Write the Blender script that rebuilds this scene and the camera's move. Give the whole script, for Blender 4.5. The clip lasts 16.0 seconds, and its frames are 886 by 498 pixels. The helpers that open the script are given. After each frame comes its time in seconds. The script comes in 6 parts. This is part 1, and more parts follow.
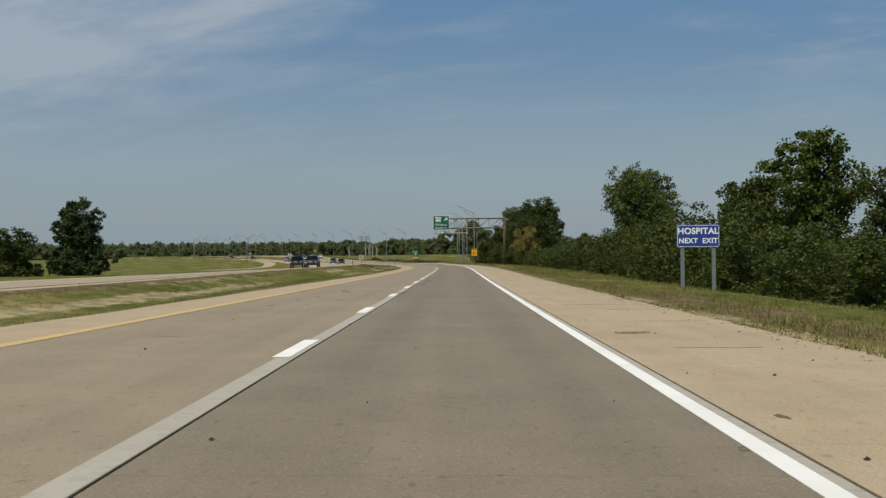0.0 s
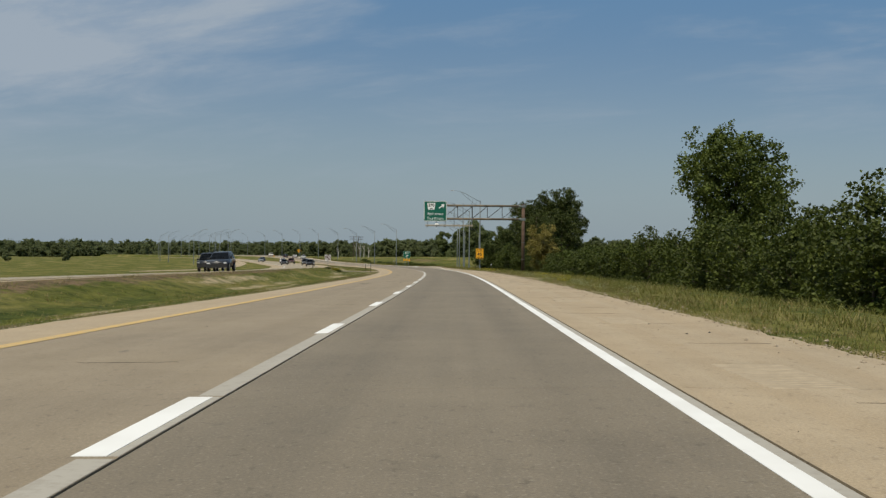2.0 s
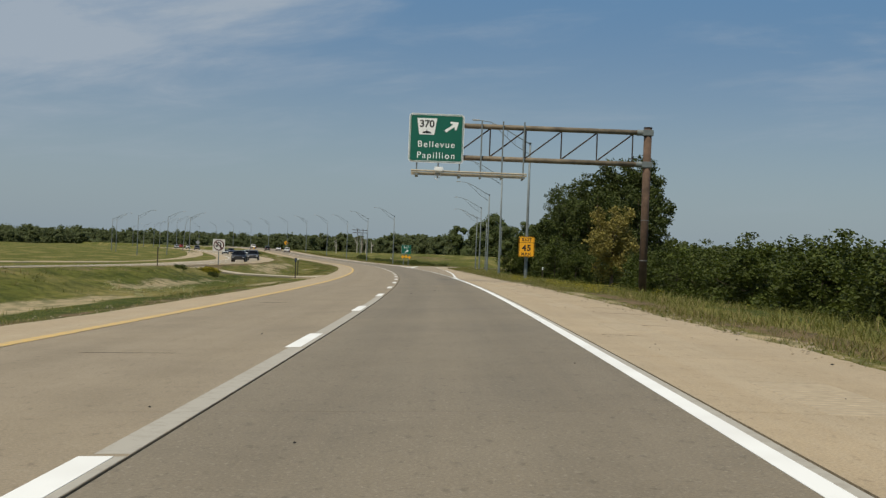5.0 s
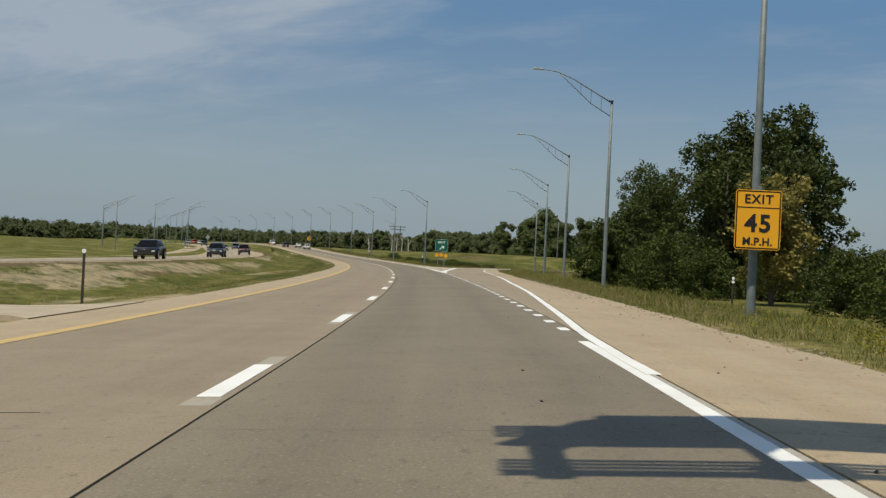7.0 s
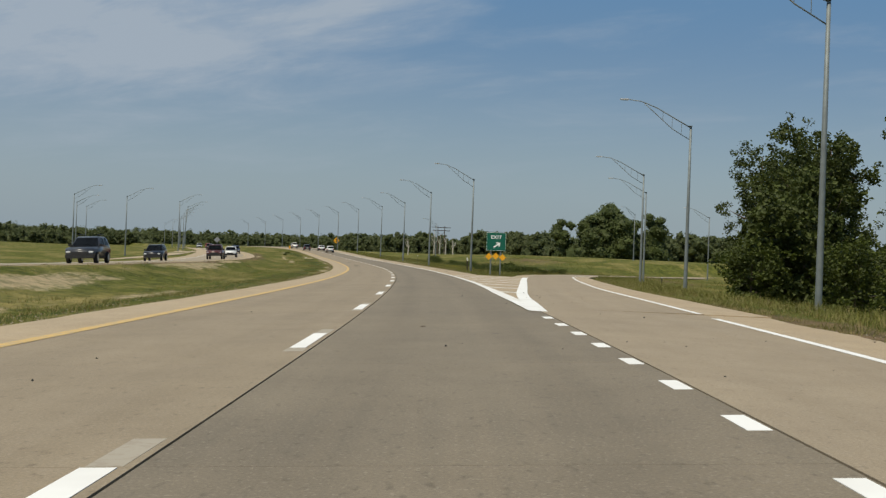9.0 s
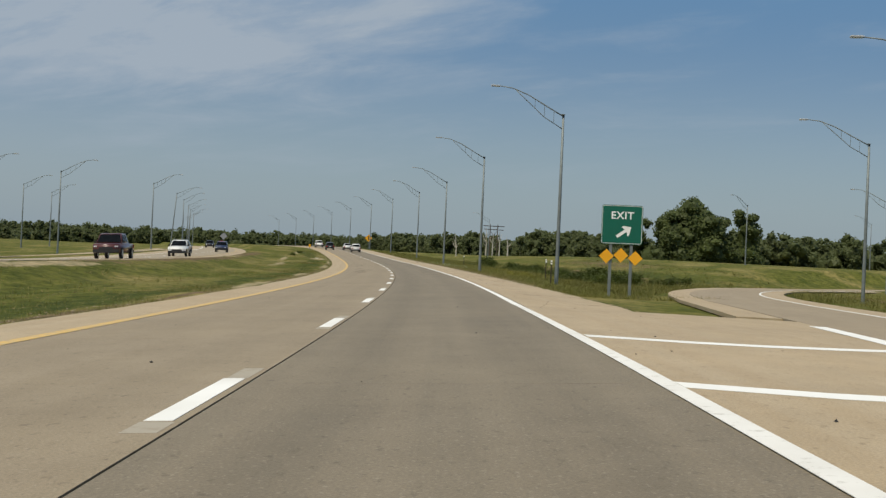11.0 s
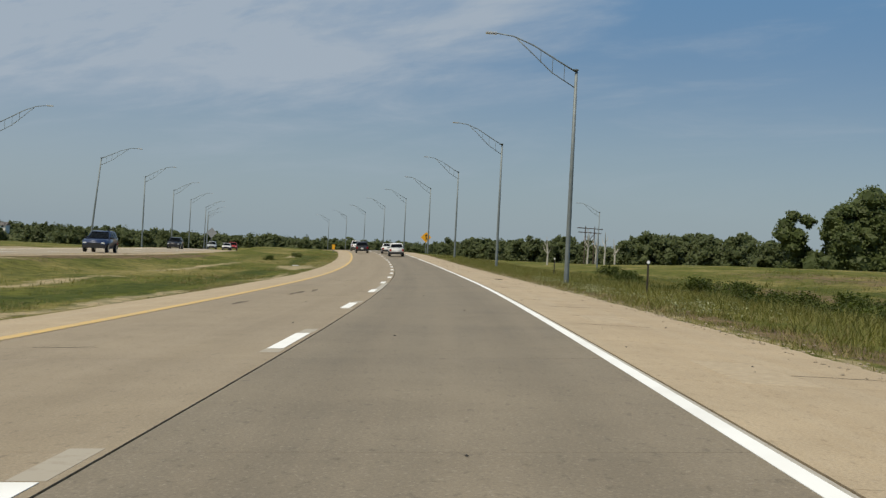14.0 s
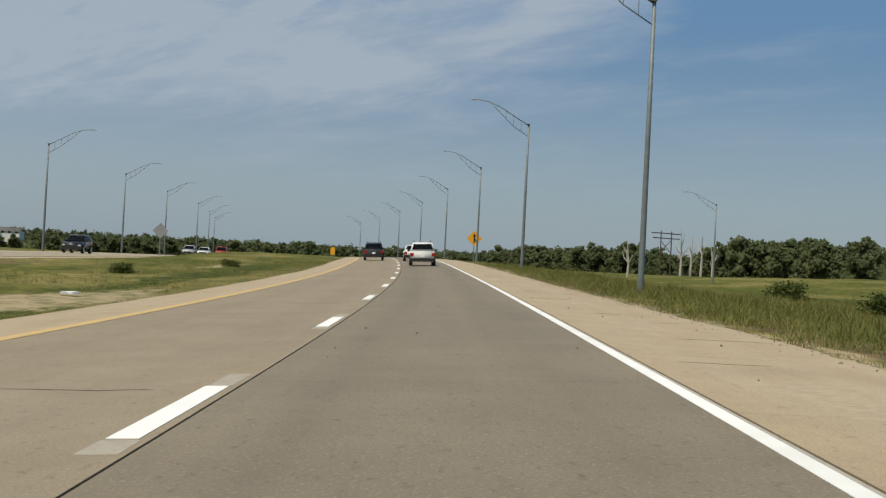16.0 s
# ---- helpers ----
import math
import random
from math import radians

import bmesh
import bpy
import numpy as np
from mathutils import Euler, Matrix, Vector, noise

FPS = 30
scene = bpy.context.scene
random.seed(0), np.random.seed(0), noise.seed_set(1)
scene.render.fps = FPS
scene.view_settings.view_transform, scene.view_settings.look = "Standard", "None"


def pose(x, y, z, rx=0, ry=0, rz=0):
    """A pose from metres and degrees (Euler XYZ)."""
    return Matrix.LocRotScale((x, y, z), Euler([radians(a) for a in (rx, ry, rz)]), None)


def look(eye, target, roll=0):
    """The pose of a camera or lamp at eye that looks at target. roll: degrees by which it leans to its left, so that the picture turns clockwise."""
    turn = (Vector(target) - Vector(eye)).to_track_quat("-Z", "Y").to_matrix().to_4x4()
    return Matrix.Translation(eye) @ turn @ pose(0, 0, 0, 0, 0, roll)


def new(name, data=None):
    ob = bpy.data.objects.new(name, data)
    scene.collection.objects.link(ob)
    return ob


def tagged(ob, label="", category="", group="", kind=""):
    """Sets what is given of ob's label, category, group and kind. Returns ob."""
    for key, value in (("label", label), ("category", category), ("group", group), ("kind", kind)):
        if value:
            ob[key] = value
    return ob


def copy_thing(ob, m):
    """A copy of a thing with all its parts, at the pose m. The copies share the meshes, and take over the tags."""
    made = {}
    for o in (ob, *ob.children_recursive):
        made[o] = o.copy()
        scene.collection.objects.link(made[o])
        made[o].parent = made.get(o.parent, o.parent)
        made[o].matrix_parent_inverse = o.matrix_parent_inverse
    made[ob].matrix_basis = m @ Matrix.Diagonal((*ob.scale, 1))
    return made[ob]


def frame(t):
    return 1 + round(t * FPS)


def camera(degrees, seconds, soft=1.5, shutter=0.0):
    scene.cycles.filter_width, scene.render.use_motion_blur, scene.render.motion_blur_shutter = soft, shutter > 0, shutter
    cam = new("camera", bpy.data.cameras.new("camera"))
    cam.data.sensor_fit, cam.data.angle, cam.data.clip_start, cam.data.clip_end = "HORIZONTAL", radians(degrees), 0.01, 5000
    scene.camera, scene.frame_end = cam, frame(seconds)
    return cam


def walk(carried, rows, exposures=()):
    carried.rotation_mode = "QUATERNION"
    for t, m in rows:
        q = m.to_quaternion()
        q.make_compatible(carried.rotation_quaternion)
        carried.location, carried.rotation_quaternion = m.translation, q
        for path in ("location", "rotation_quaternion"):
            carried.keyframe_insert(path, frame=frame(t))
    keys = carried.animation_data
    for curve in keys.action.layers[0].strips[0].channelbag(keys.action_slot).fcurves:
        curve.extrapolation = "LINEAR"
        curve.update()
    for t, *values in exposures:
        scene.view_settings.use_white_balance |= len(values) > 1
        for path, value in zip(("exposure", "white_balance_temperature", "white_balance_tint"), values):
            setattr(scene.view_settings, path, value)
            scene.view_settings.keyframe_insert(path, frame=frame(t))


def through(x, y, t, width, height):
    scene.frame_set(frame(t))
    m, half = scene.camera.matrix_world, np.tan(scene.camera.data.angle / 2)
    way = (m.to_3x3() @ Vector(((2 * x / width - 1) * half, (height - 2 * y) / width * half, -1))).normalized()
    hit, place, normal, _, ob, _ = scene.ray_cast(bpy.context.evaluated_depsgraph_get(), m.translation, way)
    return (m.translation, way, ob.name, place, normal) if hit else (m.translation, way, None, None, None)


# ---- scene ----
from collections import defaultdict

# The driven lane: heading (degrees to the left) every 34 m, level every 68 m
EYE = 1.066
HEADS = [0.0, -0.063, -0.087, -0.076, 0.203, 0.8, 1.608, 2.628, 3.797, 4.9, 5.994, 7.087, 8.215, 9.394, 10.584, 11.74, 12.8]
LEVELS = [0.0, -0.121, -0.152, -0.268, -0.408, -0.446, -0.486, -0.396, 0.001]
BANKS = ((0, -0.5), (68, 0.46), (119, 1.7), (202, 2.55), (270, 2.5), (337, 2.4), (423, 2.8), (543, 2.95), (800, 2.4), (1100, 1.0))


def spline(knots, values, x):
    """A smooth curve through evenly spaced knots."""
    x = np.asarray(x, float)
    i = np.clip(np.searchsorted(knots, x, side="right") - 1, 0, len(knots) - 2)
    v = np.concatenate([[2 * values[0] - values[1]], values, [2 * values[-1] - values[-2]]])
    u = (x - knots[i]) / (knots[1] - knots[0])
    a, b, c, d = v[i], v[i + 1], v[i + 2], v[i + 3]
    return 0.5 * (2 * b + (c - a) * u + (2 * a - 5 * b + 4 * c - d) * u * u + (3 * b - a - 3 * c + d) * u**3)


# Centreline of the driven lane, one sample a metre, from 400 m behind the start to 4.5 km ahead
ST = np.arange(-400.0, 4500.0, 1.0)
_on = np.clip(ST, 0, 544)
_past = np.clip(ST - 544, 0, None)
HD = np.radians(spline(np.arange(0, 545, 34.0), np.array(HEADS), _on) + 0.027 * np.minimum(_past, 420))
_zero = np.searchsorted(ST, 0.0)


def _sum(d):
    c = np.concatenate([[0], np.cumsum((d[1:] + d[:-1]) / 2)])
    return c - c[_zero]


CX, CY = _sum(-np.sin(HD)), _sum(np.cos(HD))


def climb(s):
    """How much the road rises beyond the last bend."""
    s = np.asarray(s, float)
    return 8.5e-5 * np.clip(s - 530, 0, 110) ** 2 + 1.6 * (1 - np.exp(-np.clip(s - 640, 0, None) / 86))


CZ = spline(np.arange(0, 545, 68.0), np.array(LEVELS), _on) - EYE + 1.1 * (1 - np.exp(-_past / 160)) + climb(ST)


def centre(s):
    """x, y, z and heading of the lane's middle, s metres along."""
    return np.interp(s, ST, CX), np.interp(s, ST, CY), np.interp(s, ST, CZ), np.interp(s, ST, HD)


def bank(s):
    """Rise of the road to the right, as a slope."""
    return np.tan(np.radians(np.interp(s, [b[0] for b in BANKS], [b[1] for b in BANKS])))


def at(s, u, dz=0.0):
    """World place, u metres right of the lane's middle and dz above its level there (no banking)."""
    x, y, z, h = centre(s)
    return Vector((float(x + u * math.cos(h)), float(y + u * math.sin(h)), float(z + dz)))


def yaw_at(s):
    return math.degrees(float(centre(s)[3]))


# ---- camera ----
# seconds, metres along, yaw, pitch, roll
PATH = [
    (0.0, 0.0, 0.457, 0.397, 0.49), (0.5, 17.16, 0.352, 0.289, 0.374), (1.0, 34.25, 0.259, 0.423, 0.189),
    (1.5, 51.28, 0.334, 0.427, 0.065), (2.0, 68.25, 0.41, 0.54, -0.465), (2.5, 85.15, 0.37, 0.56, -0.9),
    (3.0, 101.99, 0.274, 0.546, -1.106), (3.5, 118.76, 0.199, 0.612, -1.713), (4.0, 135.47, 0.413, 0.579, -1.878),
    (4.5, 152.15, 0.713, 0.538, -2.044), (5.0, 168.86, 1.076, 0.487, -2.209), (5.5, 185.59, 1.486, 0.439, -2.374),
    (6.0, 202.34, 1.948, 0.404, -2.54), (6.5, 219.11, 2.522, 0.481, -2.627), (7.0, 235.9, 3.034, 0.405, -2.732),
    (7.5, 252.72, 3.669, 0.473, -2.47), (8.0, 269.55, 4.287, 0.419, -2.475), (8.5, 286.42, 4.723, 0.549, -2.415),
    (9.0, 303.34, 5.159, 0.484, -2.146), (9.5, 320.3, 5.739, 0.57, -2.257), (10.0, 337.31, 6.375, 0.511, -2.406),
    (10.5, 354.36, 6.913, 0.511, -2.47), (11.0, 371.46, 7.456, 0.495, -2.534), (11.5, 388.61, 8.011, 0.485, -2.598),
    (12.0, 405.81, 8.578, 0.502, -2.662), (12.5, 423.02, 9.162, 0.559, -2.726), (13.0, 440.22, 9.836, 0.428, -2.899),
    (13.5, 457.41, 10.395, 0.682, -2.869), (14.0, 474.59, 11.003, 0.716, -2.876), (14.5, 491.76, 11.661, 0.811, -2.816),
    (15.0, 508.92, 12.228, 0.72, -2.875), (15.5, 526.07, 12.691, 0.983, -2.855), (16.0, 543.2, 13.174, 1.029, -2.981),
]

# the car's wander in its lane: seconds, metres right of the middle, metres over the usual eye level
WANDER = [
    (0.0, 0.001, 0.019), (0.5, 0.008, 0.013), (1.0, 0.033, 0.006), (1.5, 0.062, -0.007), (2.0, 0.059, 0.001), (2.5, 0.04, 0.005), (3.0, 0.012, -0.002),
    (3.5, -0.001, 0.001), (6.0, -0.083, 0.004), (6.5, -0.094, 0.002), (7.0, -0.098, 0.007), (7.5, -0.13, 0.0), (8.0, -0.168, -0.003), (8.5, -0.182, -0.002),
    (9.0, -0.167, 0.001), (9.5, -0.144, -0.002), (10.0, -0.12, 0.0), (12.5, 0.089, 0.013), (13.0, 0.085, -0.004), (13.5, 0.078, -0.007), (14.0, 0.051, -0.006),
    (14.5, 0.006, 0.008), (15.0, -0.058, 0.014), (15.5, -0.1, -0.005), (16.0, -0.082, -0.018),
]

cam = camera(38.42, 16.0, soft=1.35, shutter=0.0)
rows = []
for t, along, yaw, pitch, roll in PATH:
    x, y, z, h = centre(along)
    side, lift = (float(np.interp(t, [w[0] for w in WANDER], [w[k] for w in WANDER])) for k in (1, 2))
    rows.append((t, pose(float(x + side * math.cos(h)), float(y + side * math.sin(h)), float(z) + EYE + lift, 90 + pitch, roll, yaw)))
walk(cam, rows, ((0.0, -0.03), (6.0, -0.02), (9.0, 0.02), (12.5, 0.04), (16.0, 0.07)))

# ---- sky and sun ----
SUN_WAY = Vector((-0.23, -0.47, 1.0)).normalized()
world = bpy.data.worlds.new("sky")
scene.world = world
world.use_nodes = True
wn, wl = world.node_tree.nodes, world.node_tree.links
wn.clear()
sky = wn.new("ShaderNodeTexSky")
sky.sky_type = "NISHITA"
sky.sun_disc = False
sky.sun_elevation = math.asin(SUN_WAY.z)
sky.sun_rotation = math.atan2(SUN_WAY.x, SUN_WAY.y)
sky.altitude = 300
sky.air_density, sky.dust_density, sky.ozone_density = 1.0, 0.7, 2.2


def calc(how, a, b=0.0, c=0.0):
    """A maths node on the sky."""
    n = wn.new("ShaderNodeMath")
    n.operation = how
    for k, v in enumerate((a, b, c)):
        if isinstance(v, (int, float)):
            n.inputs[k].default_value = v
        else:
            wl.new(v, n.inputs[k])
    return n.outputs[0]


def step_up(value, low, high, to=1.0):
    r = wn.new("ShaderNodeMapRange")
    r.interpolation_type = "SMOOTHSTEP"
    for key, v in (("From Min", low), ("From Max", high), ("To Min", 0.0), ("To Max", to)):
        r.inputs[key].default_value = v
    wl.new(value, r.inputs["Value"])
    return r.outputs[0]


def wisps(across, rise, wide, high, detail=7, rough=0.6):
    c = wn.new("ShaderNodeCombineXYZ")
    wl.new(calc("MULTIPLY", across, wide), c.inputs[0])
    wl.new(calc("MULTIPLY", rise, high), c.inputs[1])
    n = wn.new("ShaderNodeTexNoise")
    n.inputs["Scale"].default_value, n.inputs["Detail"].default_value, n.inputs["Roughness"].default_value = 1.0, detail, rough
    n.inputs["Distortion"].default_value = 0.35
    wl.new(c.outputs[0], n.inputs["Vector"])
    return n.outputs["Fac"]


def over(base, colour, factor):
    m = wn.new("ShaderNodeMix")
    m.data_type = "RGBA"
    wl.new(factor, m.inputs["Factor"])
    wl.new(base, m.inputs["A"])
    m.inputs["B"].default_value = (*colour, 1)
    return m.outputs["Result"]


# haze towards the horizon, a bank of thin cirrus ahead to the left and faint streaks
co = wn.new("ShaderNodeTexCoord")
sep = wn.new("ShaderNodeSeparateXYZ")
wl.new(co.outputs["Generated"], sep.inputs[0])
ahead = calc("MAXIMUM", calc("ABSOLUTE", sep.outputs["Y"]), 0.15)
across = calc("DIVIDE", sep.outputs["X"], ahead)
rise = calc("DIVIDE", sep.outputs["Z"], ahead)
tilted = calc("ADD", rise, calc("MULTIPLY", across, -0.10))
soft_n = wisps(across, tilted, 7.0, 26.0, 8, 0.62)
fine_n = wisps(across, tilted, 18.0, 70.0, 6, 0.6)
streak_n = wisps(across, calc("ADD", rise, calc("MULTIPLY", across, -0.09)), 4.6, 26.0, 7, 0.6)
edge = calc("SUBTRACT", calc("SUBTRACT", calc("MULTIPLY", rise, 1.73), 0.42), across)
edge = calc("ADD", edge, calc("MULTIPLY_ADD", soft_n, 0.34, -0.17))
floor_n = calc("ADD", rise, calc("MULTIPLY_ADD", soft_n, 0.09, -0.045))
bank_c = calc("MULTIPLY", step_up(edge, -0.08, 0.16), step_up(floor_n, 0.108, 0.158))
gap_n = wisps(across, calc("ADD", rise, calc("MULTIPLY", across, -0.16)), 5.0, 17.0, 8, 0.6)
bank_c = calc("MULTIPLY", bank_c, calc("MULTIPLY", calc("MULTIPLY_ADD", fine_n, 0.35, 0.7), calc("MULTIPLY_ADD", step_up(gap_n, 0.36, 0.62), 0.62, 0.38)))
bank_c = calc("MULTIPLY", bank_c, calc("SUBTRACT", 1.0, step_up(sep.outputs["Z"], 0.3, 0.6, 0.8)))
streak_c = calc("MULTIPLY", step_up(streak_n, 0.46, 0.78, 0.62), calc("MULTIPLY", step_up(rise, 0.02, 0.1), calc("MULTIPLY_ADD", fine_n, 0.6, 0.4)))
veil_c = calc("MULTIPLY", step_up(calc("MULTIPLY", across, -1.0), 0.0, 0.7, 0.3), step_up(rise, 0.0, 0.1))
cloud_f = calc("MINIMUM", calc("ADD", calc("MULTIPLY", bank_c, 1.05), calc("ADD", streak_c, veil_c)), 0.92)
haze_f = calc("MULTIPLY", calc("POWER", calc("SUBTRACT", 1.0, step_up(rise, -0.04, 0.22)), 1.6), 0.92)
deep = over(sky.outputs[0], (1.75, 4.0, 6.95), step_up(rise, 0.05, 0.3, 0.8))
deep = over(deep, (0.95, 2.1, 4.4), step_up(sep.outputs["Z"], 0.28, 0.85, 0.9))
hazed = over(deep, (3.8, 5.0, 6.15), haze_f)
clouded = over(hazed, (5.55, 6.5, 7.55), cloud_f)
back = wn.new("ShaderNodeBackground")
back.inputs["Strength"].default_value = 0.064
wl.new(clouded, back.inputs[0])
wout = wn.new("ShaderNodeOutputWorld")
wl.new(back.outputs[0], wout.inputs[0])

sun = new("sun", bpy.data.lights.new("sun", "SUN"))
sun.data.energy, sun.data.angle, sun.data.color = 3.75, radians(0.55), (1.0, 0.915, 0.74)
sun.matrix_world = look(SUN_WAY * 100, (0, 0, 0))


# ---- materials ----
def node_mat(name):
    m = bpy.data.materials.new(name)
    m.use_nodes = True
    nt = m.node_tree
    return m, nt, nt.nodes["Principled BSDF"]


def noise_of(nt, vector, scale, detail=4, rough=0.55, stretch=None):
    if stretch:
        mp = nt.nodes.new("ShaderNodeMapping")
        mp.inputs["Scale"].default_value = stretch
        nt.links.new(vector, mp.inputs[0])
        vector = mp.outputs[0]
    n = nt.nodes.new("ShaderNodeTexNoise")
    n.inputs["Scale"].default_value, n.inputs["Detail"].default_value, n.inputs["Roughness"].default_value = scale, detail, rough
    nt.links.new(vector, n.inputs["Vector"])
    return n.outputs["Fac"]


def ranged(nt, value, low, high, to_low=0.0, to_high=1.0):
    r = nt.nodes.new("ShaderNodeMapRange")
    for key, v in (("From Min", low), ("From Max", high), ("To Min", to_low), ("To Max", to_high)):
        r.inputs[key].default_value = v
    nt.links.new(value, r.inputs["Value"])
    return r.outputs[0]


def blended(nt, factor, a, b, how="MIX"):
    m = nt.nodes.new("ShaderNodeMix")
    m.data_type, m.blend_type = "RGBA", how
    for key, v in (("Factor", factor), ("A", a), ("B", b)):
        if isinstance(v, (int, float)):
            m.inputs[key].default_value = v
        elif isinstance(v, tuple):
            m.inputs[key].default_value = (*v, 1)
        else:
            nt.links.new(v, m.inputs[key])
    return m.outputs["Result"]


def bumped(nt, bsdf, height, strength, distance=0.01):
    b = nt.nodes.new("ShaderNodeBump")
    b.inputs["Strength"].default_value, b.inputs["Distance"].default_value = strength, distance
    nt.links.new(height, b.inputs["Height"])
    nt.links.new(b.outputs[0], bsdf.inputs["Normal"])


def concrete(name, light, dark, stain, path_strength=0.0, seed=0.0, spots=0.75):
    """Worn paving concrete. UV: metres across and along."""
    m, nt, bsdf = node_mat(name)
    uv = nt.nodes.new("ShaderNodeUVMap").outputs[0]
    mv = nt.nodes.new("ShaderNodeMapping")
    mv.inputs["Location"].default_value = (seed, seed * 3, 0)
    nt.links.new(uv, mv.inputs[0])
    uv2 = mv.outputs[0]
    cloud = noise_of(nt, uv2, 0.22, 5)
    grain = noise_of(nt, uv2, 45, 3, 0.7)
    fleck = noise_of(nt, uv2, 130, 2, 0.6)
    streak = noise_of(nt, uv2, 1.0, 4, 0.6, (2.6, 0.035, 1))
    col = blended(nt, ranged(nt, cloud, 0.3, 0.7), tuple(k * c for k, c in zip((1.15, 1.11, 1.04), dark)), tuple(k * c for k, c in zip((1.15, 1.11, 1.04), light)))
    col = blended(nt, ranged(nt, streak, 0.42, 0.68, 0, 0.5), col, tuple(1.1 * c for c in stain))
    col = blended(nt, ranged(nt, grain, 0.36, 0.66, 0, 0.75), col, blended(nt, 1.0, col, (0.6, 0.595, 0.58), "MULTIPLY"))
    col = blended(nt, ranged(nt, fleck, 0.58, 0.74, 0, 0.55), col, blended(nt, 1.0, col, (1.5, 1.48, 1.45), "MULTIPLY"))
    patch = noise_of(nt, uv2, 1.1, 5, 0.65, (1, 0.7, 1))
    col = blended(nt, ranged(nt, patch, 0.35, 0.65, 0, 0.6), col, blended(nt, 1.0, col, (0.80, 0.79, 0.77), "MULTIPLY"))
    chip = noise_of(nt, uv2, 30, 3, 0.6, (1, 0.6, 1))
    col = blended(nt, ranged(nt, chip, 0.58, 0.68, 0, 0.32), col, (0.42, 0.37, 0.29))
    pit = noise_of(nt, uv2, 11, 4, 0.65, (1, 0.45, 1))
    col = blended(nt, ranged(nt, pit, 0.58, 0.70, 0, 0.6), col, blended(nt, 1.0, col, (0.45, 0.43, 0.4), "MULTIPLY"))
    if path_strength:
        sepx = nt.nodes.new("ShaderNodeSeparateXYZ")
        nt.links.new(uv, sepx.inputs[0])
        wave = nt.nodes.new("ShaderNodeMath")
        wave.operation = "PINGPONG"
        nt.links.new(sepx.outputs[0], wave.inputs[0])
        wave.inputs[1].default_value = 0.92
        track = ranged(nt, wave.outputs[0], 0.35, 0.92, 0, path_strength)
        col = blended(nt, track, col, blended(nt, 1.0, col, (0.72, 0.715, 0.70), "MULTIPLY"))
    blot = noise_of(nt, uv2, 0.9, 6, 0.62, (1, 0.45, 1))
    col = blended(nt, ranged(nt, blot, spots, spots + 0.06, 0, 0.75), col, (0.045, 0.042, 0.04))
    nt.links.new(col, bsdf.inputs["Base Color"])
    bsdf.inputs["Roughness"].default_value = 0.7
    bsdf.inputs["Specular IOR Level"].default_value = 0.45
    bumped(nt, bsdf, grain, 0.25, 0.004)
    return m


def plain(name, colour, rough=0.6, metal=0.0, vary=0.15, scale=6.0, bump=0.0):
    m, nt, bsdf = node_mat(name)
    pos = nt.nodes.new("ShaderNodeTexCoord").outputs["Object"]
    n = noise_of(nt, pos, scale, 4)
    n2 = noise_of(nt, pos, scale * 9, 3)
    dark = tuple(c * (1 - vary) for c in colour)
    lite = tuple(min(1, c * (1 + vary)) for c in colour)
    col = blended(nt, ranged(nt, n, 0.3, 0.7), dark, lite)
    col = blended(nt, ranged(nt, n2, 0.35, 0.75, 0, vary), col, tuple(c * 0.5 for c in colour))
    nt.links.new(col, bsdf.inputs["Base Color"])
    bsdf.inputs["Roughness"].default_value, bsdf.inputs["Metallic"].default_value = rough, metal
    if bump:
        bumped(nt, bsdf, n2, bump)
    return m


def paint_line(name, colour, worn, fade=0.62):
    m, nt, bsdf = node_mat(name)
    pos = nt.nodes.new("ShaderNodeNewGeometry").outputs["Position"]
    n = noise_of(nt, pos, 7, 6, 0.7)
    n2 = noise_of(nt, pos, 0.7, 3)
    col = blended(nt, ranged(nt, n, fade, fade + 0.12, 0, 0.8), colour, worn)
    col = blended(nt, ranged(nt, n2, 0.45, 0.75, 0, 0.35), col, worn)
    nt.links.new(col, bsdf.inputs["Base Color"])
    bsdf.inputs["Roughness"].default_value = 0.7
    return m


def leafy(name, light, dark, through=0.3, shade=0.62):
    m, nt, bsdf = node_mat(name)
    geo = nt.nodes.new("ShaderNodeNewGeometry")
    rnd = geo.outputs["Random Per Island"]
    n = noise_of(nt, geo.outputs["Position"], 0.35, 3)
    col = blended(nt, rnd, dark, light)
    col = blended(nt, ranged(nt, n, 0.35, 0.7, 0, 0.6), col, tuple(c * shade for c in dark))
    nt.links.new(col, bsdf.inputs["Base Color"])
    bsdf.inputs["Roughness"].default_value = 0.6
    bsdf.inputs["Specular IOR Level"].default_value = 0.3
    tr = nt.nodes.new("ShaderNodeBsdfTranslucent")
    nt.links.new(col, tr.inputs[0])
    mx = nt.nodes.new("ShaderNodeMixShader")
    mx.inputs[0].default_value = through
    nt.links.new(bsdf.outputs[0], mx.inputs[1])
    nt.links.new(tr.outputs[0], mx.inputs[2])
    out = next(n for n in nt.nodes if n.type == "OUTPUT_MATERIAL")
    nt.links.new(mx.outputs[0], out.inputs["Surface"])
    return m


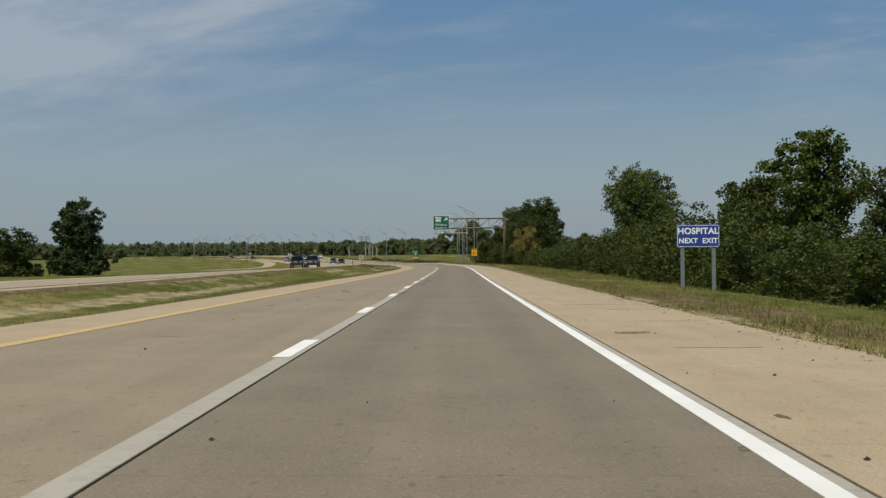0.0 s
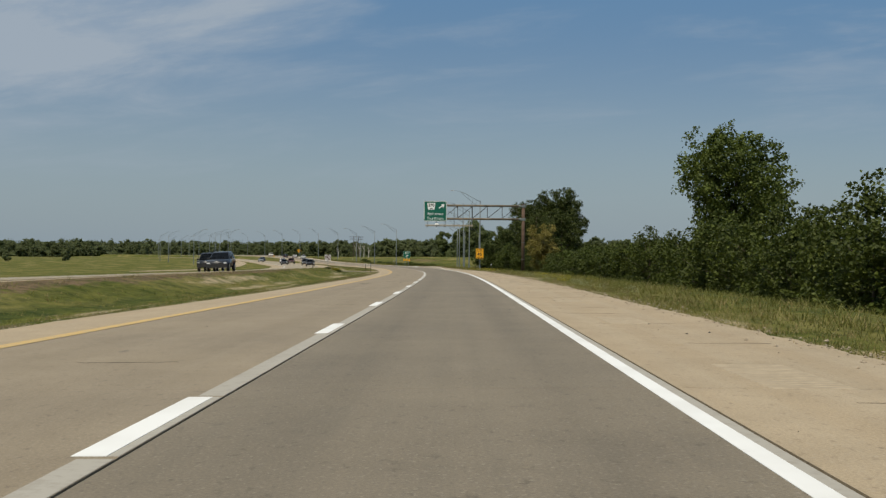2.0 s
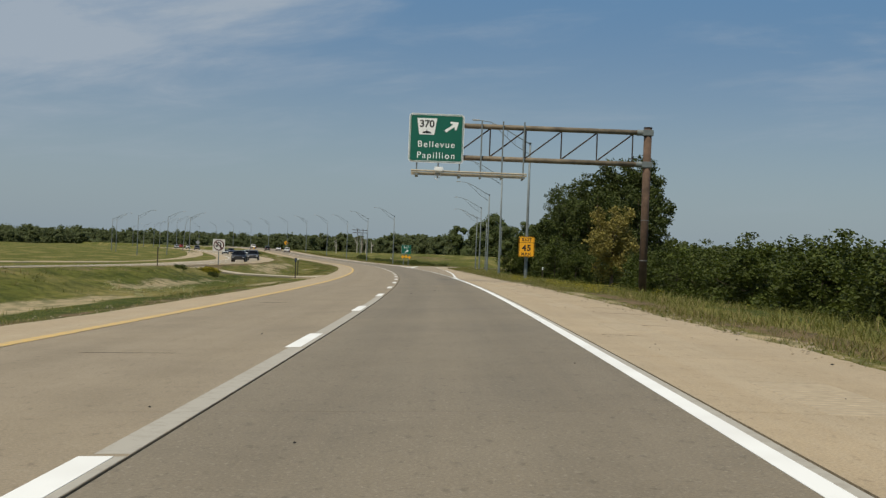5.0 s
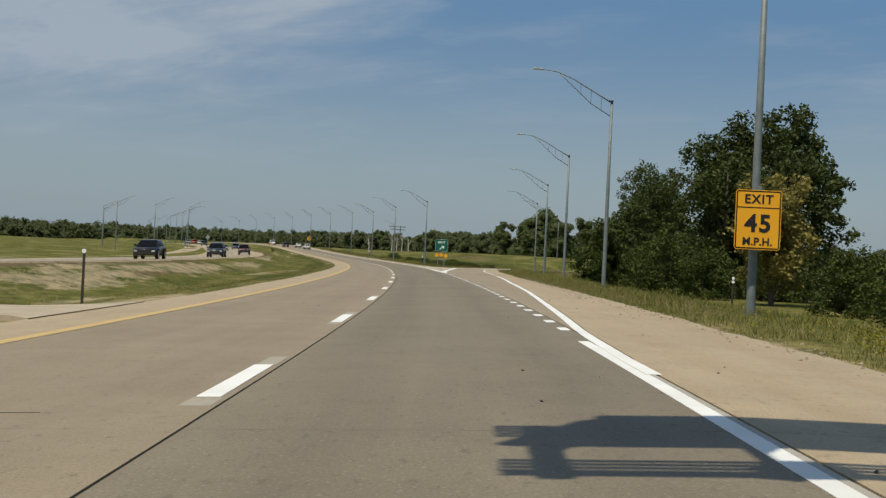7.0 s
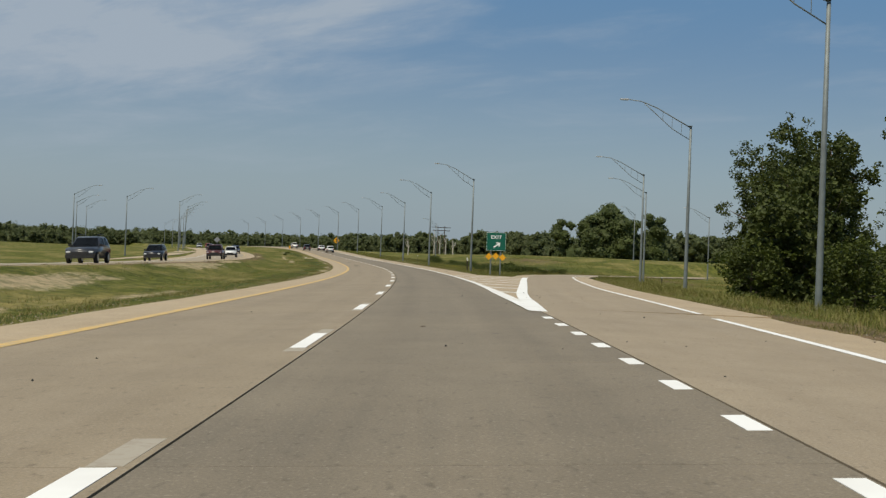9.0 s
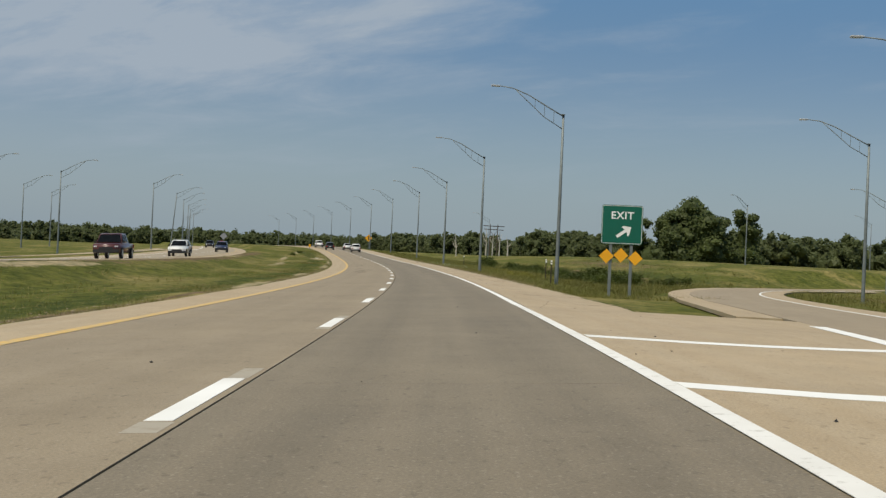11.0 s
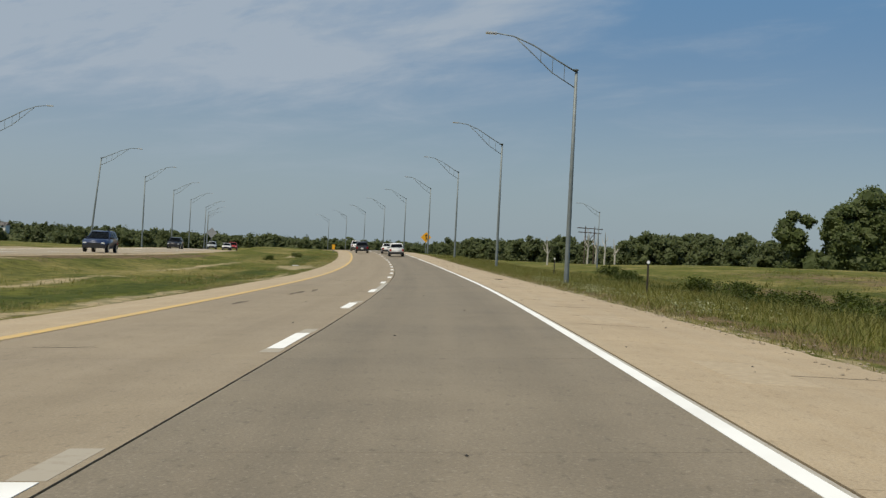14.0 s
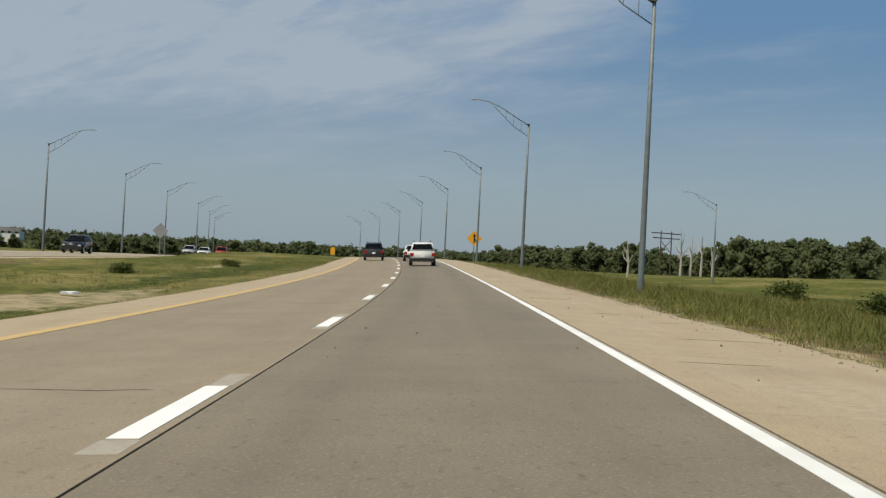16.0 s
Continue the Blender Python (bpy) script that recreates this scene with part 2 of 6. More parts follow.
def turf():
    """Rough summer verge: green and straw patches with bare tan earth. UV: metres across and along."""
    m, nt, bsdf = node_mat("turf")
    uv = nt.nodes.new("ShaderNodeUVMap").outputs[0]
    big = noise_of(nt, uv, 1.0, 5, 0.6, (0.16, 0.045, 1))
    mid = noise_of(nt, uv, 1.0, 5, 0.65, (0.9, 0.22, 1))
    fine = noise_of(nt, uv, 5.0, 5, 0.75)
    green = blended(nt, ranged(nt, mid, 0.35, 0.65), (0.088, 0.102, 0.018), (0.17, 0.165, 0.036))
    straw = blended(nt, ranged(nt, fine, 0.35, 0.65), (0.25, 0.20, 0.07), (0.36, 0.295, 0.118))
    col = blended(nt, ranged(nt, big, 0.46, 0.66), green, straw)
    def spread(name):
        n = nt.nodes.new("ShaderNodeAttribute")
        n.attribute_name = name
        add = nt.nodes.new("ShaderNodeMath")
        nt.links.new(n.outputs["Fac"], add.inputs[0])
        nt.links.new(ranged(nt, mid, 0.3, 0.7, -0.5, 0.5), add.inputs[1])
        ragged = nt.nodes.new("ShaderNodeMath")
        nt.links.new(add.outputs[0], ragged.inputs[0])
        nt.links.new(ranged(nt, fine, 0.3, 0.7, -0.35, 0.35), ragged.inputs[1])
        return ranged(nt, ragged.outputs[0], 0.42, 0.66)

    col = blended(nt, spread("lush"), col, blended(nt, fine, (0.05, 0.066, 0.012), (0.105, 0.12, 0.024)))
    col = blended(nt, spread("dry"), col, blended(nt, fine, (0.13, 0.085, 0.05), (0.27, 0.19, 0.115)))
    col = blended(nt, spread("bare"), col, blended(nt, fine, (0.37, 0.285, 0.165), (0.49, 0.395, 0.25)))
    col = blended(nt, ranged(nt, fine, 0.4, 0.7, 0, 0.55), col, blended(nt, 1.0, col, (0.5, 0.52, 0.45), "MULTIPLY"))
    clump = noise_of(nt, uv, 1.0, 6, 0.7, (1.6, 0.75, 1))
    col = blended(nt, ranged(nt, clump, 0.43, 0.60, 0, 0.85), col, blended(nt, 1.0, col, (0.42, 0.5, 0.42), "MULTIPLY"))
    tuft = noise_of(nt, uv, 1.0, 5, 0.7, (0.35, 0.12, 1))
    col = blended(nt, ranged(nt, tuft, 0.5, 0.66, 0, 0.6), col, blended(nt, 1.0, col, (0.6, 0.72, 0.6), "MULTIPLY"))
    nt.links.new(col, bsdf.inputs["Base Color"])
    bsdf.inputs["Roughness"].default_value = 0.95
    bsdf.inputs["Specular IOR Level"].default_value = 0.1
    bumped(nt, bsdf, clump, 0.8, 0.25)
    return m


M = {
    "lane": concrete("lane_concrete", (0.226, 0.193, 0.140), (0.180, 0.155, 0.115), (0.255, 0.208, 0.142), 0.38, 0, 0.73),
    "passing": concrete("passing_lane_concrete", (0.302, 0.250, 0.174), (0.25, 0.208, 0.148), (0.33, 0.268, 0.185), 0.2, 31, 0.71),
    "shoulder": concrete("shoulder_concrete", (0.44, 0.352, 0.235), (0.375, 0.30, 0.2), (0.47, 0.385, 0.265), 0, 57, 0.76),
    "ramp": concrete("ramp_concrete", (0.335, 0.277, 0.195), (0.29, 0.24, 0.172), (0.36, 0.295, 0.205), 0.1, 83, 0.78),
    "far_lane": concrete("opposing_concrete", (0.36, 0.31, 0.232), (0.31, 0.267, 0.2), (0.39, 0.33, 0.24), 0.1, 11, 0.8),
    "joint": plain("joint_sealant", (0.008, 0.007, 0.006), 0.8, 0, 0.3),
    "white": paint_line("white_line_paint", (0.82, 0.82, 0.79), (0.5, 0.47, 0.42), 0.66),
    "dirty_white": paint_line("grimy_white_paint", (0.76, 0.75, 0.71), (0.5, 0.48, 0.43), 0.56),
    "old_white": paint_line("worn_white_paint", (0.4, 0.37, 0.31), (0.33, 0.295, 0.24), 0.5),
    "ghost": paint_line("ground_off_paint", (0.37, 0.33, 0.26), (0.31, 0.265, 0.2), 0.5),
    "yellow": paint_line("yellow_line_paint", (0.62, 0.41, 0.12), (0.42, 0.325, 0.19), 0.46),
    "turf": turf(),
    "steel": plain("galvanised_steel", (0.185, 0.212, 0.215), 0.6, 0.25, 0.15, 3),
    "rust": plain("weathering_steel", (0.118, 0.074, 0.05), 0.85, 0.1, 0.4, 2.2, 0.3),
    "dark_steel": plain("dark_steel", (0.05, 0.04, 0.03), 0.7, 0.2, 0.3, 5),
    "tan_metal": plain("weathered_tan_metal", (0.40, 0.35, 0.26), 0.6, 0.2, 0.2, 4),
    "alu": plain("bare_aluminium", (0.62, 0.63, 0.63), 0.45, 0.5, 0.1, 5),
    "green_sign": plain("green_sign_sheeting", (0.002, 0.115, 0.075), 0.45, 0, 0.06, 1.2),
    "blue_sign": plain("blue_sign_sheeting", (0.012, 0.055, 0.29), 0.45, 0, 0.06, 1.2),
    "yellow_sign": plain("yellow_sign_sheeting", (0.85, 0.40, 0.012), 0.5, 0, 0.05, 1.2),
    "white_sign": plain("white_sign_sheeting", (0.85, 0.86, 0.85), 0.5, 0, 0.04, 2),
    "black_sign": plain("black_sign_film", (0.012, 0.012, 0.013), 0.5, 0, 0.1, 2),
    "sign_back": plain("unpainted_sign_back", (0.32, 0.33, 0.34), 0.5, 0.4, 0.1, 2),
    "bark": plain("bark", (0.10, 0.075, 0.055), 0.95, 0, 0.35, 5, 0.6),
    "leaf": leafy("cottonwood_leaves", (0.15, 0.19, 0.034), (0.062, 0.086, 0.016)),
    "leaf_dark": leafy("dark_leaves", (0.105, 0.13, 0.028), (0.042, 0.058, 0.013)),
    "leaf_shrub": leafy("shrub_leaves", (0.115, 0.145, 0.022), (0.042, 0.057, 0.010)),
    "leaf_olive": leafy("olive_leaves", (0.36, 0.30, 0.075), (0.19, 0.165, 0.045), 0.3, 0.8),
    "leaf_far": leafy("far_foliage", (0.128, 0.152, 0.056), (0.08, 0.1, 0.037), 0.4, 0.85),
    "leaf_clump": leafy("grove_foliage", (0.115, 0.145, 0.042), (0.066, 0.086, 0.026), 0.35, 0.8),
    "needle": leafy("conifer_foliage", (0.08, 0.115, 0.032), (0.032, 0.052, 0.017), 0.2),
    "grass": leafy("grass_blades", (0.25, 0.235, 0.056), (0.115, 0.125, 0.027), 0.35, 0.85),
    "straw": leafy("dry_grass_blades", (0.38, 0.31, 0.13), (0.23, 0.18, 0.07), 0.3, 0.9),
    "flower": plain("yellow_flowers", (0.55, 0.42, 0.03), 0.8, 0, 0.2),
}

M["joint"].node_tree.nodes["Principled BSDF"].inputs["Specular IOR Level"].default_value = 0.03


# ---- mesh helpers ----
def data_of(name, verts, faces, mats, uvs=None, smooth=False, index=None):
    me = bpy.data.meshes.new(name)
    me.from_pydata([tuple(map(float, v)) for v in verts], [], [tuple(map(int, f)) for f in faces])
    for m in mats if isinstance(mats, (list, tuple)) else [mats]:
        me.materials.append(m)
    if uvs is not None:
        layer = me.uv_layers.new(name="UVMap")
        ids = np.empty(len(me.loops), np.int32)
        me.loops.foreach_get("vertex_index", ids)
        layer.data.foreach_set("uv", np.asarray(uvs, np.float32)[ids].ravel())
    if index is not None:
        me.polygons.foreach_set("material_index", np.asarray(index, np.int32))
    if smooth:
        me.polygons.foreach_set("use_smooth", np.ones(len(me.polygons), bool))
    me.update()
    return me


def mesh_of(bm, name, material, smooth=False):
    bmesh.ops.recalc_face_normals(bm, faces=bm.faces)
    me = bpy.data.meshes.new(name)
    bm.to_mesh(me)
    bm.free()
    for m in material if isinstance(material, (list, tuple)) else [material]:
        me.materials.append(m)
    if smooth:
        me.polygons.foreach_set("use_smooth", np.ones(len(me.polygons), bool))
    return me


def part(name, bm, material, parent, label="", smooth=False):
    """Links a bmesh (or ready mesh) as one mesh object under a thing or a part."""
    me = mesh_of(bm, name, material, smooth) if isinstance(bm, bmesh.types.BMesh) else bm
    ob = new(name, me)
    ob.parent = parent
    return tagged(ob, label)


def thing(name, m, label, category, group="", kind=""):
    ob = new(name)
    ob.empty_display_size = 0.2
    ob.matrix_world = m
    return tagged(ob, label, category, group, kind)


def box(bm, lo, hi, bevel=0.0):
    made = bmesh.ops.create_cube(bm, size=1.0)["verts"]
    lo, hi = Vector(lo), Vector(hi)
    for v in made:
        v.co = Vector(((v.co.x + 0.5) * (hi.x - lo.x) + lo.x, (v.co.y + 0.5) * (hi.y - lo.y) + lo.y, (v.co.z + 0.5) * (hi.z - lo.z) + lo.z))
    if bevel:
        edges = {e for v in made for e in v.link_edges}
        bmesh.ops.bevel(bm, geom=list(edges), offset=bevel, segments=2, affect="EDGES", clamp_overlap=True)
    return bm


def tube(bm, points, radii, sides=10, cap=True):
    """A round bar along points, with a radius at each."""
    points = [Vector(p) for p in points]
    rings = []
    for i, p in enumerate(points):
        way = (points[min(i + 1, len(points) - 1)] - points[max(i - 1, 0)]).normalized()
        a = way.cross(Vector((0, 0, 1)) if abs(way.z) < 0.9 else Vector((1, 0, 0))).normalized()
        b = way.cross(a)
        r = radii[i] if isinstance(radii, (list, tuple)) else radii
        rings.append([bm.verts.new(p + (a * math.cos(q) + b * math.sin(q)) * r) for q in (2 * math.pi * k / sides for k in range(sides))])
    for one, two in zip(rings, rings[1:]):
        for k in range(sides):
            bm.faces.new((one[k], one[(k + 1) % sides], two[(k + 1) % sides], two[k]))
    if cap:
        bm.faces.new(rings[0])
        bm.faces.new(rings[-1][::-1])
    return bm


def plate(bm, w, h, thick, corner=0.0, y=0.0, cx=0.0, cz=0.0, n=5):
    """An upright board facing -y, with rounded corners."""
    pts = []
    if corner:
        for qx, qz, start in ((1, 1, 0), (-1, 1, 90), (-1, -1, 180), (1, -1, 270)):
            for k in range(n + 1):
                a = radians(start + 90 * k / n)
                pts.append((cx + qx * (w / 2 - corner) + corner * math.cos(a), cz + qz * (h / 2 - corner) + corner * math.sin(a)))
    else:
        pts = [(cx + w / 2, cz + h / 2), (cx - w / 2, cz + h / 2), (cx - w / 2, cz - h / 2), (cx + w / 2, cz - h / 2)]
    front = [bm.verts.new((a, y, b)) for a, b in pts]
    rear = [bm.verts.new((a, y + thick, b)) for a, b in pts]
    bm.faces.new(front)
    bm.faces.new(rear[::-1])
    for k in range(len(pts)):
        bm.faces.new((front[k], rear[k], rear[(k + 1) % len(pts)], front[(k + 1) % len(pts)]))
    return bm


def poly_plate(bm, pts, thick, y=0.0):
    front = [bm.verts.new((a, y, b)) for a, b in pts]
    rear = [bm.verts.new((a, y + thick, b)) for a, b in pts]
    bm.faces.new(front)
    bm.faces.new(rear[::-1])
    for k in range(len(pts)):
        bm.faces.new((front[k], rear[k], rear[(k + 1) % len(pts)], front[(k + 1) % len(pts)]))
    return bm


def lettering(text, size, material, parent, x, z, y, name="lettering", spread=1.0, bold=0.0):
    """Raised letters on a board that faces -y, centred at x, z."""
    cu = bpy.data.curves.new(name, "FONT")
    cu.body, cu.size, cu.align_x, cu.align_y = text, size, "CENTER", "CENTER"
    cu.extrude, cu.space_character, cu.offset = 0.003, spread, bold
    tmp = bpy.data.objects.new("tmp", cu)
    scene.collection.objects.link(tmp)
    bpy.context.view_layer.update()
    me = bpy.data.meshes.new_from_object(tmp.evaluated_get(bpy.context.evaluated_depsgraph_get()))
    bpy.data.objects.remove(tmp)
    bpy.data.curves.remove(cu)
    me.materials.clear()
    me.materials.append(material)
    ob = new(name, me)
    ob.parent = parent
    ob.matrix_basis = pose(x, y, z, 90, 0, 0)
    return ob


# ---- surfaces of the road ----
LANE_L, LANE_R, PASS_L, EDGE_L, EDGE_R = -1.76, 1.93, -5.68, -7.55, 4.72


def lane_z(s, u):
    return np.asarray(u) * bank(s)


def shoulder_z(s, u):
    fall = np.interp(s, (0, 119, 236, 425, 543), (-0.01, 0.006, 0.002, -0.02, 0.004))
    return LANE_R * bank(s) + (np.asarray(u) - LANE_R) * fall


RAMP_S = (250, 255, 260, 271, 282, 300, 319, 329, 333, 340, 345, 350, 354, 363, 377, 389, 402, 427)
RAMP_R = (2.0, 2.1, 2.34, 2.84, 3.38, 4.15, 5.2, 5.68, 5.86, 6.26, 6.56, 6.86, 7.1, 7.8, 9.25, 10.6, 12.4, 16.2)
RAMP_L = (1.95, 1.95, 1.95, 1.95, 1.95, 1.95, 1.95, 1.95, 2.14, 2.45, 2.79, 3.2, 3.56, 4.38, 5.72, 7.0, 8.6, 11.9)


def ramp_path():
    """Rows of s, u, half width and level for the exit ramp beyond the nose."""
    out = []
    for s in np.arange(332, 428, 4.0):
        l, r = np.interp(s, RAMP_S, RAMP_L), np.interp(s, RAMP_S, RAMP_R)
        out.append((s, (l + r) / 2, (r - l) / 2))
    s, u, a = 428.0, 14.4, math.atan2(5.2, 38)
    for k in range(26):
        a += 5.0 / 207
        s, u = s + 5 * math.cos(a), u + 5 * math.sin(a)
        out.append((s, u, 2.2))
        if a > radians(75):
            break
    out = np.array(out)
    run = np.concatenate([[0], np.cumsum(np.hypot(np.diff(out[:, 0]), np.diff(out[:, 1])))])
    level = np.interp(run, (0, 26, 60, 98, 150, 200), (0.07, 0.05, 0.03, -0.17, -0.42, -0.9))
    return np.column_stack([out, level])


RAMP = ramp_path()


def opposing_z(s):
    return np.interp(s, (0, 300, 490, 600, 900, 1300), (0.16, 0.0, -0.02, 0.10, 0.2, 0.1)) - 0.75 * climb(s)


def opposing_u(s):
    """Middle of the opposing carriageway."""
    return np.interp(s, (0, 300, 350, 440, 520, 600, 700, 900, 1000), (-21.0, -21.2, -22.4, -23.8, -25.0, -27.0, -30.5, -29.5, -29.0))


def opp_tilt(s):
    return np.maximum(bank(s), 0.0) * np.interp(s, (0, 470, 580), (0.9, 0.9, 0.0))


def opp_z(s, u):
    """Level of the opposing carriageway, which falls to its outer side."""
    return opposing_z(s) + (np.asarray(u) - opposing_u(s)) * opp_tilt(s)


def strip(s, left, right, zl, zr, thick, name, material, mats=None):
    """A long slab between two edges; s in even steps; edges and levels are arrays."""
    x, y, z, h = centre(s)
    c, n = np.cos(h), np.sin(h)
    tl = np.column_stack([x + left * c, y + left * n, z + zl])
    tr = np.column_stack([x + right * c, y + right * n, z + zr])
    k = len(s)
    verts = np.concatenate([tl, tr, tl - (0, 0, thick), tr - (0, 0, thick)])
    uvs = np.concatenate([np.column_stack([left, s]), np.column_stack([right, s])] * 2)
    faces = []
    for i in range(k - 1):
        j = i + 1
        faces += [(i, k + i, k + j, j), (2 * k + i, i, j, 2 * k + j), (k + i, 3 * k + i, 3 * k + j, k + j)]
    faces += [(0, 2 * k, 3 * k, k), (k - 1, 2 * k - 1, 4 * k - 1, 3 * k - 1)]
    return data_of(name, verts, faces, material, uvs)


def ribbon(name, s, left, right, zf, thick, material, parent, label=""):
    s = np.asarray(s, float)
    left, right = left + 0 * s, right + 0 * s
    ob = new(name, strip(s, left, right, zf(s, left), zf(s, right), thick, name, material))
    ob.parent = parent
    return tagged(ob, label)


# ---- ground: one sheet from the verge to the horizon ----
def smooth(x, a, b):
    k = np.clip((x - a) / (b - a), 0, 1)
    return k * k * (3 - 2 * k)


def crossover_s(u):
    """Middle of the paved crossover in the median."""
    return 263.5 + (np.asarray(u, float) + 7.2) * 0.75


def crossover_z(u):
    return np.interp(-np.asarray(u, float), (7.2, 9.5, 13.0, 16.0), (-0.30, -0.36, -0.25, 0.14))


def ground_level(s, u):
    """Level of the earth over the lane's level, for arrays of s and u."""
    s, u = np.asarray(s, float), np.asarray(u, float)
    out = np.zeros_like(u)
    ze = shoulder_z(s, EDGE_R)
    right = np.where(u < 9.5, ze - 0.05 - 0.02 * (u - EDGE_R), ze - 0.147 - 0.135 * (u - 9.5))
    low = -1.55 + 0.35 * np.sin(s / 47.0) * np.sin(u / 31.0) * smooth(u, 16, 60)
    low = low + 0.62 * smooth(s, 425, 470) + 2.75 * smooth(s, 490, 570) * smooth(u, 26, 64)
    right = np.maximum(right, low - 0.85 * climb(s) * smooth(u, 12, 45))
    zl = lane_z(s, EDGE_L)
    oz = opposing_z(s)
    tilt = opp_tilt(s)
    ditch = np.interp(s, (0, 250, 340, 450, 600, 900), (-0.45, -0.6, -0.6, -0.5, -0.4, -0.3))
    shift = opposing_u(s) + 21.0
    v = np.where(u < -11.5, np.minimum(u - shift, -11.5), u)
    left = np.where(u > -11.5, zl - 0.05 + (ditch - zl) * smooth(-u, 7.6, 11.5), ditch + (oz + 5.4 * tilt - 0.012 - ditch) * smooth(-v, 11.5, 15.4))
    # the paved crossover lies on a low bank across the ditch
    bed = np.clip(1 - np.abs(s - crossover_s(u)) / 9.0, 0, 1) * ((u < -7) & (u > -16.5))
    bed = smooth(bed, 0.0, 0.62)
    left = left * (1 - bed) + bed * (crossover_z(u) - 0.1)
    left = np.where(v < -27.5, oz - 6.4 * tilt - 0.07 - 0.9 * smooth(-v, 27.5, 45), left)
    left = np.where((v < -15.85) & (v > -27.5), oz + (v + 21.0) * tilt - 0.14, left)
    out = np.where(u > EDGE_R, right, np.where(u < EDGE_L, left, np.minimum(lane_z(s, u), shoulder_z(s, np.maximum(u, 0))) - 0.1))
    # the ramp and its gore press the sheet down to their own level
    gore = (s > 246) & (s < 404) & (u > LANE_R)
    edge = np.interp(s, RAMP_S, RAMP_R)
    lev = np.interp(s, RAMP[:, 0][:24], RAMP[:, 3][:24])
    cut = np.minimum(shoulder_z(s, u), lev) - 0.1
    beyond = smooth(u - edge, 2.6, 9)
    out = np.where(gore & (u < edge + 9), cut * (1 - beyond) + np.minimum(out, cut + 3) * beyond, out)
    flat_s, flat_u = s.ravel(), u.ravel()
    pick = np.where((flat_s > 321) & (flat_s < 700) & (flat_u > 1.9) & (flat_u < 260))[0]
    if len(pick):
        d = np.hypot(flat_s[pick, None] - RAMP[None, :, 0], flat_u[pick, None] - RAMP[None, :, 1])
        k = d.argmin(1)
        gap = d[np.arange(len(pick)), k] - RAMP[k, 2] - 4.0
        w = 1 - smooth(gap, 0.0, 9.0)
        w = np.where(flat_u[pick] < EDGE_R + 0.5, 0, w)
        flat_out = out.ravel()
        flat_out[pick] = flat_out[pick] * (1 - w) + (RAMP[k, 3] - 0.17) * w
        out = flat_out.reshape(out.shape)
    far = smooth(np.abs(u), 200, 900)
    return out + far * (2.0 + 6.0 * smooth(s, 700, 2500)) + smooth(s, 900, 2200) * 5.0


# bare earth and dried-out stretches: middle s, middle u, half length, half breadth
WORN = {
    "bare": ((30, -9.9, 30, 1.0), (88, -9.6, 26, 0.9), (60, -12.6, 34, 0.4), (136, -9.4, 12, 0.8), (160, -12.0, 22, 0.6), (205, -11, 16, 1.0), (240, -9.2, 9, 0.9), (259, -8.6, 4, 1.4), (272, -8.4, 7, 1.2), (284, -13.2, 16, 1.0), (270, -10.6, 9, 0.8), (312, -14.3, 20, 1.2), (350, -14.6, 16, 1.2), (352, -10.6, 8, 0.6), (398, -16.4, 22, 1.0), (430, -17.4, 14, 0.7), (430, -8.2, 10, 0.5), (462, -8.4, 7, 0.5), (505, -8.2, 16, 0.45), (540, -8.1, 12, 0.45), (574, -9.2, 13, 1.6), (622, -12.5, 12, 0.7), (520, -19.2, 20, 0.6), (120, -14.2, 60, 0.3), (45, -12.3, 22, 0.55), (48, -12.8, 12, 0.4), (142, -11.6, 8, 0.5), (148, -13.7, 16, 0.5), (182, -13.2, 20, 0.5), (310, -14.8, 45, 0.55), (75, -14.2, 25, 0.5), (20, -9.2, 26, 0.8), (230, -12.4, 18, 0.5), (330, -11.8, 14, 0.4), (560, -14.5, 24, 0.5), (515, -13.6, 18, 0.4)),
    # right of u 11 the dark green also paints in the ditch's shade
    "lush": ((120, -8.6, 60, 0.5), (200, -9.0, 60, 1.6), (330, -9.4, 60, 1.3), (400, -9.8, 50, 1.6), (460, -9.6, 50, 1.4), (530, -10, 60, 1.3), (610, -10.5, 40, 1.4), (240, -12.6, 30, 1.2), (95, -11.4, 40, 0.7), (480, 14, 50, 2.2), (560, 15, 60, 2.0), (510, 19.5, 70, 2.6), (500, 11.5, 60, 1.4), (520, 25, 36, 2.6), (600, 24, 30, 3), (560, 40, 60, 4), (470, 28, 24, 4), (640, 34, 50, 4), (140, 9.5, 60, 2.6), (215, 10, 50, 2.5)),
    "dry": ((34, 6.6, 40, 1.5), (190, 6.2, 60, 0.9), (290, 7.5, 30, 1.4), (330, 8.5, 30, 1.6), (60, -8.2, 60, 0.3), (180, -8.2, 70, 0.3), (110, -15.2, 130, 1.0), (290, -15.6, 60, 0.9), (400, -17.6, 60, 1.0), (480, -18.6, 60, 1.1), (560, -19.8, 60, 1.3), (455, -8.0, 130, 0.25), (60, -15.0, 80, 0.5), (160, -15.2, 60, 0.5), (300, -13.4, 50, 0.4), (500, 20, 60, 1.4), (560, 32, 70, 2.2), (610, 48, 60, 3.0), (480, 36, 40, 3.0), (500, 6.0, 110, 0.9), (460, 9.4, 40, 0.7)),
}


def worn_at(key, s, u):
    out = np.zeros_like(s)
    for ms, mu, hs, hu in WORN[key]:
        out = np.maximum(out, np.clip(1.12 - ((s - ms) / hs) ** 2 - ((u - mu) / hu) ** 2, 0, 1))
    return out


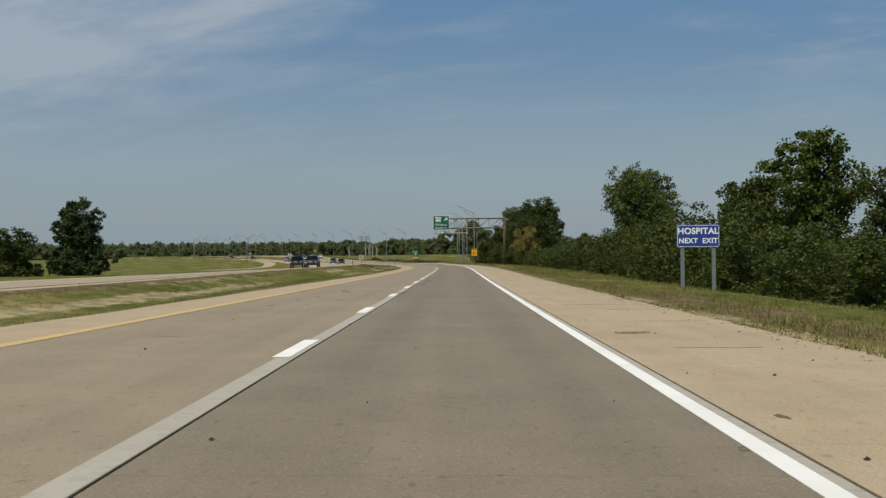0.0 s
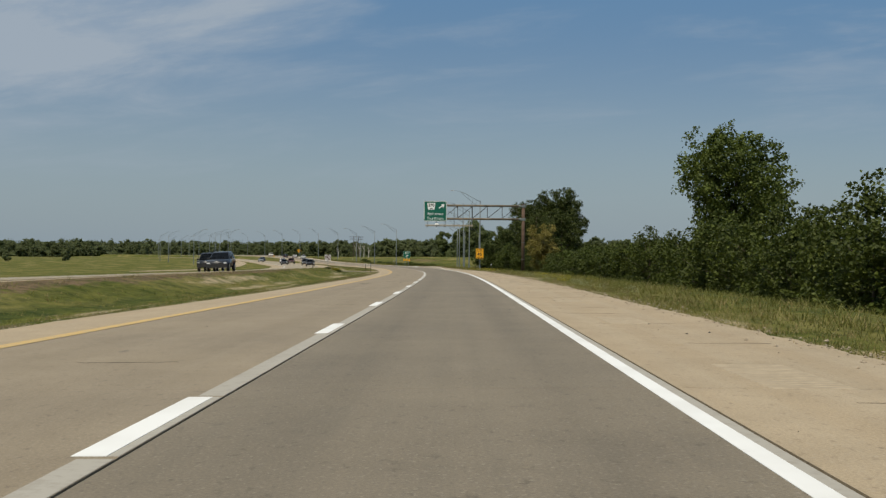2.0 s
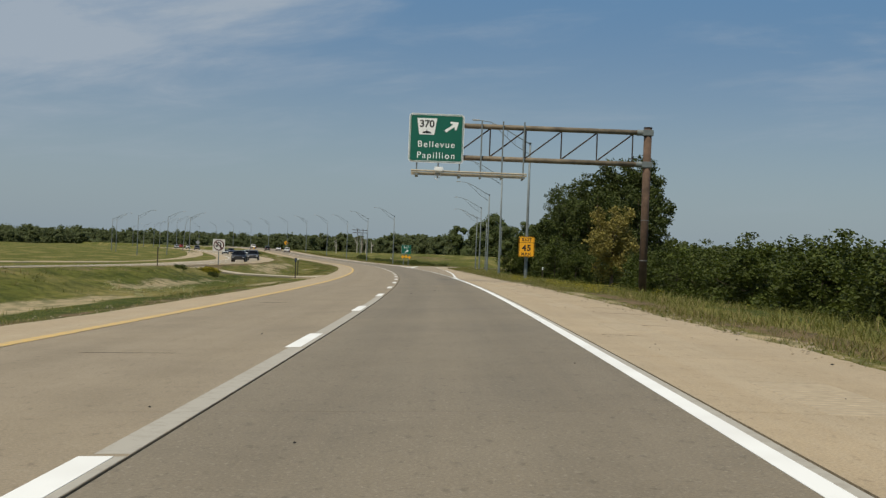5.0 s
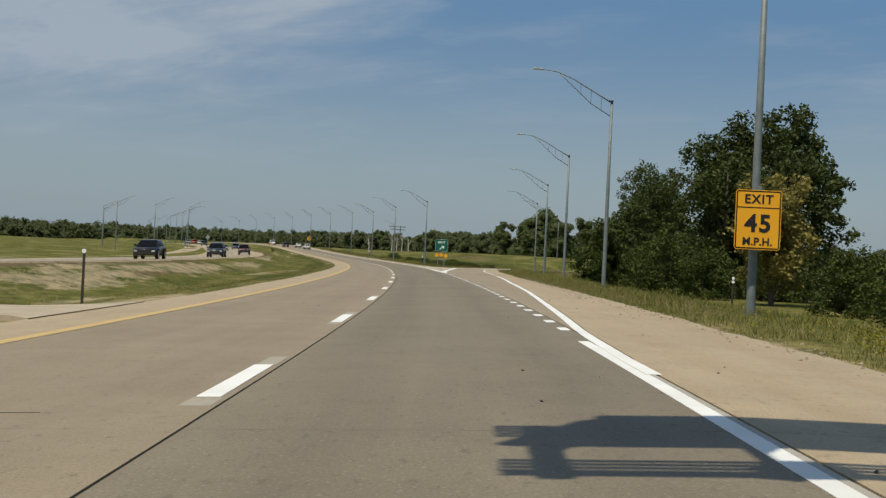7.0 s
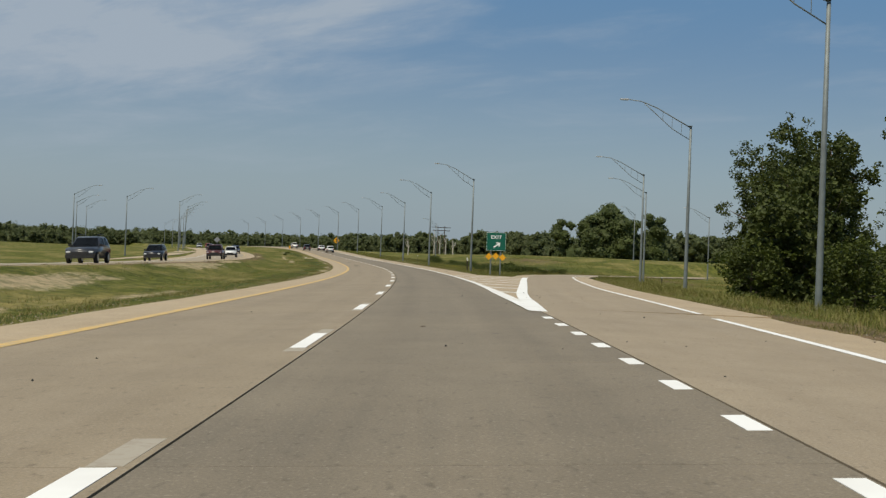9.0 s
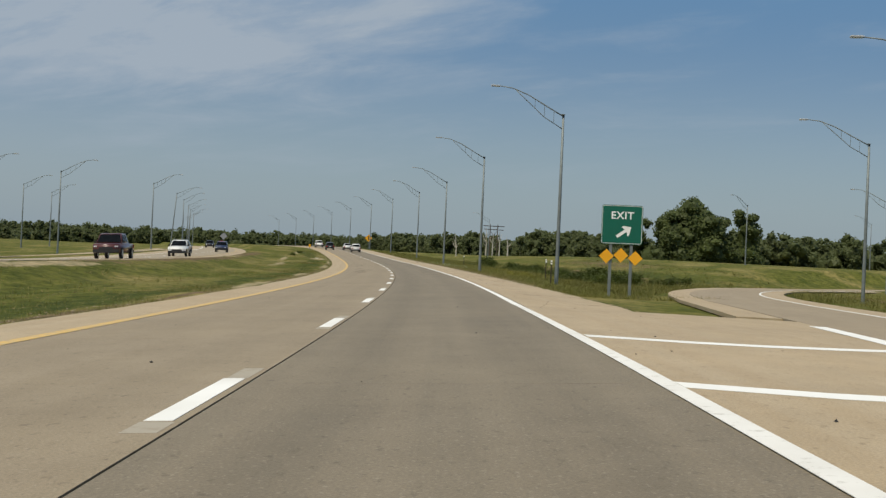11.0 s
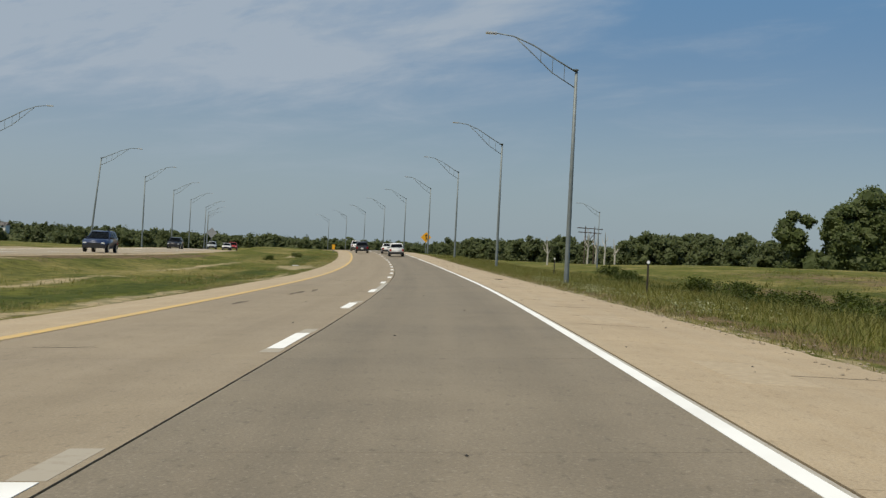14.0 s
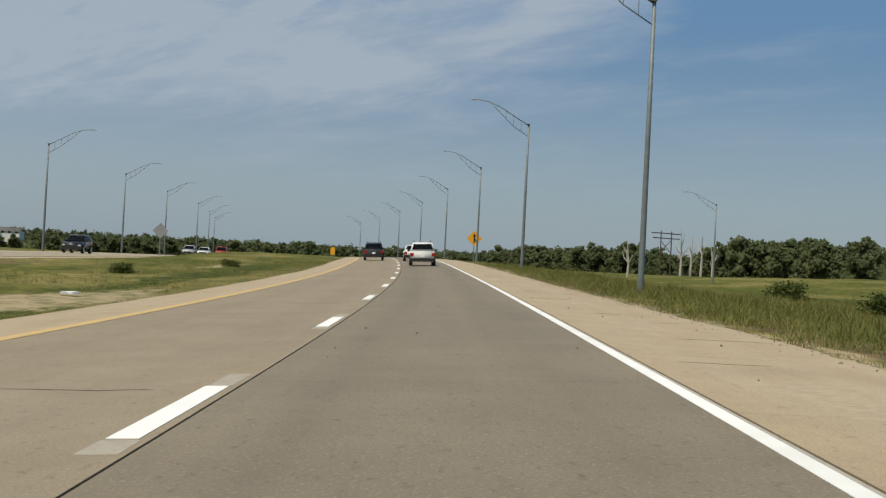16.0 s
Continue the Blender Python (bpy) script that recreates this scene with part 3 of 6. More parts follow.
def build_ground():
    s = np.concatenate([np.arange(-300, -20, 20), np.arange(-20, 700, 2.5), np.arange(700, 1100, 8), np.arange(1100, 2000, 45), np.arange(2000, 4490, 160)])
    right = np.concatenate([np.linspace(0, 4.6, 5), [4.7, 5.2, 5.8, 6.5, 7.3, 8.2, 9.2, 10.4, 11.8, 13.4, 15.2, 17.4, 20, 23, 27, 32, 38, 46, 58, 75, 100, 135, 185, 260, 360, 500, 700, 1000, 1400]])
    left = np.array([-1400, -1100, -850, -650, -500, -380, -280, -210, -160, -125, -100, -80, -65, -54, -46, -42, -40, -38, -36.5, -35, -33, -31, *np.arange(-29.5, -14.2, 0.65), -13.6, -12.6, -11.6, -10.7, -9.9, -9.3, -8.8, -8.4, -8.05, -7.75, -7.5, -5, -2.5])
    u = np.concatenate([left, right])
    S, U = np.meshgrid(s, u, indexing="ij")
    x, y, z, h = centre(S)
    rough = np.array([[noise.noise((a * 0.11, b * 0.25, 0)) for b in u] for a in s])
    amp = np.where((U > EDGE_R + 0.3) | (U < EDGE_L - 0.3), 0.12, 0.0) * np.where((np.abs(U - opposing_u(S)) < 7.2) | ((U < -7) & (U > -17) & (np.abs(S - crossover_s(U)) < 6)), 0, 1)
    gate = (S > 246) & (S < 600) & (U > EDGE_R) & (U < 120)
    amp = np.where(gate, 0.02, amp)
    Z = z + ground_level(S, U) + rough * amp
    verts = np.column_stack([(x + U * np.cos(h)).ravel(), (y + U * np.sin(h)).ravel(), Z.ravel()])
    n, m = S.shape
    i = (np.arange(n - 1)[:, None] * m + np.arange(m - 1)[None, :]).ravel()
    faces = np.column_stack([i, i + 1, i + m + 1, i + m])
    uvs = np.column_stack([U.ravel(), S.ravel()])
    me = data_of("ground", verts, faces, M["turf"], uvs, smooth=True)
    for key in WORN:
        value = worn_at(key, S, U)
        if key == "bare":
            value = np.maximum(value, 0.75 * ((U > EDGE_R) & (U < EDGE_R + 0.55)))
        me.attributes.new(key, "FLOAT", "POINT").data.foreach_set("value", value.ravel().astype(np.float32))
    ob = new("ground", me)
    return tagged(ob, "rough summer grass verge and median with dry and bare patches", "ground", kind="structure")


build_ground()

# ---- the driven carriageway ----
LONG = np.concatenate([np.arange(-30, 700, 3.0), np.arange(700, 1200, 10.0)])
road = tagged(ribbon("road", LONG, EDGE_L + 0.05, np.where((LONG > 322) & (LONG < 400), LANE_R + 0.3, EDGE_R - 0.05), lambda s, u: np.where(u > 2, shoulder_z(s, u), lane_z(s, u)) - 0.07, 0.03, M["joint"], None), "tan concrete two-lane highway curving through grassland", "road", kind="structure")
GAP = 0.007


def lane_r(s):
    """The lane's outer joint."""
    return LANE_R + 0 * np.asarray(s, float)


def slab_row(name, left, right, zf, material, start, stop, pitch, group_label):
    s0 = start
    while s0 < stop:
        s = np.linspace(s0 + 0.0025, s0 + pitch - 0.0025, 3)
        ob = ribbon(name, s, left(s) if callable(left) else left, right(s) if callable(right) else right, zf, 0.12, material, road)
        s0 += pitch


slab_row("slab", LANE_L + 0.009, lambda s: lane_r(s) - GAP, lane_z, M["lane"], -20, 640, 6.6, "")
slab_row("slab", PASS_L + 0.006, LANE_L - 0.015, lane_z, M["passing"], -20, 640, 6.6, "")


def verge_edge(s):
    """The ragged outer edge of the paved shoulder."""
    widen = np.where((s > 250) & (s < 333), np.maximum(EDGE_R, np.interp(s, RAMP_S, RAMP_R) + np.interp(s, (250, 320), (2.7, 1.4))), EDGE_R)
    return widen + np.array([0.14 * noise.noise((a * 0.31, 3.3, 0)) + 0.10 * noise.noise((a * 1.1, 7.1, 0)) + 0.09 * noise.noise((a * 3.3, 2.1, 0)) for a in np.atleast_1d(s)])


def shoulder_left(s):
    """Where the shoulder begins: beside the lane, or beside the opening exit lane."""
    return np.where((s > 250) & (s < 333), np.interp(s, RAMP_S, RAMP_R) + 0.02, lane_r(s) + 0.021)


s0 = -20.0
while s0 < 640:
    if not 327 <= s0 < 396:
        s = np.linspace(s0 + 0.005, s0 + 5.5 - 0.005, 21)
        ribbon("shoulder_slab", s, shoulder_left(s), verge_edge(s), shoulder_z, 0.12, M["shoulder"], road)
    s0 += 5.5
FAR = np.concatenate([np.arange(640, 700, 3.0), np.arange(700, 1200, 10.0)])
ribbon("slab", FAR, LANE_L + GAP, LANE_R - GAP, lane_z, 0.12, M["lane"], road)
ribbon("slab", FAR, PASS_L, LANE_L - 0.02, lane_z, 0.12, M["passing"], road)
ribbon("shoulder_slab", FAR, LANE_R + 0.02, EDGE_R, shoulder_z, 0.12, M["shoulder"], road)
LS = np.arange(-20, 700, 1.5)
inner = EDGE_L + np.array([0.12 * noise.noise((a * 0.2, 9.3, 0)) + 0.08 * noise.noise((a * 0.9, 5.1, 0)) for a in LS])
ribbon("inner_shoulder", LS, inner, PASS_L - 0.012, lane_z, 0.12, M["shoulder"], road, "pale concrete inner shoulder with a ragged grass edge")
ribbon("inner_shoulder", np.arange(700, 1200, 10.0), EDGE_L, PASS_L - 0.012, lane_z, 0.12, M["shoulder"], road)

# the exit lane, its gore and the ramp that turns away
EXIT_S = np.append(np.arange(250, 331.1, 3.0), 332.0)
ribbon("exit_lane", EXIT_S, lane_r(EXIT_S) + 0.022, np.maximum(lane_r(EXIT_S) + GAP + 0.02, np.interp(EXIT_S, RAMP_S, RAMP_R)), shoulder_z, 0.12, M["ramp"], road, "reddish tan concrete exit lane")


def lerp_gore(s, u):
    lev = np.interp(s, RAMP[:, 0][:24], RAMP[:, 3][:24])
    l = np.interp(s, RAMP_S, RAMP_L)
    k = np.clip((u - LANE_R) / np.maximum(l - LANE_R, 0.1), 0, 1)
    return shoulder_z(s, LANE_R) * (1 - k) + lev * k


GORE_S = np.arange(330, 404, 3.0)
ribbon("gore", GORE_S, lane_r(GORE_S) + GAP, np.interp(GORE_S, RAMP_S, RAMP_L), lerp_gore, 0.12, M["shoulder"], road, "pale concrete gore between road and ramp")


def sweep(name, rows, left, right, dz, thick, material, parent, label=""):
    """A band beside the ramp's middle line; left and right in metres from it."""
    ps, pu = rows[:, 0], rows[:, 1]
    a = np.arctan2(np.gradient(pu), np.gradient(ps))
    run = np.concatenate([[0], np.cumsum(np.hypot(np.diff(ps), np.diff(pu)))])
    verts, uvs = [], []
    for off in (left, right):
        off = off + 0 * ps
        s, u = ps - np.sin(a) * off, pu + np.cos(a) * off
        x, y, z, h = centre(s)
        verts.append(np.column_stack([x + u * np.cos(h), y + u * np.sin(h), z + rows[:, 3] + dz]))
        uvs.append(np.column_stack([off, run]))
    k = len(ps)
    allv = np.concatenate(verts + [v - (0, 0, thick) for v in verts])
    faces = []
    for i in range(k - 1):
        j = i + 1
        faces += [(i, k + i, k + j, j), (2 * k + i, i, j, 2 * k + j), (k + i, 3 * k + i, 3 * k + j, k + j)]
    faces += [(0, 2 * k, 3 * k, k), (k - 1, 2 * k - 1, 4 * k - 1, 3 * k - 1)]
    ob = new(name, data_of(name, allv, faces, material, np.concatenate(uvs * 2)))
    ob.parent = parent
    return tagged(ob, label)


ramp = sweep("exit_ramp", RAMP, -RAMP[:, 2], RAMP[:, 2], 0.0, 0.12, M["ramp"], None)
tagged(ramp, "reddish tan concrete exit ramp bending away from the highway", "exit ramp", kind="structure")
sweep("ramp_shoulder", RAMP, RAMP[:, 2] + 0.01, RAMP[:, 2] + 1.5, -0.01, 0.12, M["shoulder"], ramp)
sweep("ramp_shoulder", RAMP[18:], -RAMP[18:, 2] - 1.2, -RAMP[18:, 2] - 0.01, -0.01, 0.12, M["shoulder"], ramp)
sweep("edge_line", RAMP, RAMP[:, 2] - 0.16, RAMP[:, 2] - 0.02, 0.005, 0.004, M["white"], ramp, "solid white edge line")


# ---- lines painted on the road ----
def line(name, s, left, right, zf, material, label="", lift=0.005, parent=None):
    return ribbon(name, s, left, right, lambda a, b: zf(a, b) + lift, 0.004, material, parent or road, label)


DASH0, CYCLE = 14.3, 12.19
for k in range(-2, 62):
    a = DASH0 + k * CYCLE
    aside = 0.06 if 500 < a < 530 else 0.0
    line("lane_dash", np.linspace(a, a + 3.1, 3), LANE_L - 0.285 - aside, LANE_L - 0.088 - aside, lane_z, M["white"])
    if 212 < a < 700:
        line("ground_patch", np.linspace(a - 0.6, a - 0.05, 2), LANE_L - 0.3, LANE_L - 0.06, lane_z, M["ghost"], lift=0.002)
        line("ground_patch", np.linspace(a + 3.15, a + 4.2, 2), LANE_L - 0.27, LANE_L - 0.07, lane_z, M["ghost"], lift=0.002)
    if a < 205 or 512 < a < 526:
        line("worn_line", np.linspace(a, a + 3.1, 3), LANE_L - 0.086 - aside, LANE_L - 0.02, lane_z, M["old_white"], "worn grey remains of a solid white line", lift=0.003)
        line("worn_line", np.linspace(a + 3.2, a + CYCLE - 0.1, 5), LANE_L - 0.225, LANE_L - 0.02, lane_z, M["old_white"], "worn grey remains of a solid white line", lift=0.003)
line("yellow_line", np.arange(-20, 1200, 4.0), PASS_L - 0.28, PASS_L - 0.04, lane_z, M["yellow"], "solid yellow edge line")


def edge_in(s):
    """How far the edge line's outer side lies inside the joint."""
    return np.interp(s, (0, 130, 230, 400, 600), (0.1, 0.1, 0.075, 0.048, 0.05))


def edge_wide(s):
    return np.interp(s, (0, 230, 253, 402, 430), (0.148, 0.145, 0.145, 0.15, 0.125))


for a, b in ((-20, 252), (402, 700)):
    ws = np.arange(a, b + 0.1, 3.0)
    line("worn_line", ws, LANE_R - edge_in(ws) - 0.001, LANE_R - 0.012, lane_z, M["old_white"], "worn grey paint beside the edge line", lift=0.003)
ws = np.arange(-20, 253.1, 3.0)
line("edge_line", ws, LANE_R - edge_in(ws) - edge_wide(ws), LANE_R - edge_in(ws), lane_z, M["white"], "solid white edge line")
es = np.arange(248, 330.1, 2.0)
er = np.interp(es, RAMP_S, RAMP_R)
line("edge_line", es, er - 0.18, er - 0.02, shoulder_z, M["white"], "solid white edge line of the exit lane", lift=0.007)
for k in range(29):
    a = 255.73 + k * 2.525
    line("exit_dash", np.linspace(a, a + 0.78, 2), LANE_R - 0.19, LANE_R - 0.03, lane_z, M["white"])
ws = np.append(np.arange(336, 402, 3.0), 402.0)
wl, wr = np.interp(ws, (336, 345, 350, 363, 385, 402), (-0.23, -0.22, -0.15, -0.08, -0.12, -0.198)), np.interp(ws, (336, 363, 385, 402), (0.1, 0.1, 0.05, -0.048))
line("edge_line", ws, LANE_R + wl, LANE_R + wr, lane_z, M["dirty_white"], "broad grimy white edge line beside the gore", lift=0.012)
ws = np.arange(402, 900, 3.0)
line("edge_line", ws, LANE_R - edge_in(ws) - edge_wide(ws), LANE_R - edge_in(ws), lane_z, M["white"], "solid white edge line")
gs = np.append(np.arange(329.8, 337, 1.2), 337.4)
line("gore_line", gs, LANE_R - 0.24, np.maximum(LANE_R + 0.08, np.interp(gs, RAMP_S, RAMP_L) + 0.1), lerp_gore, M["white"], "solid white gore wedge", lift=0.012)
gs = np.arange(333, 401.1, 3.0)
gl = np.interp(gs, RAMP_S, RAMP_L)
line("gore_line", gs, gl - 0.28, gl + 0.1, lerp_gore, M["white"], "broad white gore line", lift=0.009)
for k in range(7):
    a = 346.25 + 7.2 * k
    l = float(np.interp(a, RAMP_S, RAMP_L))
    bm = bmesh.new()
    pts = [(a, LANE_R + 0.08), (a - 0.28, LANE_R + 0.05 + 0.3 * (l - LANE_R)), (a - 0.26, LANE_R + 0.05 + 0.5 * (l - LANE_R)), (a + 0.02, LANE_R + 0.75 * (l - LANE_R)), (a + 0.42, l - 0.2)]
    for (s1, u1), (s2, u2) in zip(pts, pts[1:]):
        q = []
        for ss, uu in ((s1, u1), (s2, u2), (s2 + 0.5, u2), (s1 + 0.5, u1)):
            q.append(bm.verts.new(at(ss, uu, float(lerp_gore(ss, uu)) + 0.006)))
        bm.faces.new(q)
        low = [bm.verts.new(v.co - Vector((0, 0, 0.004))) for v in q]
        for i in range(4):
            bm.faces.new((q[i], q[(i + 1) % 4], low[(i + 1) % 4], low[i]))
    part("gore_chevron", bm, M["white"], road)

# ---- the opposing carriageway ----
OS = np.concatenate([np.arange(-60, 900, 4.0), np.arange(900, 1400, 20.0)])
om = opposing_u(OS)
far_road = tagged(ribbon("opposing_road", OS, om - 3.7, om + 3.7, lambda s, u: opp_z(s, u), 0.15, M["far_lane"], None), "pale concrete opposing carriageway beyond the median", "road", kind="structure")
ribbon("shoulder_slab", OS, om + 3.72, om + 5.3, lambda s, u: opp_z(s, u) - 0.02, 0.15, M["shoulder"], far_road)
ribbon("shoulder_slab", OS, om - 6.3, om - 3.72, lambda s, u: opp_z(s, u) - 0.03, 0.15, M["shoulder"], far_road)
line("yellow_line", OS, om + 3.4, om + 3.54, lambda s, u: opp_z(s, u), M["yellow"], parent=far_road)
line("edge_line", OS, om - 3.54, om - 3.4, lambda s, u: opp_z(s, u), M["white"], parent=far_road)
for k in range(75):
    a = -20 + k * CYCLE
    mid = float(opposing_u(a))
    line("lane_dash", np.linspace(a, a + 3.05, 2), mid - 0.07, mid + 0.07, lambda s, u: opp_z(s, u), M["white"], parent=far_road)
# paved crossover through the median
cu = np.linspace(-15.9, -7.5, 15)
half = 2.3 + 3.2 * np.clip((cu + 9.2) / 2.0, 0, 1) ** 2 + 2.5 * np.clip((-13.6 - cu) / 2.0, 0, 1) ** 2
bm = bmesh.new()
tops, lows = [], []
for q, hw in zip(cu, half):
    mid, lev = float(crossover_s(q)), float(crossover_z(q))
    tops.append([bm.verts.new(at(mid + k * hw, q, lev)) for k in (-1, 0, 1)])
    lows.append([bm.verts.new(v.co - Vector((0, 0, 0.15))) for v in tops[-1]])
for a, b, c, d in zip(tops, tops[1:], lows, lows[1:]):
    for k in (0, 1):
        bm.faces.new((a[k], a[k + 1], b[k + 1], b[k]))
    bm.faces.new((a[0], b[0], d[0], c[0]))
    bm.faces.new((a[2], c[2], d[2], b[2]))
crossing = new("crossover", mesh_of(bm, "crossover", plain("crossover_concrete", (0.42, 0.35, 0.25), 0.9, 0, 0.14, 0.6)))
tagged(crossing, "narrow pale concrete crossover through the grass median", "road", kind="structure")

# slip road that joins the opposing carriageway
js = np.arange(330, 620, 6.0)
jn = opposing_u(js) - 6.3 - np.interp(js, (330, 430, 520, 600), (24, 10, 3.0, 0.1)) - 2.0
ribbon("slip_road", js, jn - 2.2, jn + 2.2, lambda s, u: ground_level(s, u) + 0.05, 0.2, M["shoulder"], far_road, "pale concrete slip road joining the opposing carriageway")


# ---- trees ----
def leaves_mesh(name, centres, size, rng, material, droop=0.3, aspect=0.75):
    """Folded leaf sprays, one at each centre."""
    n = len(centres)
    nrm = rng.normal(size=(n, 3))
    nrm[:, 2] = np.abs(nrm[:, 2]) + droop
    nrm /= np.linalg.norm(nrm, axis=1)[:, None]
    a = np.cross(nrm, rng.normal(size=(n, 3)))
    a /= np.linalg.norm(a, axis=1)[:, None] + 1e-9
    b = np.cross(nrm, a)
    sz = size * rng.uniform(0.6, 1.35, (n, 1))
    p0, p2 = centres + a * sz, centres - a * sz
    p1 = centres + b * sz * aspect + nrm * sz * 0.25
    p3 = centres - b * sz * aspect + nrm * sz * 0.25
    verts = np.stack([p0, p1, p2, p3], 1).reshape(-1, 3)
    i = np.arange(n) * 4
    faces = np.concatenate([np.column_stack([i, i + 1, i + 2]), np.column_stack([i, i + 2, i + 3])])
    return data_of(name, verts, faces, material)


def crown_points(blobs, count, rng, shell=0.45, each=20):
    """Points in lumpy foliage masses: many small clumps on each blob."""
    vol = np.array([b[3] * b[4] * b[5] for b in blobs]) ** 0.67
    n = max(6, count // each)
    pick = rng.choice(len(blobs), size=n, p=vol / vol.sum())
    bl = np.array(blobs)[pick]
    d = rng.normal(size=(n, 3))
    d /= np.linalg.norm(d, axis=1)[:, None]
    r = rng.uniform(shell, 1.0, (n, 1)) ** 0.6
    c = bl[:, :3] + d * bl[:, 3:] * r
    spread = 0.10 * bl[:, 3:].mean(1) + 0.12
    off = np.clip(rng.normal(size=(n, each, 3)), -1.7, 1.7) * spread[:, None, None] * (1, 1, 0.8)
    return (c[:, None, :] + off).reshape(-1, 3)


def limbs(bm, blobs, height, girth, rng, lean=(0, 0)):
    fork = height * 0.3
    tube(bm, [(0, 0, -0.4), (0.02, 0.03, 0.5), (lean[0] * 0.3, lean[1] * 0.3, fork), (lean[0] * 0.6, lean[1] * 0.6, height * 0.62), (lean[0], lean[1], height * 0.88)], [girth * 1.5, girth, girth * 0.78, girth * 0.42, girth * 0.1], 8)
    for cx, cy, cz, rx, ry, rz in blobs[:14]:
        start = Vector((lean[0] * 0.4, lean[1] * 0.4, min(fork + rng.uniform(0, 0.3) * height, cz * 0.85)))
        end = Vector((cx, cy, cz))
        mid = start.lerp(end, 0.5) + Vector((rng.normal() * 0.3, rng.normal() * 0.3, -0.25))
        tube(bm, [start, mid, end], [girth * 0.38, girth * 0.24, girth * 0.07], 5)


def tree_thing(s, u, height, width, label, category="tree", name="tree", leaf="leaf", count=9000, size=0.17, base=0.22, seed=1, bloblist=None, lean=(0, 0), n_blobs=14, girth=None):
    rng = np.random.default_rng(seed)
    g = float(ground_level(np.array([s]), np.array([u]))[0])
    top = thing(name, Matrix.Translation(at(s, u, g)) @ pose(0, 0, 0, 0, 0, yaw_at(s)), label, category, "trees by the highway")
    blobs = bloblist
    if blobs is None:
        blobs = []
        for k in range(n_blobs):
            h = base + 0.06 + (0.92 - base) * ((k + rng.uniform(0, 1)) / n_blobs)
            q01 = (h - base) / (1.0 - base)
            wide = (0.55 + 0.6 * q01) * math.sqrt(max(0.05, 1 - (max(0, q01 - 0.35) / 0.68) ** 2))
            r = width * 0.5 * min(1, wide) * rng.uniform(0.3, 0.98)
            a = k * 2.4 + rng.uniform(-0.5, 0.5)
            q = width * rng.uniform(0.10, 0.21) * (0.75 + 0.35 * min(1, wide))
            blobs.append((lean[0] * h + r * math.cos(a), lean[1] * h + r * math.sin(a), h * height - q * 0.4, q, q, q * rng.uniform(0.8, 1.1)))
        if base < 0.06:
            for k in range(7):
                a = k * 0.9 + rng.uniform(-0.2, 0.2)
                r = width * rng.uniform(0.3, 0.46)
                blobs.append((r * math.cos(a), r * math.sin(a), height * rng.uniform(0.06, 0.16), width * 0.15, width * 0.15, height * 0.12))
        blobs.append((lean[0] * 0.7, lean[1] * 0.7, height * (base + 0.55 * (1 - base)), width * 0.2, width * 0.2, height * 0.25 * (1 - base)))
    bm = bmesh.new()
    limbs(bm, blobs, height, girth or 0.035 * height * 0.6, rng, lean)
    part("trunk", bm, M["bark"], top, smooth=True)
    part("crown", leaves_mesh("crown", crown_points(blobs, count, rng), size, rng, M[leaf]), None, top)
    return top


tree_thing(110.5, 31, 13.6, 9.0, "tall broad cottonwood with bright green leaves above the shrubs", count=20000, size=0.16, seed=3, base=0.12, n_blobs=20)
tree_thing(113, 26, 9.0, 6.5, "young dark green tree among roadside shrubs", leaf="leaf_shrub", count=10000, size=0.15, seed=4, base=0.05)
tree_thing(124, 28.5, 10.3, 7.5, "dense dark green tree in the roadside thicket", leaf="leaf_dark", count=11000, size=0.15, seed=5, base=0.05)
tree_thing(98, 34, 9.5, 8.0, "dense dark green tree at the end of the thicket", leaf="leaf_dark", count=11000, size=0.15, seed=6, base=0.03)
tree_thing(204, 31.4, 17.2, 13.6, "large round-headed cottonwood standing over lower shrubs", count=24000, size=0.17, seed=7, base=0.33, n_blobs=34)
tree_thing(370, 39, 20.0, 16.0, "tall dark cottonwood with a ragged crown", leaf="leaf_dark", count=24000, size=0.21, seed=8, base=0.12, n_blobs=24)
tree_thing(366, 33, 16.0, 11.5, "broad dark tree at the foot of a taller cottonwood", leaf="leaf_dark", count=14000, size=0.18, seed=9, base=0.04, n_blobs=18)
tree_thing(374, 35, 18.5, 11.5, "tall dark tree with a ragged crown in the roadside grove", leaf="leaf_dark", count=15000, size=0.19, seed=16, base=0.08, n_blobs=20)
tree_thing(340, 29.6, 11.2, 9.6, "small tree with dull yellow-olive foliage", leaf="leaf_olive", count=9000, size=0.16, seed=11, base=0.15)
for k, (s, u, h, w) in enumerate(((399, 28, 8.5, 8), (409, 33, 12, 9), (424, 40.5, 17, 11), (444, 47, 20, 12), (464, 53, 21, 13), (486, 60, 20.5, 14), (434, 55.5, 20, 13), (414, 48.5, 19, 13), (500, 63, 14, 11), (492, 57.5, 22.5, 14), (476, 54, 17, 10), (512, 68, 21, 14))):
    tree_thing(s, u, h, w, "dense dark green tree in the grove beside the ramp", leaf="leaf_dark", count=11000, size=0.2, seed=60 + k, base=0.03, n_blobs=18)
tree_thing(356, 37, 15.0, 12.0, "broad dark tree filling the roadside grove", leaf="leaf_dark", count=13000, size=0.19, seed=17, base=0.03, n_blobs=18)
tree_thing(226, -63.5, 14.0, 8.0, "tall dense tree standing alone across the highway", leaf="needle", count=16000, size=0.2, seed=12, base=0.03, n_blobs=20)
tree_thing(231, -67.5, 12.8, 6.0, "tall dense tree beside a taller one across the highway", leaf="needle", count=12000, size=0.2, seed=13, base=0.03)
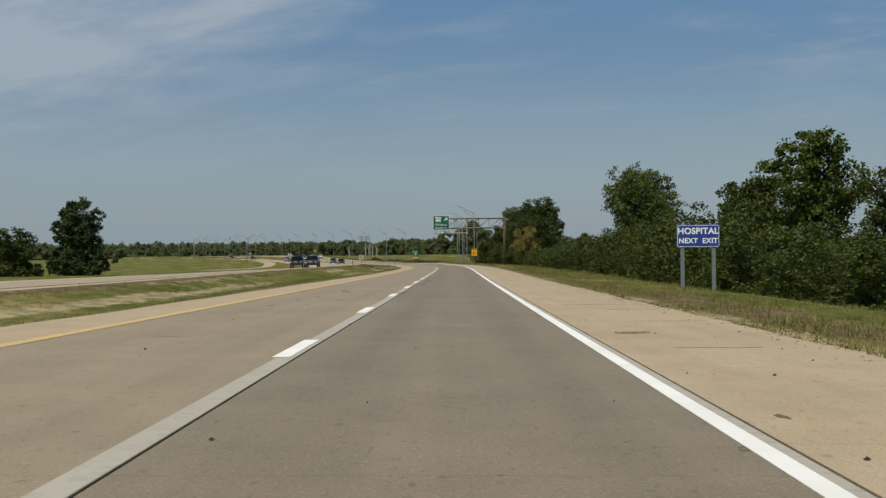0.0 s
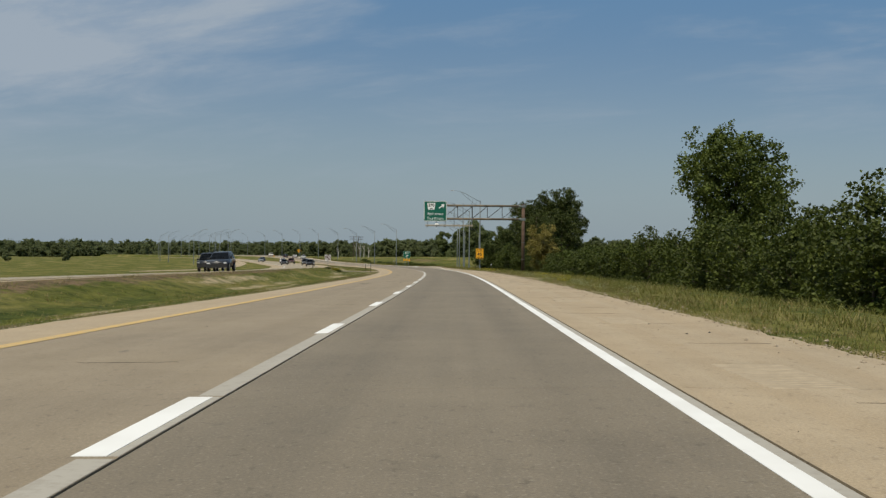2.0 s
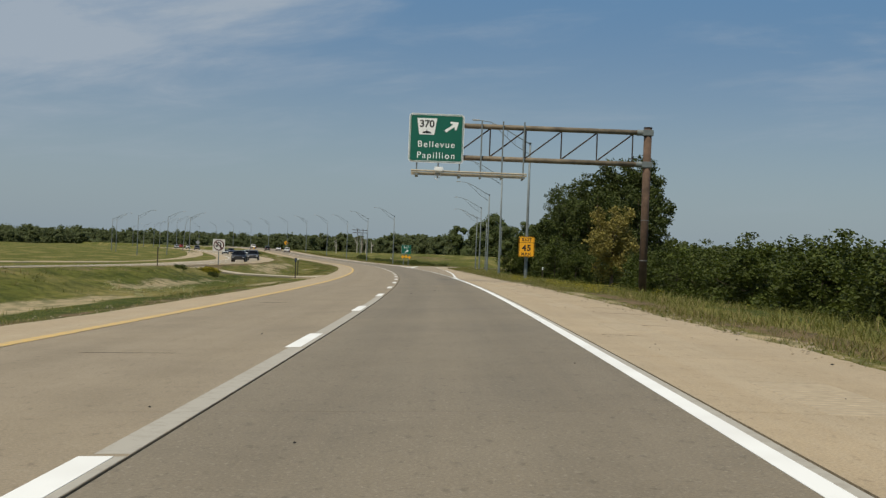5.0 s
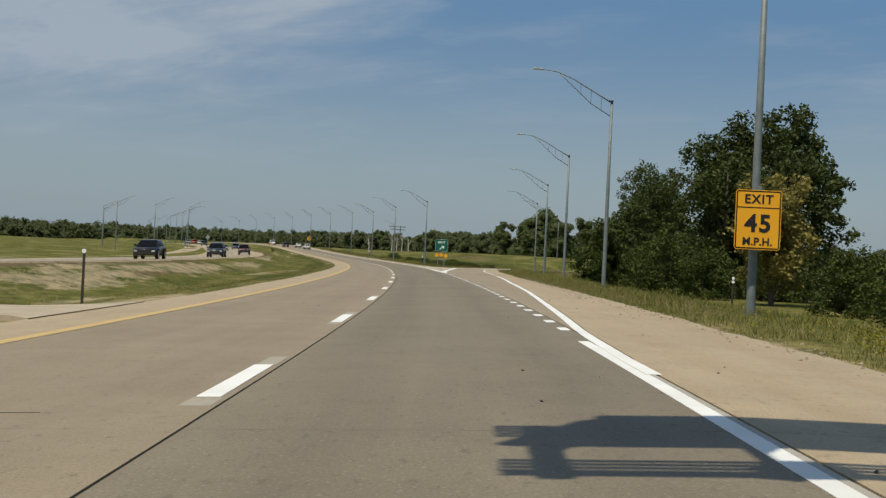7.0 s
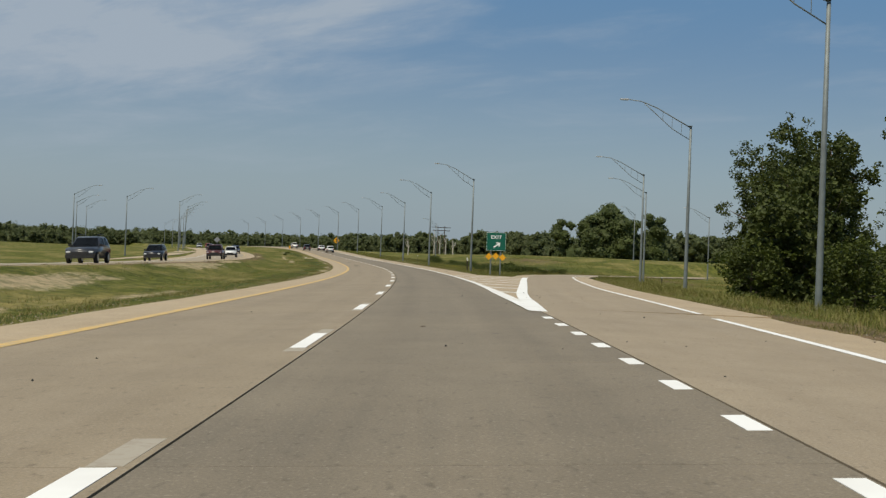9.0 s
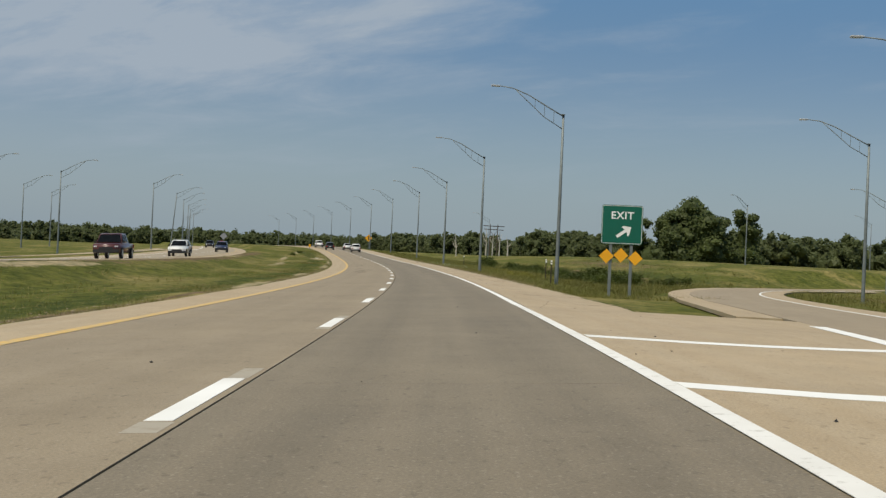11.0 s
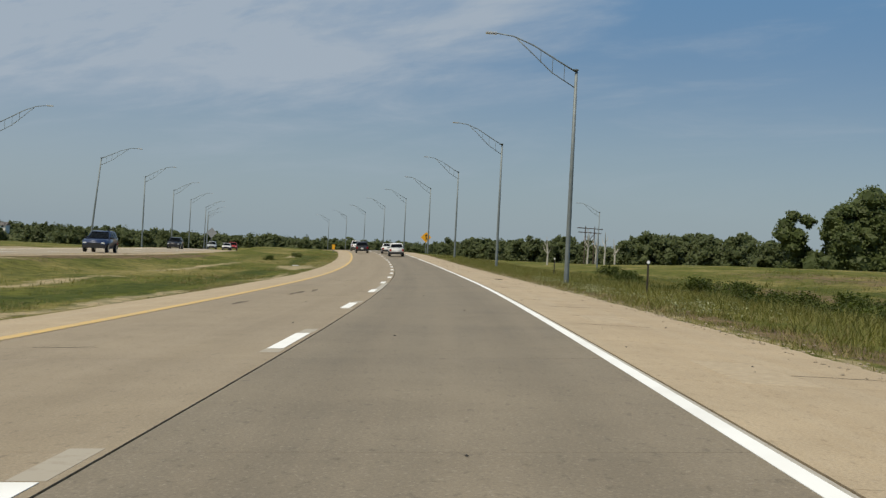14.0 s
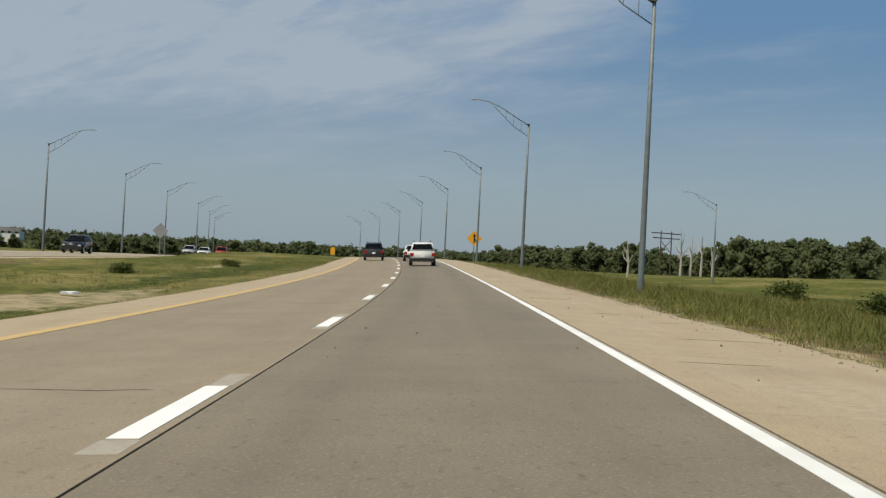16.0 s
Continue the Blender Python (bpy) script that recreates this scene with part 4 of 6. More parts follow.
tree_thing(217, -73, 8.0, 8.5, "low spreading tree with pale leaf tips across the highway", leaf="leaf_shrub", count=10000, size=0.19, seed=14, base=0.03)
tree_thing(224, -81, 9.0, 9.0, "round green tree at the field edge across the highway", leaf="leaf", count=10000, size=0.2, seed=15, base=0.03)

# roadside shrubs: four built, the rest copies
rng = np.random.default_rng(21)
kinds = []
for k in range(4):
    s, u = 62 + 5 * k, 20.5 + (k % 2) * 3
    width = (7.0, 6.0, 8.0, 6.5)[k]
    kinds.append(tree_thing(s, u, (6.2, 5.4, 6.8, 5.9)[k], width, "dense dark green roadside shrub", "shrub", "shrub", "leaf_shrub", 5600, 0.13, 0.0, 30 + k, n_blobs=16, girth=0.08))
for ob in kinds:
    ob["group"] = "roadside shrubs"
spots = [(80 + 5.6 * k, 21.6 + 1.3 * math.sin(k * 1.9) + 4.5 * (k / 38.0) ** 2) for k in range(39)]
spots += [(86 + 14 * k, 27.5 + 2.0 * math.sin(k * 2.3)) for k in range(15)]
spots += [(305, 27), (312, 30), (320, 28.5), (328, 33.5), (318, 35), (336, 37), (308, 34), (352, 27), (358, 25), (378, 33), (390, 30), (396, 24.5), (404, 35), (418, 33)]
for k, (s, u) in enumerate(spots):
    g = float(ground_level(np.array([s]), np.array([u]))[0])
    sc = rng.uniform(0.78, 1.12)
    m = Matrix.Translation(at(s, u, g)) @ pose(0, 0, 0, 0, 0, rng.uniform(0, 360))
    ob = copy_thing(kinds[k % 4], m)
    low = 0.7 if s < 96 else 0.78 if 222 < s < 300 else 1.0 if s < 222 else 0.9
    ob.scale = (sc, sc, low * sc * rng.uniform(0.85, 1.1))
for ob in kinds:
    ob.scale = (0.8, 0.8, 0.55)


def woods(name, places, label, seed, material, leaf=0.85, per=150, along=None, deep=12.0, rise=9.0, z0=-1.0):
    """Many trees as one mass: leafy sprays over uneven inner masses of foliage."""
    rng = np.random.default_rng(seed)
    ball = bmesh.new()
    bmesh.ops.create_icosphere(ball, subdivisions=2 if per > 1000 else 1, radius=1.0)
    ball.verts.ensure_lookup_table()
    bv = np.array([v.co[:] for v in ball.verts])
    bf = np.array([[v.index for v in f.verts] for f in ball.faces])
    ball.free()
    pts, verts, faces, at_v = [], [], [], 0
    for x, y, z, h in places:
        w = h * rng.uniform(0.62, 0.95)
        blobs = []
        for k in range(13):
            q = 0.08 + 0.8 * k / 12
            spread = rng.uniform(0.1, 0.4) * w * math.sqrt(max(0.06, 1 - (max(0, q - 0.4) / 0.55) ** 2))
            a = rng.uniform(0, 6.28)
            r = w * rng.uniform(0.14, 0.27) * (1.0 if q < 0.7 else 0.75)
            blobs.append((x + math.cos(a) * spread, y + math.sin(a) * spread, z + h * q, r, r, r * 0.8))
        pts.append(crown_points(blobs, per, rng, 0.8, 2))
        for bx, by, bz, r, _, rz in blobs + [(x, y, z + h * 0.44, w * 0.19, 0, h * 0.27)]:
            lump = np.array([0.82 + 0.6 * noise.noise((q[0] * 1.7 + bx, q[1] * 1.7 + by, q[2] * 1.7 + bz)) for q in bv])[:, None]
            verts.append(bv * (r, r, rz) * lump + (bx, by, bz))
            faces.append(bf + at_v)
            at_v += len(bv)
    # the dense underwood between the trunks
    if along is not None:
        way = np.array(along, float)
        run = np.concatenate([[0], np.cumsum(np.hypot(*np.diff(way, axis=0).T))])
        q = np.arange(0, run[-1], 2.5)
        mx, my = np.interp(q, run, way[:, 0]), np.interp(q, run, way[:, 1])
        dx, dy = np.gradient(mx), np.gradient(my)
        ln = np.hypot(dx, dy)
        nx, ny = -dy / ln, dx / ln
        ang = np.linspace(0, math.pi, 11)
        lump = np.array([[0.8 + 0.45 * noise.noise((a * 0.13, b * 1.1, seed)) + 0.35 * noise.noise((a * 0.5, b * 2.2, seed + 9.0)) for b in ang] for a in q])
        side, up = np.cos(ang)[None, :] * deep / 2 * lump, np.sin(ang)[None, :] ** 0.7 * rise * lump
        grid = np.stack([mx[:, None] + nx[:, None] * side, my[:, None] + ny[:, None] * side, z0 + up], -1)
        r, k = grid.shape[:2]
        i = (np.arange(r - 1)[:, None] * k + np.arange(k - 1)[None, :]).ravel() + at_v
        quads = np.column_stack([i, i + 1, i + k + 1, i + k])
        verts.append(grid.reshape(-1, 3))
        faces += [quads[:, [0, 1, 2]], quads[:, [0, 2, 3]]]
        at_v += r * k
        n = int(run[-1] * rise * 3.5)
        a, b = rng.integers(0, r - 1, n), rng.integers(0, k - 1, n)
        fa, fb = rng.uniform(size=(n, 1)), rng.uniform(size=(n, 1))
        spray = (grid[a, b] * (1 - fb) + grid[a, b + 1] * fb) * (1 - fa) + (grid[a + 1, b] * (1 - fb) + grid[a + 1, b + 1] * fb) * fa
        pts.append(spray + rng.normal(size=(n, 3)) * leaf * 1.2)
    c = np.concatenate(pts)
    n = len(c)
    nrm = rng.normal(size=(n, 3)) * 0.8 + (-0.3, -0.8, 0.9)
    nrm /= np.linalg.norm(nrm, axis=1)[:, None]
    a = np.cross(nrm, rng.normal(size=(n, 3)))
    a /= np.linalg.norm(a, axis=1)[:, None] + 1e-9
    b = np.cross(nrm, a)
    sz = leaf * rng.uniform(0.6, 1.35, (n, 1))
    tri = np.stack([c + a * sz, c - a * sz * 0.6 + b * sz * 0.8, c - a * sz * 0.5 - b * sz * 0.8], 1).reshape(-1, 3)
    i = np.arange(n) * 3 + at_v
    verts.append(tri)
    faces.append(np.column_stack([i, i + 1, i + 2]))
    ob = new(name, data_of(name, np.concatenate(verts), np.concatenate(faces), material))
    return tagged(ob, label, "woods", kind="stuff")


def wood_line(points, n, depth, low, high, seed, z=0.0):
    """Trees strewn along a broken line."""
    rng = np.random.default_rng(seed)
    pts = np.array(points, float)
    run = np.concatenate([[0], np.cumsum(np.hypot(*np.diff(pts, axis=0).T))])
    out = []
    for k in range(n):
        q = run[-1] * (k + rng.uniform(-0.8, 0.8)) / n
        wave = 0.5 + 0.6 * noise.noise((q / 80.0, seed * 1.7, 0)) + 0.3 * noise.noise((q / 23.0, seed * 1.7, 4.0))
        h = (low + (high - low) * wave) * rng.uniform(0.72, 1.05)
        out.append((np.interp(q, run, pts[:, 0]) + rng.uniform(-0.5, 0.5) * depth, np.interp(q, run, pts[:, 1]) + rng.uniform(-0.5, 0.5) * depth, z, h))
    return out


EDGE = [(-78, 1060), (-50, 1000), (-30, 890), (-5, 850)]
woods("far_woods", wood_line(EDGE, 150, 26, 9.5, 13.5, 41, 1.0), "dense dark green woodland edge beyond the field", 51, M["leaf_far"], 0.55, 700, EDGE, 16, 7.5, 0.5)
BEND = [(-170, 1240), (-120, 1140), (-78, 1060)]
woods("far_woods", wood_line(BEND, 110, 26, 12, 17, 47, 1.0), "tall dark green woodland where the highway bends away", 59, M["leaf_far"], 0.7, 650, BEND, 18, 8, 0.5)
woods("far_woods", wood_line([(1, 780), (27, 785)], 15, 12, 20, 24, 43, 1.0), "tall dark clump of trees at the woodland edge", 53, M["leaf_clump"], 0.42, 2600, [(-4, 780), (31, 786)], 10, 8, -1.5)
woods("far_woods", wood_line([(24, 832), (150, 890), (340, 970)], 170, 34, 11.5, 15.5, 42, 1.0), "dense dark green woodland behind the interchange", 52, M["leaf_far"], 0.5, 700, [(20, 832), (150, 890), (350, 970)], 16, 9.5, -1.0)
woods("far_woods", wood_line([(-1000, 1000), (-480, 1200), (-270, 1210), (-130, 1250)], 460, 60, 8, 14, 45, 0.4), "long line of dark green trees across the fields", 54, M["leaf_far"], 0.8, 520, [(-1000, 1000), (-480, 1200), (-270, 1210), (-130, 1250)], 24, 7, -0.5)
woods("far_woods", wood_line([(-140, 1260), (0, 1120), (400, 1150)], 200, 50, 11, 17, 44, 0.4), "dense dark green woodland beyond the field", 58, M["leaf_far"], 0.8, 300, [(-140, 1260), (0, 1120), (400, 1150)], 24, 10, -0.5)
RIDGE = [(-2100, 1950), (-1400, 2250), (-700, 2420), (200, 2480), (1300, 2300)]
woods("far_woods", wood_line(RIDGE, 620, 160, 15, 27, 46, 13.0), "wooded rise on the horizon", 55, M["leaf_far"], 1.7, 200, RIDGE, 70, 22, 8.0)
woods("far_woods", wood_line([(-230, 330), (-170, 420), (-160, 560)], 14, 30, 3, 6, 48, -1.2), "scattered low trees in the fields", 57, M["leaf_far"], 0.3, 300)


# ---- street lamps ----
def street_lamp(m, height=11.0, reach=4.15, seed_label="tall galvanised street lamp with a long truss arm"):
    """The arm reaches towards -x."""
    top = thing("street_lamp", m, seed_label, "street lamp", "street lamps along the highway")
    bm = bmesh.new()
    tube(bm, [(0, 0, -0.5), (0, 0, 0.25), (0, 0, height * 0.5), (0, 0, height)], [0.135, 0.13, 0.105, 0.075], 12)
    part("pole", bm, M["steel"], top, smooth=True)
    bm = bmesh.new()
    box(bm, (-0.2, -0.2, -0.1), (0.2, 0.2, 0.04), 0.01)
    part("base_plate", bm, M["steel"], top)
    bm = bmesh.new()
    pts = [(0, 0, height - 0.12), (-reach * 0.25, 0, height + 0.45), (-reach * 0.55, 0, height + 1.15), (-reach * 0.8, 0, height + 1.55), (-reach, 0, height + 1.65)]
    tube(bm, pts, [0.04, 0.04, 0.036, 0.033, 0.03], 8)
    arm = part("arm", bm, M["steel"], top, smooth=True)
    bm = bmesh.new()
    tube(bm, [(0, 0, height - 0.95), (-reach * 0.3, 0, height - 0.22), (-reach * 0.62, 0, height + 0.95), (-reach * 0.75, 0, height + 1.42)], 0.028, 7)
    part("lower_arm", bm, M["steel"], top, smooth=True)
    for q, lo, hi in ((0.15, -0.58, 0.14), (0.3, -0.22, 0.55), (0.45, 0.28, 0.9)):
        bm = bmesh.new()
        tube(bm, [(-reach * q, 0, height + lo), (-reach * q, 0, height + hi)], 0.016, 6)
        part("strut", bm, M["steel"], arm)
    bm = bmesh.new()
    box(bm, (-reach - 0.62, -0.14, height + 1.6), (-reach + 0.02, 0.14, height + 1.71), 0.045)
    part("lamp_head", bm, M["alu"], top, "flat grey lamp head")
    bm = bmesh.new()
    box(bm, (-0.19, -0.15, height - 0.05), (0.1, 0.15, height + 0.02), 0.02)
    part("bracket", bm, M["steel"], top)
    return top


def stand(s, u, dz=0.0, turn_deg=0.0):
    """Pose on the ground beside the road, facing along it."""
    g = float(ground_level(np.array([s]), np.array([u]))[0])
    return Matrix.Translation(at(s, u, g + dz)) @ pose(0, 0, 0, 0, 0, yaw_at(s) + turn_deg)


lamp = street_lamp(stand(310.2, 10.4))
for s, u, turn_deg in ((347.9, 13.4, 0), (387.3, 17.5, -6), (427, 22.9, -12), (458, 30.6, -20), (519.5, 58.8, -35), (453.0, 8.62, 0), (493.2, 6.95, 0), (539.5, 7.1, 0), (593.5, 8.02, 0), (645, 7.95, 0), (699, 8.6, 0), (749, 8.6, 0), (798, 8.6, 0), (847, 8.6, 0), (896, 8.6, 0), (945, 8.6, 0),
                       (717, 43.5, -25), (600, 70, 30), (650, 120, 10), (560, 95, 20)):
    ob = copy_thing(lamp, stand(s, u, 0, turn_deg))
    if 590 < s and u < 10:
        ob.scale = (1, 1, 1.06)
for s, u in ((588, -37), (674.8, -37.8), (720.8, -38.2), (765, -38.1), (810, -36.5), (855, -36.5), (900, -36.5), (535, -52), (545, -44), (598, -60), (638, -62)):
    copy_thing(lamp, stand(s, u, 0, 180))
copy_thing(lamp, stand(270.9, 8.52, 0, 0))
tagged(copy_thing(lamp, stand(631.7, -37.6, 0, 180) @ pose(0, 0, 0, 0, -4.5, 0)), "tall galvanised street lamp that leans out of plumb")


# ---- sign gantry ----
M["sleeve"] = plain("grey_sleeve", (0.17, 0.165, 0.155), 0.7, 0.1, 0.25, 3)
M["chord"] = plain("weathered_chord", (0.21, 0.168, 0.115), 0.7, 0.25, 0.45, 1.3, 0.2)

def gantry():
    s, post_u = 240.4, 12.0
    g = float(ground_level(np.array([s]), np.array([post_u]))[0])
    m = Matrix.Translation(at(s, post_u, g)) @ pose(0, 0, 0, 0, 0, yaw_at(s) - 1.0)
    top = thing("sign_gantry", m, "rusty cantilever sign gantry reaching over the exit lane", "sign gantry")
    H = 9.5
    zt, zb, end = H - 0.28, H - 2.08, -13.25
    bm = bmesh.new()
    tube(bm, [(0, 0, -0.6), (0, 0, H)], 0.222, 18)
    post = part("post", bm, M["rust"], top, "round weathering steel post", True)
    bm = bmesh.new()
    tube(bm, [(0, 0, H), (0, 0, H + 0.04)], 0.245, 18)
    part("cap", bm, M["dark_steel"], post)
    for z in (1.97, 4.25):
        bm = bmesh.new()
        tube(bm, [(0, 0, z), (0, 0, z + 0.05)], 0.232, 18)
        part("weld_ring", bm, M["sleeve"], post)
    for z in (zt, zb):
        bm = bmesh.new()
        tube(bm, [(-0.4, 0, z), (end, 0, z)], 0.145, 14)
        part("chord", bm, M["chord"], top, "tan tubular chord streaked with rust", True)
        bm = bmesh.new()
        tube(bm, [(0.3, 0, z), (-0.62, 0, z)], 0.17, 14)
        box(bm, (-0.3, -0.25, z - 0.17), (0.28, 0.25, z + 0.17), 0.02)
        part("clamp", bm, M["steel"], top, "galvanised clamp")
    xs = np.linspace(-0.85, end + 0.3, 7)
    for i, x in enumerate(xs):
        bm = bmesh.new()
        tube(bm, [(x, 0, zb), (x, 0, zt)], 0.04, 7)
        part("upright", bm, M["dark_steel"], top)
        if i:
            bm = bmesh.new()
            tube(bm, [(xs[i - 1], 0, zt - 0.1), (x, 0, zb + 0.1)], 0.042, 7)
            part("diagonal", bm, M["dark_steel"], top)
    # the board
    bx, w, h = -11.95, 3.1, 2.75
    bz = zt - 0.80
    bm = bmesh.new()
    plate(bm, w, h, 0.03, 0.2, -0.36, bx, bz)
    board = part("sign_board", bm, M["white_sign"], top, "green guide sign with a white border")
    bm = bmesh.new()
    plate(bm, w - 0.07, h - 0.07, 0.006, 0.18, -0.367, bx, bz)
    part("green_field", bm, M["green_sign"], board)
    bm = bmesh.new()
    ring_plate(bm, w - 0.11, h - 0.11, 0.05, 0.15, -0.372, bx, bz)
    part("border", bm, M["white_sign"], board)
    lettering("Bellevue", 0.50, M["white_sign"], board, bx, bz - 0.36, -0.374, bold=0.002, spread=1.24)
    lettering("Papillion", 0.50, M["white_sign"], board, bx, bz - 0.98, -0.374, bold=0.002, spread=1.24)
    bm = bmesh.new()
    sx, sz = bx - 0.55, bz + 0.64
    poly_plate(bm, [(sx - 0.56, sz + 0.47), (sx - 0.42, sz - 0.45), (sx + 0.42, sz - 0.45), (sx + 0.56, sz + 0.47)], 0.004, -0.373)
    shield = part("route_shield", bm, M["white_sign"], board, "white trapezoid route shield")
    lettering("370", 0.56, M["black_sign"], shield, sx, sz + 0.14, -0.378, bold=0.012)
    bm = bmesh.new()
    poly_plate(bm, [(sx - 0.25, sz - 0.38), (sx + 0.25, sz - 0.38), (sx + 0.2, sz - 0.28), (sx + 0.05, sz - 0.26), (sx, sz - 0.18), (sx - 0.06, sz - 0.27), (sx - 0.2, sz - 0.29)], 0.002, -0.379)
    part("emblem", bm, M["black_sign"], shield)
    bm = bmesh.new()
    arrow_plate(bm, bx + 0.86, bz + 0.67, 0.9, 35, -0.374)
    part("arrow", bm, M["white_sign"], board, "white arrow pointing up to the exit")
    # walkway hung in front of the board
    left, right_end = -13.3, -6.85
    hz = bz - h / 2 - 0.64
    for i, x in enumerate(np.linspace(left + 0.3, right_end - 0.15, 6)):
        bm = bmesh.new()
        topz = zt + 0.3 if i > 2 else bz - h / 2 + 0.15
        box(bm, (x - 0.04, -0.3, hz - 0.1), (x + 0.04, -0.2, topz))
        wide = 0.09 if i in (0, 2) else 0.04
        box(bm, (x - wide, -1.12, hz - 0.12), (x + wide, 0.88, hz - 0.02))
        part("hanger", bm, M["steel"], top, "galvanised hanger")
    for y0, y1 in ((-1.05, -0.6), (0.36, 0.8)):
        bm = bmesh.new()
        for k in range(5):
            yy = y0 + (y1 - y0) * k / 4
            box(bm, (left, yy - 0.03, hz), (right_end, yy + 0.03, hz + 0.06))
        part("walkway", bm, M["tan_metal"], top, "tan metal walkway grating")
    bm = bmesh.new()
    tube(bm, [(left, -1.05, hz + 0.13), (right_end, -1.05, hz + 0.13)], 0.05, 8)
    part("rail", bm, M["tan_metal"], top)
    bm = bmesh.new()
    box(bm, (bx - 0.05, -1.2, hz + 0.1), (bx + 0.45, -0.75, hz + 0.36), 0.05)
    tube(bm, [(bx + 0.0, -0.95, hz + 0.1), (bx - 0.02, -0.95, hz - 0.25), (bx + 0.15, -0.95, hz - 0.36), (bx + 0.3, -0.95, hz - 0.2), (bx + 0.3, -0.95, hz + 0.1)], 0.02, 6)
    part("sign_light", bm, M["white_sign"], top, "white sign lamp with a cable loop")


def ring_plate(bm, w, h, band, corner, y, cx, cz, n=5):
    """A thin rounded frame facing -y."""
    def loop(ww, hh, c):
        out = []
        for qx, qz, start in ((1, 1, 0), (-1, 1, 90), (-1, -1, 180), (1, -1, 270)):
            for k in range(n + 1):
                a = radians(start + 90 * k / n)
                out.append(bm.verts.new((cx + qx * (ww / 2 - c) + c * math.cos(a), y, cz + qz * (hh / 2 - c) + c * math.sin(a))))
        return out
    o, i = loop(w, h, corner), loop(w - 2 * band, h - 2 * band, max(0.01, corner - band))
    for k in range(len(o)):
        j = (k + 1) % len(o)
        bm.faces.new((o[k], o[j], i[j], i[k]))
    bmesh.ops.solidify(bm, geom=bm.faces[:], thickness=0.003)
    return bm


def arrow_plate(bm, cx, cz, length, tilt, y):
    """A straight arrow; tilt: degrees above the horizontal, to the right."""
    a = radians(tilt)
    l = length / 2
    shape = [(-l, -0.075), (l * 0.25, -0.075), (l * 0.05, -0.27), (l * 0.3, -0.27), (l, 0), (l * 0.3, 0.27), (l * 0.05, 0.27), (l * 0.25, 0.075), (-l, 0.075)]
    poly_plate(bm, [(cx + p * math.cos(a) - q * math.sin(a), cz + p * math.sin(a) + q * math.cos(a)) for p, q in shape], 0.003, y)
    return bm


gantry()


# ---- roadside signs ----
def flat_sign(parent, name, w, h, cz, corner, field, trim, label, y=-0.08, cx=0.0, band=0.035, inset=0.02):
    bm = bmesh.new()
    plate(bm, w, h, 0.008, corner, y, cx, cz)
    board = part(name, bm, M[field], parent, label)
    bm = bmesh.new()
    ring_plate(bm, w - 2 * inset, h - 2 * inset, band, max(0.02, corner - inset), y - 0.002, cx, cz)
    part("border", bm, M[trim], board)
    return board


def hospital_sign():
    top = thing("hospital_sign", stand(59.3, 11.35, 0, -3), "blue HOSPITAL NEXT EXIT sign on two grey posts in the grass", "road sign")
    for x in (-0.72, 0.72):
        bm = bmesh.new()
        box(bm, (x - 0.09, -0.06, -0.4), (x + 0.09, 0.06, 2.9), 0.015)
        part("post", bm, M["steel"], top, "square galvanised post")
    board = flat_sign(top, "sign_board", 1.98, 1.06, 2.5, 0.09, "blue_sign", "white_sign", "blue board with a white border")
    lettering("HOSPITAL", 0.40, M["white_sign"], board, 0, 2.72, -0.086, bold=0.012, spread=1.05)
    lettering("NEXT  EXIT", 0.33, M["white_sign"], board, 0, 2.27, -0.086, bold=0.01, spread=1.05)


hospital_sign()


def exit_speed_sign():
    top = thing("exit_speed_sign", stand(270.4, 8.47, 0, -3), "yellow EXIT 45 M.P.H. speed sign on a lamp pole", "road sign")
    bm = bmesh.new()
    box(bm, (-0.09, -0.03, 1.75), (0.09, 0.0, 3.55), 0.005)
    part("bracket", bm, M["steel"], top)
    board = flat_sign(top, "sign_board", 1.24, 1.62, 2.62, 0.07, "yellow_sign", "black_sign", "yellow board with a black border")
    bm = bmesh.new()
    plate(bm, 1.2, 0.03, 0.003, 0, -0.084, 0, 2.95)
    part("divider", bm, M["black_sign"], board)
    lettering("EXIT", 0.34, M["black_sign"], board, 0, 3.17, -0.086, bold=0.008, spread=1.15)
    lettering("45", 0.66, M["black_sign"], board, 0, 2.5, -0.086, bold=0.02, spread=1.15)
    lettering("M.P.H.", 0.29, M["black_sign"], board, 0, 2.02, -0.086, bold=0.008, spread=1.05)


exit_speed_sign()


def exit_gore_sign():
    top = thing("exit_sign", stand(433, 9.2, -0.32, -3), "green EXIT sign with arrow and amber markers in the gore", "road sign")
    for x in (-0.5, 0.5):
        bm = bmesh.new()
        box(bm, (x - 0.07, 0.0, -0.4), (x + 0.07, 0.1, 4.1), 0.01)
        part("post", bm, M["steel"], top)
    board = flat_sign(top, "sign_board", 2.0, 1.9, 3.85, 0.12, "green_sign", "white_sign", "green board with a white border", y=-0.03)
    lettering("EXIT", 0.5, M["white_sign"], board, 0, 4.28, -0.036, bold=0.01, spread=1.1)
    bm = bmesh.new()
    arrow_plate(bm, 0.1, 3.5, 0.85, 35, -0.038)
    part("arrow", bm, M["white_sign"], board)
    for x, z in ((-0.7, 2.3), (0.0, 2.36), (0.7, 2.24)):
        bm = bmesh.new()
        r = 0.36
        poly_plate(bm, [(x + r, z), (x, z + r), (x - r, z), (x, z - r)], 0.008, -0.05)
        part("marker", bm, M["yellow_sign"], top, "amber diamond marker")


exit_gore_sign()


